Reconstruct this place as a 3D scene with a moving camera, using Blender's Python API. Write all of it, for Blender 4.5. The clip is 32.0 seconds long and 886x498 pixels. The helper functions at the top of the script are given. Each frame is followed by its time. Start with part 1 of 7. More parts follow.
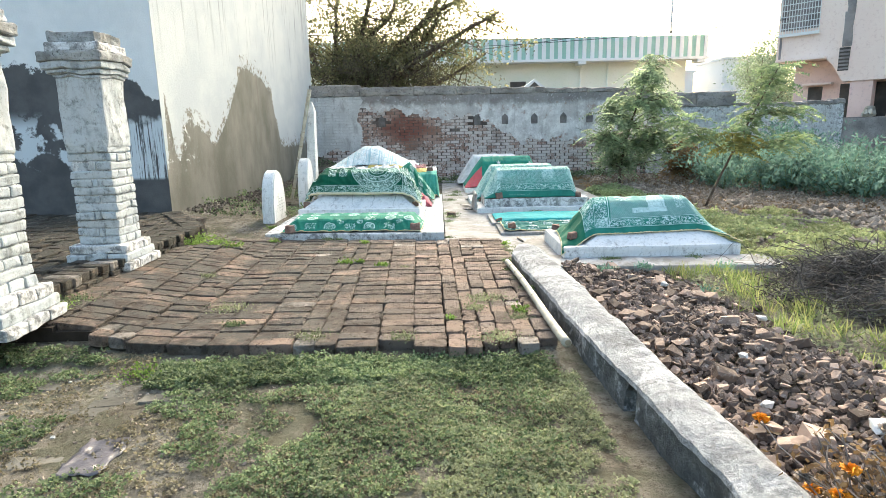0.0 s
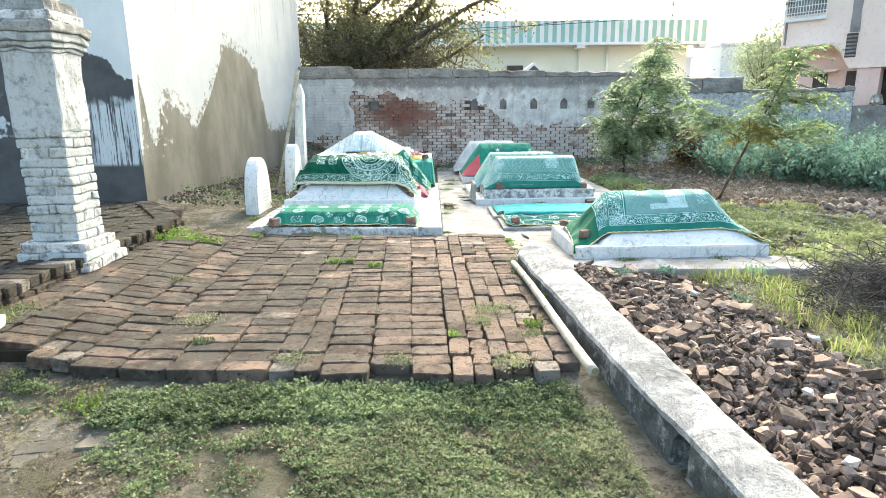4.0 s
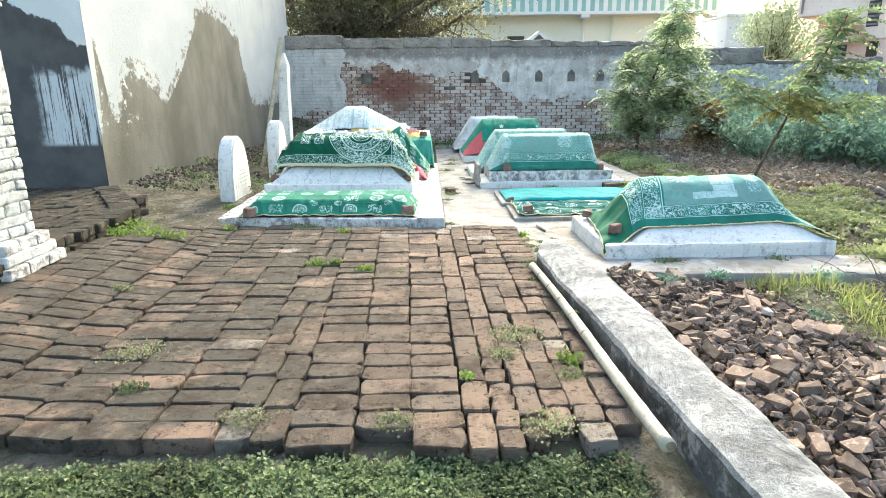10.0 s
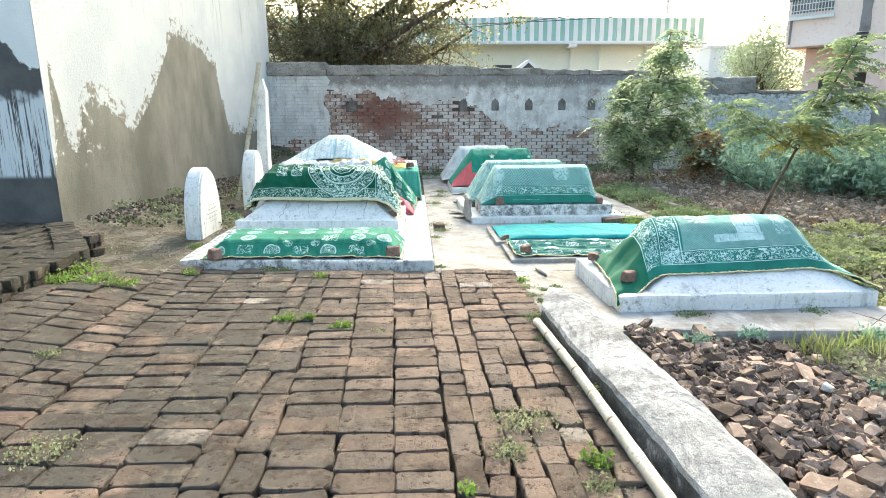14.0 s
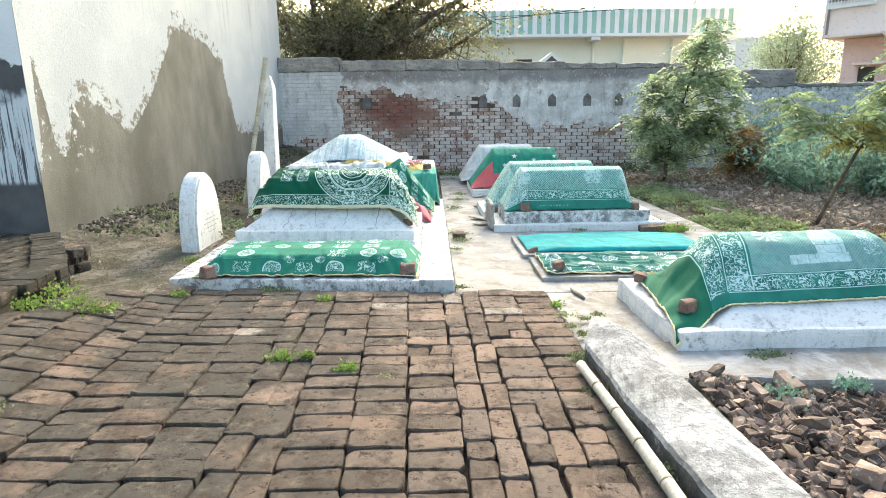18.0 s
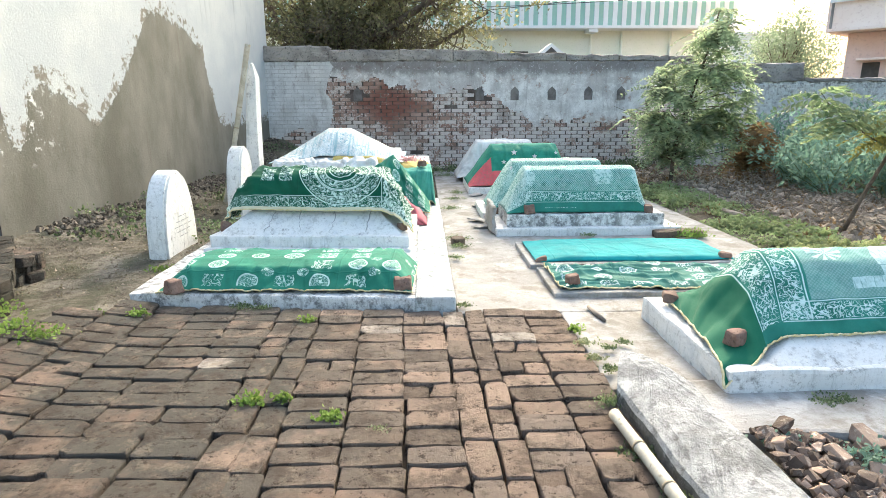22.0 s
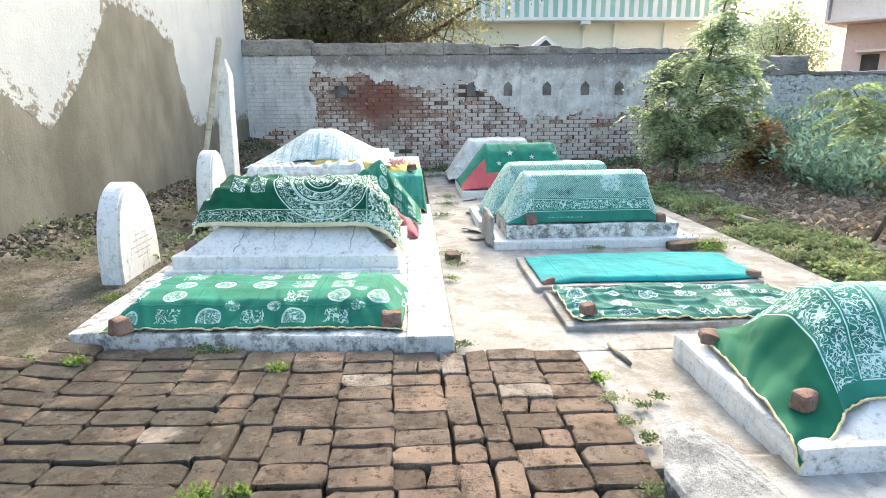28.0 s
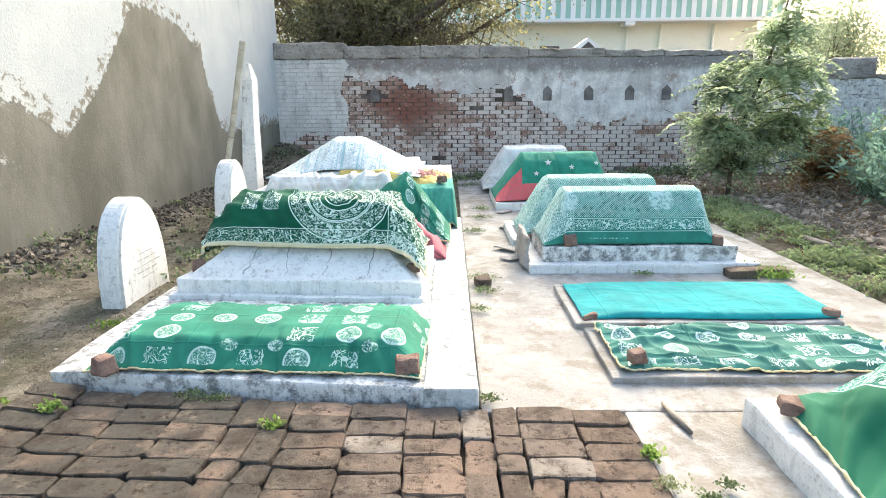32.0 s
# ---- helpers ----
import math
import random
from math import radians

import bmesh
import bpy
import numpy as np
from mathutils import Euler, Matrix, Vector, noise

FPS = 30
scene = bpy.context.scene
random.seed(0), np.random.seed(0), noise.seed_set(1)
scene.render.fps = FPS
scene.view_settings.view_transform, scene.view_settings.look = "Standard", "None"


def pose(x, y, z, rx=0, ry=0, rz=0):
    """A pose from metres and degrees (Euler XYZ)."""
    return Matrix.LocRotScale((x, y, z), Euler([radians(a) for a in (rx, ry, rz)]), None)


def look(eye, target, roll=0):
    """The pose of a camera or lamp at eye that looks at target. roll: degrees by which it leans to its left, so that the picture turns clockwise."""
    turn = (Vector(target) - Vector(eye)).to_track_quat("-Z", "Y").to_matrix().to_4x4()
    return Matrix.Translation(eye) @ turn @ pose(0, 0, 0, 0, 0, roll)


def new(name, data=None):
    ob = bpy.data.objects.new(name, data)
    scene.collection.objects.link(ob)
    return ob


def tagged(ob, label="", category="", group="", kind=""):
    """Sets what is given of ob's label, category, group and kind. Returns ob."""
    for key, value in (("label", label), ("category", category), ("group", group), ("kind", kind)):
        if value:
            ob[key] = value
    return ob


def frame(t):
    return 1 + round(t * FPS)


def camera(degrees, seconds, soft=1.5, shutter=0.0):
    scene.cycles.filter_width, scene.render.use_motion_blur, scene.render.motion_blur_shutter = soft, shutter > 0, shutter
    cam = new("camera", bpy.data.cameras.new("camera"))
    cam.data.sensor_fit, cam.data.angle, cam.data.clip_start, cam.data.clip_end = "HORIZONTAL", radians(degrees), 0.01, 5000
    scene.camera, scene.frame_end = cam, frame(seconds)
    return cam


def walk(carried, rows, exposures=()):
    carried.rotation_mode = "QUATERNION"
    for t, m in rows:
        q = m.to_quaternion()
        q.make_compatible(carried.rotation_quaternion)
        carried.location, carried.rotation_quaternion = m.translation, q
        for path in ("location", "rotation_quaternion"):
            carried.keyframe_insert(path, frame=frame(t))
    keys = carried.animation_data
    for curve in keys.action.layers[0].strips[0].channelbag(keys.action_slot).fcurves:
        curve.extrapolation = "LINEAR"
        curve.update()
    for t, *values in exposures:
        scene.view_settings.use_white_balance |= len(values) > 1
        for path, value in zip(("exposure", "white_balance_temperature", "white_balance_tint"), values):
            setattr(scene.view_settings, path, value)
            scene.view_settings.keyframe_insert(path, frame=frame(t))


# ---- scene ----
cam = camera(74, 32.0, soft=0.45)
PATH = [
    (0, (-0.047, -7.058, 1.313), (-0.039, -5.098, 0.913), -1.2),
    (0.5, (-0.074, -7.002, 1.333), (-0.058, -5.048, 0.907), -0.7),
    (1, (-0.092, -6.908, 1.327), (-0.077, -4.95, 0.918), -0.5),
    (1.5, (-0.104, -6.815, 1.314), (-0.108, -4.862, 0.888), -1.4),
    (2, (-0.121, -6.743, 1.317), (-0.099, -4.783, 0.915), -1.1),
    (2.5, (-0.135, -6.696, 1.327), (-0.083, -4.744, 0.896), -0.7),
    (4.5, (-0.095, -6.387, 1.319), (-0.066, -4.438, 0.869), -0.6),
    (5, (-0.091, -6.328, 1.315), (-0.07, -4.378, 0.874), -0.3),
    (5.5, (-0.109, -6.261, 1.306), (-0.152, -4.3, 0.913), -0.7),
    (6, (-0.091, -6.132, 1.289), (-0.114, -4.176, 0.868), -0.6),
    (6.5, (-0.1, -6.082, 1.299), (-0.071, -4.131, 0.864), -0.2),
    (7, (-0.103, -6.022, 1.296), (-0.051, -4.077, 0.833), -0.2),
    (7.5, (-0.104, -5.955, 1.303), (-0.05, -4.004, 0.866), -0.3),
    (8, (-0.09, -5.854, 1.3), (-0.066, -3.9, 0.874), -1.0),
    (8.5, (-0.081, -5.761, 1.292), (-0.041, -3.813, 0.84), -1.5),
    (9, (-0.111, -5.739, 1.326), (-0.074, -3.796, 0.85), -1.0),
    (9.5, (-0.118, -5.645, 1.294), (-0.095, -3.701, 0.823), -0.7),
    (10, (-0.148, -5.548, 1.293), (-0.103, -3.62, 0.764), -0.7),
    (10.5, (-0.18, -5.458, 1.3), (-0.103, -3.526, 0.786), -0.9),
    (11, (-0.204, -5.388, 1.299), (-0.103, -3.453, 0.801), -0.5),
    (11.5, (-0.21, -5.315, 1.308), (-0.074, -3.379, 0.826), -0.3),
    (12, (-0.188, -5.162, 1.295), (-0.059, -3.222, 0.825), -0.5),
    (12.5, (-0.205, -5.115, 1.301), (-0.061, -3.175, 0.835), -0.1),
    (13, (-0.186, -5.037, 1.3), (-0.082, -3.089, 0.86), 0.1),
    (13.5, (-0.168, -4.989, 1.302), (-0.077, -3.038, 0.873), -0.5),
    (14, (-0.156, -4.933, 1.3), (-0.063, -2.985, 0.858), -0.4),
    (14.5, (-0.161, -4.851, 1.302), (-0.064, -2.897, 0.885), -0.5),
    (16.5, (-0.18, -4.537, 1.316), (-0.046, -2.592, 0.871), -0.6),
    (17, (-0.188, -4.461, 1.322), (-0.093, -2.515, 0.87), -0.3),
    (17.5, (-0.168, -4.352, 1.324), (-0.124, -2.403, 0.879), -0.3),
    (18, (-0.159, -4.279, 1.322), (-0.124, -2.332, 0.868), -0.8),
    (18.5, (-0.161, -4.213, 1.315), (-0.131, -2.268, 0.847), -1.2),
    (19, (-0.172, -4.141, 1.308), (-0.125, -2.201, 0.823), -1.0),
    (19.5, (-0.181, -4.053, 1.303), (-0.138, -2.116, 0.809), -1.6),
    (20, (-0.212, -3.998, 1.313), (-0.132, -2.061, 0.823), -1.0),
    (20.5, (-0.223, -3.915, 1.308), (-0.107, -1.987, 0.788), -0.7),
    (21, (-0.225, -3.859, 1.309), (-0.097, -1.939, 0.763), -0.5),
    (21.5, (-0.227, -3.779, 1.315), (-0.119, -1.847, 0.809), -0.3),
    (22, (-0.208, -3.706, 1.324), (-0.143, -1.765, 0.847), -0.3),
    (22.5, (-0.183, -3.637, 1.323), (-0.15, -1.696, 0.842), -0.6),
    (23, (-0.173, -3.599, 1.331), (-0.137, -1.653, 0.871), -0.4),
    (23.5, (-0.173, -3.557, 1.33), (-0.14, -1.614, 0.859), -0.6),
    (24, (-0.182, -3.498, 1.338), (-0.117, -1.55, 0.891), -1.0),
    (24.5, (-0.213, -3.45, 1.342), (-0.126, -1.498, 0.913), -1.3),
    (25, (-0.237, -3.409, 1.35), (-0.111, -1.454, 0.946), -1.0),
    (25.5, (-0.246, -3.382, 1.352), (-0.104, -1.432, 0.929), -0.8),
    (27.5, (-0.215, -3.119, 1.376), (-0.131, -1.174, 0.918), -0.6),
    (28, (-0.218, -3.08, 1.383), (-0.118, -1.146, 0.885), -0.6),
    (28.5, (-0.191, -3.082, 1.398), (-0.077, -1.145, 0.914), -0.6),
    (29, (-0.196, -3.044, 1.401), (-0.091, -1.111, 0.898), -0.8),
    (29.5, (-0.19, -2.985, 1.401), (-0.081, -1.048, 0.912), -0.8),
    (30, (-0.193, -2.887, 1.394), (-0.087, -0.959, 0.874), -0.8),
    (30.5, (-0.184, -2.807, 1.407), (-0.062, -0.879, 0.89), -0.8),
    (31, (-0.17, -2.749, 1.405), (-0.042, -0.832, 0.85), -0.5),
    (31.5, (-0.15, -2.709, 1.4), (-0.06, -0.785, 0.859), -0.9),
    (32, (-0.138, -2.579, 1.434), (-0.16, -0.64, 0.943), -0.5),
]
walk(cam, [(t, look(eye, target, roll)) for t, eye, target, roll in PATH], [(0, 1.28, 6420, 4), (2, 1.4, 6420, 4), (5, 1.58, 6400, 2), (6, 1.3, 6400, 2), (7.5, 1.38, 6400, 2), (13, 1.46, 6400, 2), (19, 1.36, 6500, 4), (32, 1.46, 6500, 7)])

# ---- light ----
world = bpy.data.worlds.new("sky")
scene.world = world
world.use_nodes = True
wn = world.node_tree.nodes
sky = wn.new("ShaderNodeTexSky")
sky.sky_type = "NISHITA"
sky.sun_disc = False
sky.sun_elevation, sky.sun_rotation = radians(30), radians(18)
sky.air_density, sky.dust_density, sky.ozone_density = 1.2, 7.0, 1.0
wn["Background"].inputs["Strength"].default_value = 0.235
world.node_tree.links.new(sky.outputs["Color"], wn["Background"].inputs["Color"])

sun_data = bpy.data.lights.new("sun", "SUN")
sun_data.energy, sun_data.angle, sun_data.color = 0.85, radians(14), (1.0, 0.95, 0.87)
sun = new("sun", sun_data)
sun.matrix_world = look((9, 27, 19), (0, 0, 0))

# ---- materials ----


class Nodes:
    """A short way to write a node material."""

    def __init__(self, name):
        self.m = bpy.data.materials.new(name)
        self.m.use_nodes = True
        self.t = self.m.node_tree
        self.bsdf = self.t.nodes["Principled BSDF"]
        self.pos = self.add("ShaderNodeNewGeometry").outputs["Position"]

    def add(self, kind, **settings):
        n = self.t.nodes.new(kind)
        if "operation" in settings:
            n.operation = settings["operation"]
        if "use_clamp" in settings:
            n.use_clamp = settings["use_clamp"]
        if "interpolation_type" in settings:
            n.interpolation_type = settings["interpolation_type"]
        if "data_type" in settings:
            n.data_type = settings["data_type"]
        if "feature" in settings:
            n.feature = settings["feature"]
        return n

    def put(self, socket, v):
        if isinstance(v, bpy.types.NodeSocket):
            self.t.links.new(v, socket)
        elif isinstance(v, tuple) and len(v) == 3 and socket.type == "RGBA":
            socket.default_value = (*v, 1)
        else:
            socket.default_value = v

    def noise(self, scale, detail=4, rough=0.6, at=None, distort=0.0):
        n = self.add("ShaderNodeTexNoise")
        self.put(n.inputs["Vector"], at or self.pos)
        for k, v in (("Scale", scale), ("Detail", detail), ("Roughness", rough), ("Distortion", distort)):
            n.inputs[k].default_value = v
        return n.outputs["Fac"]

    def voronoi(self, scale, at=None, feature="F1", out="Distance"):
        n = self.add("ShaderNodeTexVoronoi", feature=feature)
        self.put(n.inputs["Vector"], at or self.pos)
        n.inputs["Scale"].default_value = scale
        return n.outputs[out]

    def math(self, op, a, b=0.0, c=0.0, clamp=False):
        n = self.add("ShaderNodeMath", operation=op, use_clamp=clamp)
        for s, v in zip(n.inputs, (a, b, c)):
            self.put(s, v)
        return n.outputs[0]

    def step(self, x, lo, hi, a=0.0, b=1.0):
        n = self.add("ShaderNodeMapRange", interpolation_type="SMOOTHSTEP")
        for s, v in zip(n.inputs, (x, lo, hi, a, b)):
            self.put(s, v)
        return n.outputs[0]

    def mix(self, f, a, b):
        n = self.add("ShaderNodeMix", data_type="RGBA")
        self.put(n.inputs[0], f)
        self.put(n.inputs[6], a)
        self.put(n.inputs[7], b)
        return n.outputs[2]

    def xyz(self, v=None):
        n = self.add("ShaderNodeSeparateXYZ")
        self.put(n.inputs[0], v or self.pos)
        return n.outputs

    def stretch(self, sx, sy, sz, v=None):
        n = self.add("ShaderNodeVectorMath", operation="MULTIPLY")
        self.put(n.inputs[0], v or self.pos)
        n.inputs[1].default_value = (sx, sy, sz)
        return n.outputs[0]

    def uv(self):
        return self.add("ShaderNodeUVMap").outputs[0]

    def random(self):
        return self.add("ShaderNodeObjectInfo").outputs["Random"]

    def island(self):
        return self.add("ShaderNodeNewGeometry").outputs["Random Per Island"]

    def done(self, color, rough=0.9, bump=None, strength=0.4, dist=0.01, spec=0.3, metal=0.0, sheen=0.0):
        b = self.bsdf
        self.put(b.inputs["Base Color"], color)
        self.put(b.inputs["Roughness"], rough)
        b.inputs["Specular IOR Level"].default_value = spec
        b.inputs["Metallic"].default_value = metal
        b.inputs["Sheen Weight"].default_value = sheen
        if bump is not None:
            n = self.add("ShaderNodeBump")
            n.inputs["Strength"].default_value, n.inputs["Distance"].default_value = strength, dist
            self.put(n.inputs["Height"], bump)
            self.t.links.new(n.outputs[0], b.inputs["Normal"])
        return self.m


def surf(name, a, b, c=None, scale=3.0, fine=45.0, rough=0.9, strength=0.4, dist=0.01, vary=0.0, spec=0.25, metal=0.0, per="random"):
    """A two-scale surface: a and b blend in broad patches, c sits in fine specks."""
    n = Nodes(name)
    big = n.step(n.noise(scale, 5), 0.35, 0.65)
    small = n.noise(fine, 6, 0.7)
    col = n.mix(big, a, b)
    if c:
        col = n.mix(n.step(small, 0.52, 0.68), col, c)
    if vary:
        r = n.random() if per == "random" else n.island()
        h = n.add("ShaderNodeHueSaturation")
        n.put(h.inputs["Value"], n.step(r, 0, 1, 1 - vary, 1 + vary))
        n.put(h.inputs["Color"], col)
        col = h.outputs[0]
    return n.done(col, rough, n.math("ADD", small, n.noise(scale * 5, 4)), strength, dist, spec, metal)


def leaf_material(name, a, b, vary=0.35, thin=0.45):
    n = Nodes(name)
    r = n.island()
    col = n.mix(r, a, b)
    h = n.add("ShaderNodeHueSaturation")
    n.put(h.inputs["Value"], n.step(n.noise(2.2, 3), 0.3, 0.7, 1 - vary, 1 + vary))
    n.put(h.inputs["Color"], col)
    col = h.outputs[0]
    n.done(col, 0.6, spec=0.3)
    tr = n.add("ShaderNodeBsdfTranslucent")
    n.put(tr.inputs["Color"], col)
    mx = n.add("ShaderNodeMixShader")
    mx.inputs[0].default_value = thin
    n.t.links.new(n.bsdf.outputs[0], mx.inputs[1])
    n.t.links.new(tr.outputs[0], mx.inputs[2])
    n.t.links.new(mx.outputs[0], n.t.nodes["Material Output"].inputs[0])
    return n.m


def soil_material():
    n = Nodes("soil")
    x, y, z = n.xyz()
    big, mid, small = n.noise(1.1, 6, 0.65), n.noise(6, 7, 0.7), n.noise(75, 6, 0.75)
    col = n.mix(n.step(mid, 0.36, 0.64), (0.14, 0.122, 0.093), (0.265, 0.238, 0.188))
    col = n.mix(n.step(big, 0.48, 0.6, 0, 0.85), col, (0.31, 0.285, 0.232))
    col = n.mix(n.step(n.noise(3.4, 8, 0.74, distort=0.4), 0.5, 0.6, 0, 0.7), col, (0.12, 0.104, 0.076))
    col = n.mix(n.step(n.noise(16, 8, 0.78), 0.52, 0.6, 0, 0.75), col, (0.075, 0.062, 0.044))
    field = n.math("MULTIPLY", n.step(x, 2.6, 3.6), n.step(n.noise(1.7, 4), 0.3, 0.6))
    col = n.mix(field, col, (0.125, 0.092, 0.068))
    col = n.mix(n.step(small, 0.55, 0.66, 0, 0.8), col, (0.07, 0.052, 0.034))
    col = n.mix(n.step(small, 0.42, 0.34, 0, 0.5), col, (0.32, 0.29, 0.235))
    moss = n.math("MULTIPLY", n.step(n.noise(3.2, 7, 0.68), 0.47, 0.6), 0.6)
    col = n.mix(moss, col, (0.1, 0.103, 0.06))
    return n.done(col, 0.95, n.math("ADD", n.math("MULTIPLY", mid, 2.0), n.math("ADD", small, n.noise(22, 6, 0.7))), 1.0, 0.022, 0.15)


def whitewash_material(name, dirt=0.5, stain=(0.16, 0.16, 0.15), white=(0.73, 0.73, 0.715), cool=(0.6, 0.615, 0.615)):
    """Limewash over cement, worn and weather-stained."""
    n = Nodes(name)
    patch = n.step(n.noise(4.5, 6, 0.7), 0.52, 0.66)
    fine = n.noise(40, 6, 0.75)
    wear = n.step(n.noise(11, 7, 0.75), 0.62 - 0.16 * dirt, 0.78 - 0.14 * dirt)
    col = n.mix(patch, white, cool)
    col = n.mix(n.math("MULTIPLY", wear, 0.85), col, stain)
    col = n.mix(n.step(fine, 0.56, 0.7, 0, 0.75), col, (0.3, 0.3, 0.28))
    streak = n.noise(1.0, 6, 0.75, n.stretch(14, 14, 1.8))
    col = n.mix(n.step(streak, 0.52, 0.68, 0, 0.3 + 0.5 * dirt), col, (0.33, 0.33, 0.31))
    col = n.mix(n.step(n.noise(26, 7, 0.8), 0.56, 0.62, 0, 0.45 * dirt + 0.15), col, (0.22, 0.21, 0.19))
    return n.done(col, 0.85, n.math("ADD", fine, n.noise(9, 5)), 0.5, 0.012, 0.25)


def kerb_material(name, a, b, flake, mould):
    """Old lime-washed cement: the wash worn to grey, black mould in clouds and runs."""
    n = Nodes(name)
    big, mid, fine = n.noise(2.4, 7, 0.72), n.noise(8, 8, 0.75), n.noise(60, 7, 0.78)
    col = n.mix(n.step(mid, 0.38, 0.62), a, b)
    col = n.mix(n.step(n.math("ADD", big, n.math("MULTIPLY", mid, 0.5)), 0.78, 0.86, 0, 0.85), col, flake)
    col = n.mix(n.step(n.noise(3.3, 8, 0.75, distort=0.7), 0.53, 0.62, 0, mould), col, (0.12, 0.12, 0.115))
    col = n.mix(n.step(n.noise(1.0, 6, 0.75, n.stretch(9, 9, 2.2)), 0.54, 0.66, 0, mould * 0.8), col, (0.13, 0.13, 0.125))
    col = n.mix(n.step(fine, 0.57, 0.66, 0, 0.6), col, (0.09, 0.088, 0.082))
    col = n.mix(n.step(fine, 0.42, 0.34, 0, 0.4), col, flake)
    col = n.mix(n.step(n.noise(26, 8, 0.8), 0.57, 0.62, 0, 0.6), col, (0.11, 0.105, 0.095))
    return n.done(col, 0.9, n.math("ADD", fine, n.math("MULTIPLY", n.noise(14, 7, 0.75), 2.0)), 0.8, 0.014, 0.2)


def left_wall_material():
    """White limewash that has flaked off the grey-brown render in a ragged line."""
    n = Nodes("flaking_limewash_wall")
    x, y, z = n.xyz()
    u = n.math("DIVIDE", n.math("SUBTRACT", y, 1.6), 7.7)
    curve = n.add("ShaderNodeFloatCurve")
    c = curve.mapping.curves[0]
    line_yz = ((1.6, 0.8), (1.68, 0.86), (1.71, 1.95), (1.82, 1.5), (1.88, 1.0), (2.0, 0.92), (2.12, 1.1), (2.2, 1.46), (2.4, 1.56), (2.78, 1.44), (3.22, 1.11), (3.6, 1.42), (3.88, 1.67), (4.18, 2.03), (4.58, 2.52), (4.87, 2.55), (5.57, 2.45), (6.15, 2.15), (6.33, 1.54), (6.63, 1.0), (9.3, 1.06))
    pts = [((a - 1.6) / 7.7, b / 2.8) for a, b in line_yz]
    c.points[0].location, c.points[1].location = pts[0], pts[-1]
    for p in pts[1:-1]:
        c.points.new(*p)
    for p in c.points:
        p.handle_type = "VECTOR"
    curve.mapping.update()
    n.put(curve.inputs["Value"], u)
    line = n.math("MULTIPLY", curve.outputs[0], 2.8)
    edge = n.math("ADD", n.math("SUBTRACT", line, z), n.math("MULTIPLY", n.math("SUBTRACT", n.noise(6.0, 9, 0.78), 0.5), 0.42))
    bare = n.step(edge, 0.0, 0.03)
    drip = n.noise(1.0, 5, 0.7, n.stretch(9, 9, 0.55))
    grime = n.math("MULTIPLY", n.step(drip, 0.54, 0.66), n.step(z, 2.0, 4.2))
    fine = n.noise(35, 6, 0.7)
    white = n.mix(n.step(n.noise(1.3, 4), 0.35, 0.65), (0.49, 0.52, 0.53), (0.57, 0.59, 0.58))
    white = n.mix(n.math("MULTIPLY", grime, 0.8), white, (0.2, 0.22, 0.22))
    spots = n.math("MULTIPLY", n.step(n.math("ADD", n.noise(7, 8, 0.8), n.step(edge, -0.4, 0.0, -0.1, 0.05)), 0.545, 0.57), n.step(edge, -0.7, -0.3))
    white = n.mix(spots, white, (0.24, 0.22, 0.18))
    grey = n.mix(n.step(n.noise(1.6, 5, 0.6, n.stretch(1, 1, 0.5)), 0.3, 0.7), (0.15, 0.143, 0.115), (0.25, 0.238, 0.2))
    grey = n.mix(n.step(n.noise(2.5, 5, 0.6, n.stretch(2.5, 2.5, 0.5)), 0.55, 0.75, 0, 0.5), grey, (0.17, 0.15, 0.12))
    left = n.math("MULTIPLY", n.step(n.noise(9, 7, 0.8), 0.56, 0.6), n.math("MULTIPLY", n.step(z, 0.72, 0.9), n.step(y, 2.7, 2.2)))
    grey = n.mix(left, grey, (0.7, 0.7, 0.67))
    col = n.mix(bare, white, grey)
    relief = n.math("ADD", n.math("MULTIPLY", bare, -1.5), n.math("ADD", fine, n.noise(6, 5)))
    return n.done(col, 0.9, relief, 0.45, 0.012, 0.2)


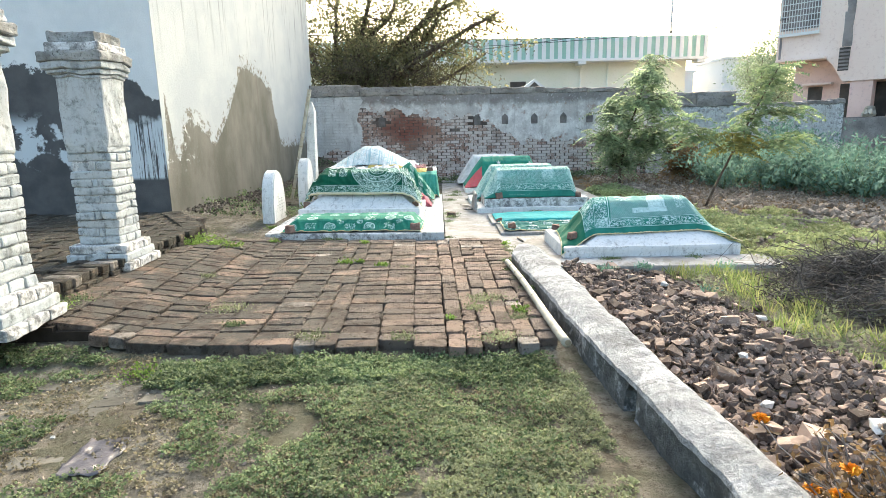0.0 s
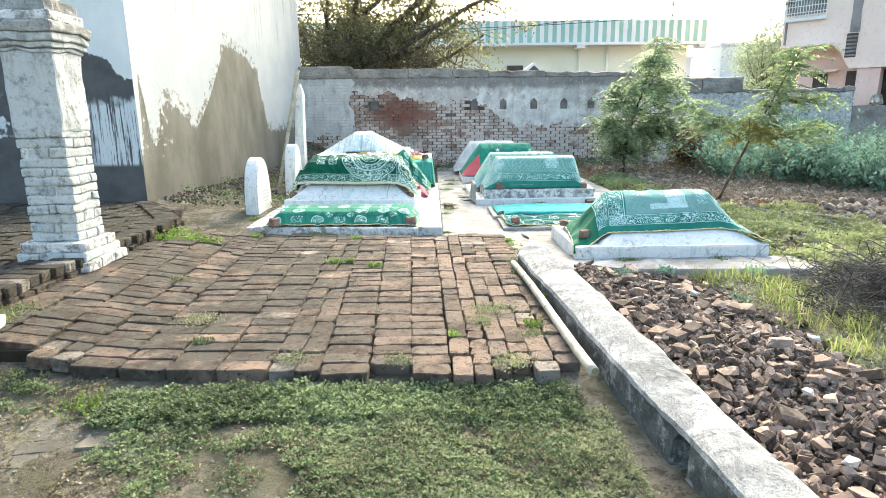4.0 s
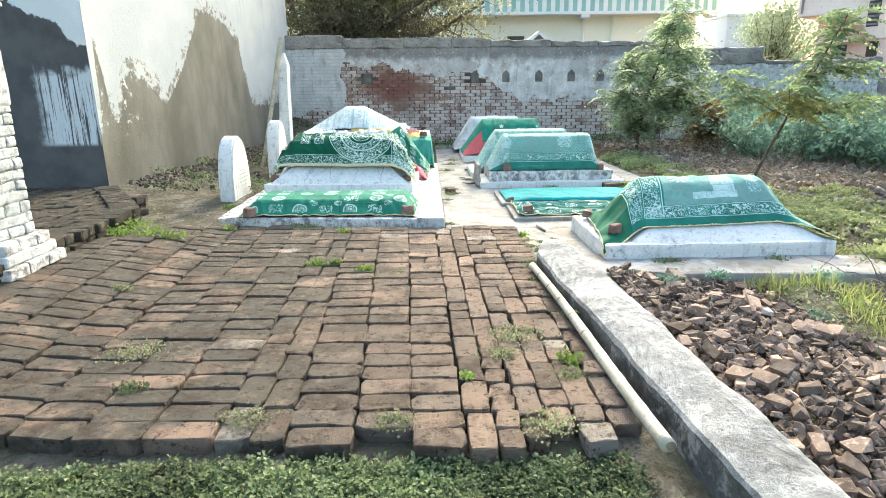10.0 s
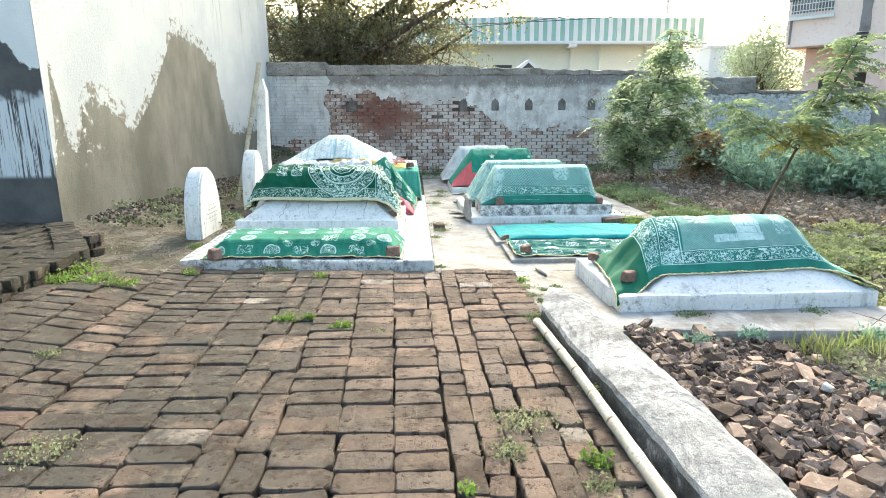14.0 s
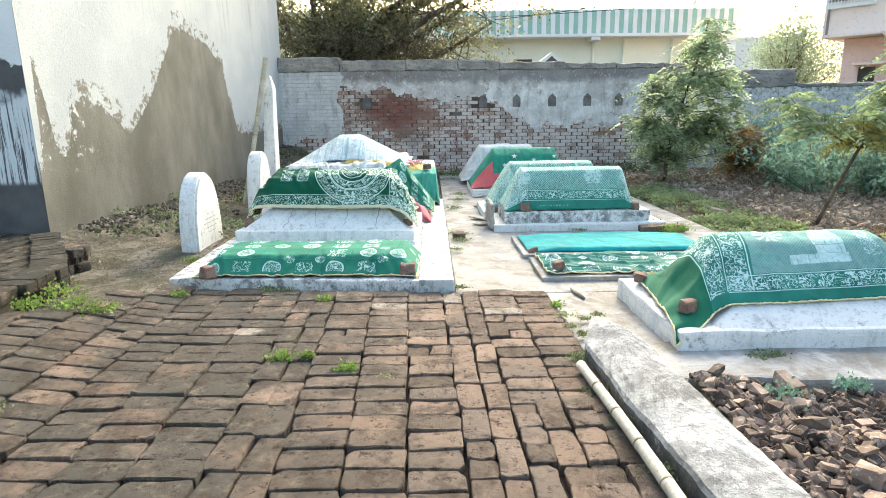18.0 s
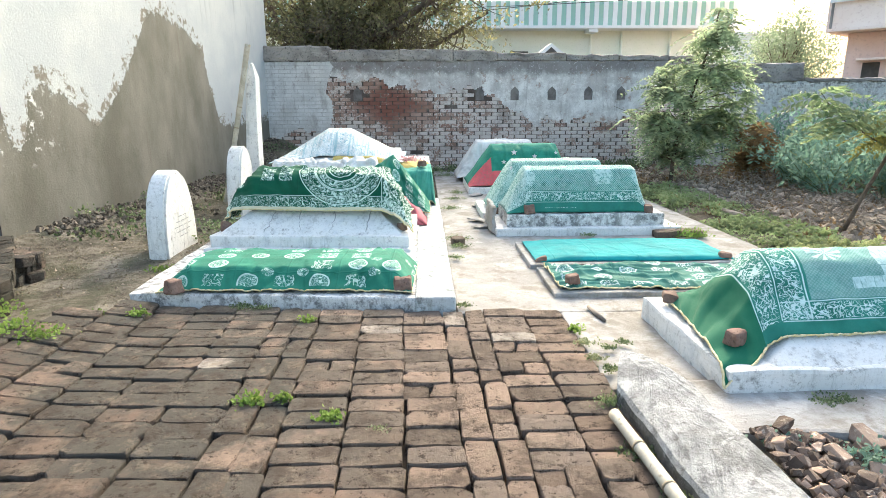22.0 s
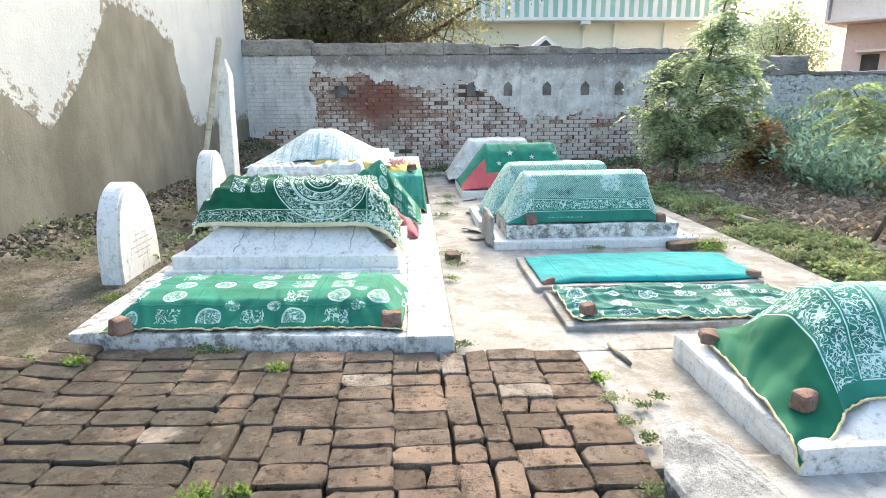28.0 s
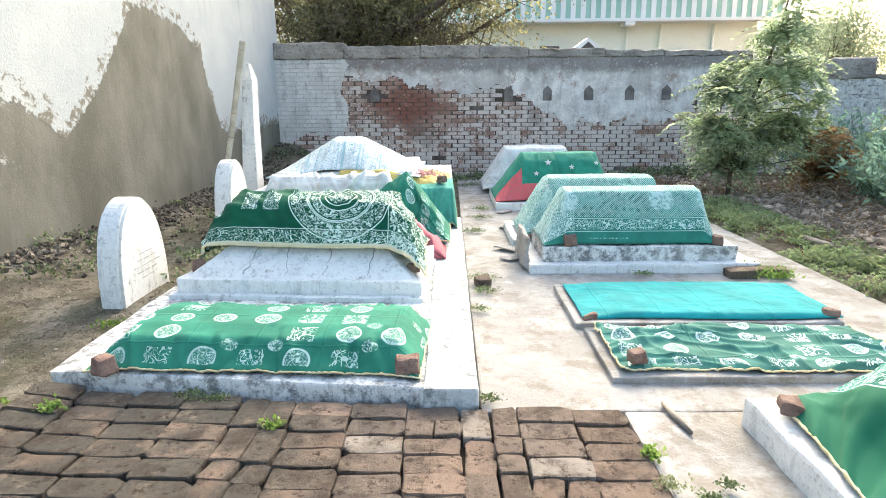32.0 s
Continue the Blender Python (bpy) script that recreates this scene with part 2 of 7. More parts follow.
def near_face_material():
    """The end face: pale blue-white limewash, a bare grey field below with white runs."""
    n = Nodes("weathered_end_wall")
    x, y, z = n.xyz()
    top = n.math("MINIMUM", n.math("SUBTRACT", -0.35, n.math("MULTIPLY", x, 0.55)), 2.3)
    edge = n.math("SUBTRACT", n.math("ADD", top, n.math("MULTIPLY", n.math("SUBTRACT", n.noise(2.4, 7, 0.65), 0.5), 0.7)), z)
    bare = n.step(edge, 0, 0.03)
    runs = n.step(n.noise(1.0, 6, 0.75, n.stretch(26, 26, 0.9)), 0.455, 0.505)
    zone = n.math("MULTIPLY", n.math("MULTIPLY", n.step(z, 0.66, 0.72), n.step(n.math("ADD", z, n.math("MULTIPLY", n.noise(5, 5), 0.5)), 1.85, 1.7)), n.step(n.math("ADD", x, n.math("MULTIPLY", n.noise(6, 5), 0.3)), -4.55, -4.4))
    blob = n.math("MULTIPLY", n.math("MULTIPLY", n.step(z, 0.8, 0.95), n.step(z, 1.7, 1.4)), n.step(x, -5.1, -5.4))
    blob = n.math("MULTIPLY", blob, n.step(n.noise(2.6, 6), 0.48, 0.53))
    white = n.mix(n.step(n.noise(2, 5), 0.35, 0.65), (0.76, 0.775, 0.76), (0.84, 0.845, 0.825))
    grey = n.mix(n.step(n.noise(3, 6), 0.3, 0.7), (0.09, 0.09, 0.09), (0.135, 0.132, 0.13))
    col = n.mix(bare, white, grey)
    col = n.mix(n.math("MULTIPLY", n.math("MAXIMUM", n.math("MULTIPLY", runs, zone), blob), bare), col, (0.66, 0.7, 0.71))
    return n.done(col, 0.9, n.math("ADD", n.noise(40, 6, 0.7), n.math("MULTIPLY", bare, -1.5)), 0.4, 0.012, 0.2)


def back_plaster_material():
    """Thin grey-white plaster, streaked and clouded with black damp, scoured back to brick in places."""
    n = Nodes("stained_back_plaster")
    x, y, z = n.xyz()
    runs = n.noise(1.0, 7, 0.75, n.stretch(6, 6, 0.7))
    cloud = n.noise(1.5, 8, 0.72, distort=0.5)
    # plaster and stain tones are raised: haze before the wall is in the colours
    col = n.mix(n.step(n.noise(3.5, 7, 0.7), 0.38, 0.62), (0.6, 0.58, 0.565), (0.84, 0.82, 0.8))
    col = n.mix(n.step(cloud, 0.46, 0.6, 0, 0.7), col, (0.46, 0.425, 0.41))
    col = n.mix(n.step(runs, 0.5, 0.62, 0, 0.45), col, (0.33, 0.31, 0.3))
    col = n.mix(n.step(n.noise(4.2, 8, 0.75), 0.56, 0.63, 0, 0.75), col, (0.36, 0.25, 0.205))
    col = n.mix(n.math("MULTIPLY", n.step(n.math("ADD", z, n.math("MULTIPLY", n.noise(2.5, 6, 0.7), 0.5)), 2.12, 2.3), 0.75), col, (0.17, 0.15, 0.145))
    fine = n.noise(38, 7, 0.75)
    col = n.mix(n.step(fine, 0.56, 0.66, 0, 0.6), col, (0.24, 0.2, 0.18))
    col = n.mix(n.step(n.noise(16, 8, 0.8), 0.57, 0.63, 0, 0.7), col, (0.84, 0.83, 0.82))
    return n.done(col, 0.92, n.math("ADD", fine, n.noise(9, 6)), 0.7, 0.02, 0.2)


def wall_brick_material():
    """Old red wall bricks with the rests of whitewash on many faces."""
    n = Nodes("old_wall_brick")
    x, y, z = n.xyz()
    r = n.random()
    isl = n.island()
    base = n.mix(n.math("FRACT", n.math("ADD", n.math("MULTIPLY", isl, 7.3), r)), (0.3, 0.175, 0.135), (0.46, 0.33, 0.275))
    base = n.mix(n.step(n.noise(14, 6, 0.7), 0.4, 0.7, 0, 0.7), base, (0.33, 0.23, 0.195))
    away = n.math("ADD", n.math("ABSOLUTE", n.math("ADD", x, 0.9)), n.math("MULTIPLY", n.math("ABSOLUTE", n.math("SUBTRACT", z, 1.35)), 1.6))
    base = n.mix(n.step(n.math("ADD", away, n.math("MULTIPLY", n.noise(5, 5, 0.7), 0.6)), 1.3, 0.75, 0, 0.85), base, (0.23, 0.092, 0.068))
    wash = n.math("ADD", n.noise(2.3, 7, 0.75), n.step(away, 0.5, 1.6, -0.09, 0.14))
    wash = n.math("ADD", wash, n.math("MULTIPLY", n.math("SUBTRACT", n.math("FRACT", n.math("ADD", n.math("MULTIPLY", isl, 13.7), n.math("MULTIPLY", r, 5.1))), 0.5), 0.22))
    white = n.step(n.math("ADD", wash, n.math("MULTIPLY", n.math("SUBTRACT", n.noise(26, 7, 0.78), 0.5), 0.95)), 0.54, 0.63)
    col = n.mix(n.math("MULTIPLY", white, 0.92), base, (0.66, 0.6, 0.56))
    col = n.mix(n.step(n.noise(1.1, 7, 0.72, distort=0.6), 0.52, 0.64, 0, 0.5), col, (0.2, 0.145, 0.12))
    col = n.mix(n.step(n.noise(22, 6, 0.7), 0.6, 0.75, 0, 0.7), col, (0.15, 0.115, 0.1))
    return n.done(col, 0.92, n.noise(45, 6, 0.7), 0.7, 0.012, 0.2)


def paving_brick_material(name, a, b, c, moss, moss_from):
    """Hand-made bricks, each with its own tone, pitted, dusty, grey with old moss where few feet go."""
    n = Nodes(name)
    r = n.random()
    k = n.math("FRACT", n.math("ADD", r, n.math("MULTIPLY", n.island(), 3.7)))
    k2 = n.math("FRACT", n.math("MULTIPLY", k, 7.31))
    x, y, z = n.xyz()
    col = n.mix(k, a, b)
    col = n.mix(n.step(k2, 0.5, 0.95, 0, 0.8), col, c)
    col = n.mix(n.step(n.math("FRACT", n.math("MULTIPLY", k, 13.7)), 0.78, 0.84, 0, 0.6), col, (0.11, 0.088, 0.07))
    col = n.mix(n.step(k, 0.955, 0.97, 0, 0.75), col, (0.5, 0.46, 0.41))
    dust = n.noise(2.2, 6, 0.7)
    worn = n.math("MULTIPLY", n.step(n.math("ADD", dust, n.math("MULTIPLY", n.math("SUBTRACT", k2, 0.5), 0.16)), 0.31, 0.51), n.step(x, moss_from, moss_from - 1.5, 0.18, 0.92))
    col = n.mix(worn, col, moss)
    fine = n.noise(85, 7, 0.8)
    pits = n.noise(15, 9, 0.82)
    col = n.mix(n.step(n.noise(8, 7, 0.75), 0.52, 0.66, 0, 0.6), col, (0.33, 0.265, 0.205))
    col = n.mix(n.step(n.noise(4.5, 8, 0.74), 0.48, 0.62, 0, 0.7), col, (0.085, 0.064, 0.05))
    col = n.mix(n.step(pits, 0.54, 0.6, 0, 0.8), col, (0.05, 0.036, 0.027))
    col = n.mix(n.step(fine, 0.59, 0.68, 0, 0.4), col, (0.4, 0.33, 0.26))
    col = n.mix(n.step(fine, 0.42, 0.35, 0, 0.4), col, (0.07, 0.054, 0.042))
    return n.done(col, 0.92, n.math("ADD", fine, n.math("MULTIPLY", pits, -2.6)), 1.0, 0.016, 0.2)


def painted_brick_material():
    """Many coats of limewash through which the brick courses still show."""
    n = Nodes("old_painted_brickwork")
    x, y, z = n.xyz()
    at = n.add("ShaderNodeCombineXYZ")
    n.put(at.inputs[0], n.math("ADD", x, n.math("MULTIPLY", n.noise(9, 3), 0.02)))
    n.put(at.inputs[1], n.math("ADD", z, n.math("MULTIPLY", n.noise(7, 3), 0.02)))
    b = n.add("ShaderNodeTexBrick")
    n.put(b.inputs["Vector"], at.outputs[0])
    for k, v in (("Scale", 1.0), ("Brick Width", 0.242), ("Row Height", 0.079), ("Mortar Size", 0.006), ("Mortar Smooth", 0.6)):
        b.inputs[k].default_value = v
    joint = b.outputs["Fac"]
    col = n.mix(n.step(n.noise(3, 6, 0.7), 0.35, 0.65), (0.58, 0.57, 0.56), (0.74, 0.73, 0.72))
    col = n.mix(n.step(n.noise(2.2, 6, 0.7, n.stretch(3, 3, 0.8)), 0.5, 0.68, 0, 0.6), col, (0.3, 0.28, 0.27))
    col = n.mix(n.math("MULTIPLY", joint, n.step(n.noise(6, 5), 0.4, 0.62, 0.03, 0.5)), col, (0.27, 0.25, 0.24))
    col = n.mix(n.step(n.noise(19, 8, 0.78), 0.57, 0.63, 0, 0.6), col, (0.33, 0.27, 0.25))
    return n.done(col, 0.92, n.math("SUBTRACT", n.noise(30, 6, 0.7), n.math("MULTIPLY", joint, 2.0)), 0.7, 0.015, 0.2)


def concrete_material():
    n = Nodes("worn_concrete")
    col = n.mix(n.step(n.noise(1.9, 7, 0.7), 0.35, 0.65), (0.27, 0.26, 0.245), (0.39, 0.38, 0.365))
    col = n.mix(n.step(n.noise(3.2, 8, 0.75), 0.48, 0.62, 0, 0.8), col, (0.205, 0.183, 0.155))
    col = n.mix(n.step(n.noise(2.8, 6, 0.7, distort=0.6), 0.56, 0.66, 0, 0.7), col, (0.5, 0.49, 0.475))
    fine = n.noise(55, 6, 0.7)
    col = n.mix(n.step(fine, 0.58, 0.72, 0, 0.6), col, (0.2, 0.17, 0.13))
    col = n.mix(n.step(n.noise(1.3, 7, 0.7), 0.54, 0.64, 0, 0.55), col, (0.17, 0.15, 0.122))
    col = n.mix(n.step(n.noise(16, 7, 0.75), 0.55, 0.68, 0, 0.55), col, (0.25, 0.225, 0.19))
    return n.done(col, 0.9, n.math("ADD", fine, n.noise(7, 5)), 0.55, 0.012, 0.25)


def filigree(n, uv, scale, width=0.035):
    """Curling script-like line work, two strokes laid over each other."""
    a = n.math("ABSOLUTE", n.math("SUBTRACT", n.noise(scale, 0.0, 0.4, uv, 1.1), 0.5))
    b = n.math("ABSOLUTE", n.math("SUBTRACT", n.noise(scale * 1.7, 0.0, 0.4, n.stretch(1, 1.4, 1, uv), 0.9), 0.5))
    return n.math("MAXIMUM", n.step(a, width, width * 0.55), n.step(b, width * 0.8, width * 0.4))


def band(n, v, lo, hi, soft=0.003):
    return n.math("MULTIPLY", n.step(v, lo - soft, lo + soft), n.step(v, hi + soft, hi - soft))


def cells(n, u, v, cu, cv, seed):
    """Cell coordinates in metres from each cell's middle, and a random number for each cell."""
    a, b = n.math("DIVIDE", u, cu), n.math("DIVIDE", v, cv)
    ids = n.add("ShaderNodeCombineXYZ")
    n.put(ids.inputs[0], n.math("FLOOR", a))
    n.put(ids.inputs[1], n.math("FLOOR", b))
    ids.inputs[2].default_value = seed
    w = n.add("ShaderNodeTexWhiteNoise")
    n.put(w.inputs[0], ids.outputs[0])
    x = n.math("MULTIPLY", n.math("SUBTRACT", n.math("FRACT", a), 0.5), cu)
    y = n.math("MULTIPLY", n.math("SUBTRACT", n.math("FRACT", b), 0.5), cv)
    return x, y, w.outputs["Value"]


def radius(n, x, y):
    return n.math("SQRT", n.math("ADD", n.math("MULTIPLY", x, x), n.math("MULTIPLY", y, y)))


def cloth_material(name, ground, ink, style):
    """Printed grave cloth. The print runs along the cloth's own length (u) and fall (v), in metres."""
    n = Nodes(name)
    uv = n.uv()
    u, v, _ = n.xyz(uv)
    weave = n.noise(300, 2, 0.5, uv)
    tone = n.mix(n.step(n.noise(5, 5, 0.6), 0.3, 0.7), ground, tuple(c * 0.7 for c in ground))
    if style == "veil":
        tone = n.mix(n.step(u, 0.32, 0.325), (0.012, 0.125, 0.072), tone)
    top = lambda *a: a[0] if len(a) == 1 else n.math("MAXIMUM", a[0], top(*a[1:]))
    both = lambda *a: a[0] if len(a) == 1 else n.math("MULTIPLY", a[0], both(*a[1:]))
    if style in ("net", "veil"):
        k = 2 * math.pi / 0.028
        lat = n.math("MULTIPLY", n.math("SINE", n.math("MULTIPLY", n.math("ADD", u, v), k * 0.7)), n.math("SINE", n.math("MULTIPLY", n.math("SUBTRACT", u, v), k * 0.7)))
        dots = n.step(n.math("ABSOLUTE", lat), 0.22, 0.5)
        text, fine = filigree(n, uv, 24, 0.055), filigree(n, uv, 22, 0.055)
        ends = n.math("ABSOLUTE", n.math("SUBTRACT", u, 0.84))
        mx, my, rnd = cells(n, u, n.math("SUBTRACT", v, 0.24), 0.42, 0.3, 3.0)
        spot = lambda a, b, p, q: n.step(radius(n, n.math("DIVIDE", n.math("SUBTRACT", u, a), p), n.math("DIVIDE", n.math("SUBTRACT", v, b), q)), 1.0, 0.94)
        motif = both(n.step(radius(n, mx, n.math("MULTIPLY", my, 0.9)), 0.115, 0.1), n.step(rnd, 0.3, 0.31), n.step(n.noise(26, 4, 0.7, uv), 0.4, 0.52))
        if style == "net":
            p = top(both(dots, band(n, v, 0.235, 9), 0.75), both(text, band(n, v, 0.125, 0.215)), band(n, v, 0.108, 0.113, 0.002), band(n, v, 0.222, 0.228, 0.002), both(motif, band(n, v, 0.3, 9), 0.85))
            p = top(p, both(fine, n.step(ends, 0.56, 0.565), n.step(v, 0.1, 0.105)))
            p = top(p, both(band(n, v, 0.045, 0.055, 0.002), n.step(text, 0.4, 0.6), band(n, u, 0.4, 0.75), 0.7))
        else:
            low = top(both(text, band(n, v, 0.085, 0.17)), band(n, v, 0.074, 0.079, 0.002), band(n, v, 0.176, 0.182, 0.002))
            # a dome over a columned hall, a palm, script blocks, a ring and a crescent
            dome = both(top(both(spot(1.16, 0.38, 0.1, 0.19), n.step(v, 0.36, 0.365)), both(band(n, u, 0.9, 1.26), band(n, v, 0.235, 0.3)), both(band(n, u, 1.07, 1.25), band(n, v, 0.3, 0.36))), n.step(n.noise(20, 3, 0.6, n.stretch(3, 0.6, 1, uv)), 0.36, 0.46, 0.55, 1))
            palm = both(spot(0.82, 0.5, 0.1, 0.1), n.step(n.math("SINE", n.math("MULTIPLY", n.math("ARCTAN2", n.math("SUBTRACT", v, 0.48), n.math("SUBTRACT", u, 0.82)), 9.0)), -0.2, 0.3))
            script = both(filigree(n, uv, 26, 0.06), top(both(band(n, u, 1.36, 1.46), band(n, v, 0.27, 0.52)), both(band(n, u, 1.52, 1.6), band(n, v, 0.26, 0.42))))
            ring = both(spot(1.62, 0.56, 0.12, 0.1), n.math("SUBTRACT", 1.0, both(spot(1.62, 0.57, 0.095, 0.078), 0.6)))
            moon = both(spot(1.84, 0.42, 0.045, 0.05), n.math("SUBTRACT", 1.0, spot(1.855, 0.43, 0.036, 0.04)))
            motif = top(dome, palm, script, ring, moon)
            field = both(top(both(motif, 0.92), both(dots, 0.42), 0.26), band(n, v, 0.186, 9), n.step(u, 0.66, 0.665))
            end = top(both(fine, band(n, u, 0.34, 0.475)), both(fine, band(n, u, 0.5, 0.63)), band(n, u, 0.325, 0.331, 0.002), band(n, u, 0.485, 0.491, 0.002), band(n, u, 0.64, 0.648, 0.002))
            p = top(both(low, n.step(u, 0.49, 0.495)), field, both(end, n.step(v, 0.08, 0.085)))
            p = both(p, n.step(u, 0.32, 0.323), n.step(u, 1.93, 1.925))
    elif style == "medallion":
        x, y, rnd = cells(n, u, n.math("ADD", v, 0.03), 0.25, 0.175, 4.0)
        d = radius(n, x, y)
        rad = n.step(rnd, 0.0, 0.4, 0.066, 0.08)
        disc = n.step(d, rad, n.math("SUBTRACT", rad, 0.004))
        ring = both(disc, n.step(d, n.math("SUBTRACT", rad, 0.014), n.math("SUBTRACT", rad, 0.011)))
        inner = both(disc, top(filigree(n, uv, 34, 0.05), 0.08))
        ex, ey = n.math("DIVIDE", x, 0.085), n.math("DIVIDE", y, 0.078)
        block = both(n.step(n.math("MAXIMUM", n.math("ABSOLUTE", ex), n.math("ABSOLUTE", ey)), 0.85, 0.8), filigree(n, n.stretch(1.25, 0.8, 1, uv), 19, 0.055))
        p = top(both(n.step(rnd, 0.36, 0.35), top(inner, ring)), both(n.step(rnd, 0.35, 0.36), n.step(rnd, 0.86, 0.85), block))
        x2, y2, rnd2 = cells(n, n.math("ADD", u, 0.125), n.math("ADD", v, 0.118), 0.25, 0.175, 9.0)
        small = both(n.step(radius(n, n.math("DIVIDE", x2, 0.045), n.math("DIVIDE", y2, 0.035)), 1.0, 0.9), n.step(rnd2, 0.86, 0.87), top(filigree(n, uv, 30, 0.055), 0.05))
        p = both(top(p, small), n.step(v, 0.03, 0.035))
    elif style == "arch":
        cu, cv = n.math("SUBTRACT", u, 1.28), n.math("SUBTRACT", v, 0.45)
        d = radius(n, cu, cv)
        p = both(filigree(n, uv, 24, 0.052), top(band(n, d, 0.17, 0.235), band(n, d, 0.27, 0.38)))
        p = top(p, both(filigree(n, uv, 22, 0.052), n.step(d, 0.1, 0.095)))
        for rr in (0.115, 0.16, 0.245, 0.257, 0.39):
            p = top(p, band(n, d, rr, rr + 0.009, 0.0015))
        p = top(p, both(filigree(n, uv, 22, 0.05), n.step(v, 0.13, 0.125)), band(n, v, 0.135, 0.141, 0.0015))
        mx, my, rnd = cells(n, u, v, 0.17, 0.26, 5.0)
        block = both(n.step(n.math("ABSOLUTE", mx), 0.065, 0.06), n.step(n.math("ABSOLUTE", my), 0.11, 0.105), n.step(rnd, 0.3, 0.31))
        p = top(p, both(filigree(n, uv, 24, 0.052), block, n.step(u, 0.86, 0.85), n.step(v, 0.14, 0.145)))
        p = top(p, both(filigree(n, uv, 20, 0.052), n.step(u, 1.66, 1.67)), band(n, u, 1.65, 1.656, 0.0015), both(filigree(n, uv, 20, 0.05), n.step(u, 0.2, 0.19)))
        p = n.math("MULTIPLY", p, n.step(v, 0.02, 0.023))
    elif style == "lace":
        # long dark lines colour in the shade of the folds, over the lace pattern
        fold_shade = n.step(n.noise(1.0, 3, 0.6, n.stretch(22, 0.7, 1, uv)), 0.5, 0.62)
        p = top(both(filigree(n, uv, 14, 0.036), 0.95), both(fold_shade, 0.75))
    elif style == "edge":
        p = top(n.step(v, 0.23, 0.225), both(n.step(u, 0.34, 0.335), n.step(v, 0.5, 0.49)))
    else:
        p = n.math("MULTIPLY", n.noise(5, 3, 0.6, uv), 0.12)
    if style in ("medallion", "plain", "arch"):
        # creases from the way the cloth was folded
        lines = [n.math("ABSOLUTE", n.math("SUBTRACT", n.math("FRACT", n.math("ADD", n.math("DIVIDE", q, size), n.math("MULTIPLY", n.noise(1.5, 2, 0.5, uv), 0.06))), 0.5)) for q, size in ((u, 0.36), (v, 0.31))]
        crease = n.step(n.math("MINIMUM", *lines), 0.028, 0.0)
    else:
        crease = 0.0
    wear = n.step(n.noise(34, 5, 0.75), 0.3, 0.6, 0.62, 1.0)
    col = n.mix(n.math("MULTIPLY", p, wear), tone, ink)
    if style == "arch":
        col = n.mix(n.step(v, 0.034, 0.03), col, (0.62, 0.585, 0.42))
    return n.done(col, 0.85, n.math("ADD", n.math("ADD", n.math("MULTIPLY", n.noise(14, 4, 0.6, uv), 2.0), n.math("MULTIPLY", crease, 2.5)), n.math("ADD", weave, n.math("MULTIPLY", p, 0.6))), 0.35, 0.005, 0.14, sheen=0.04)


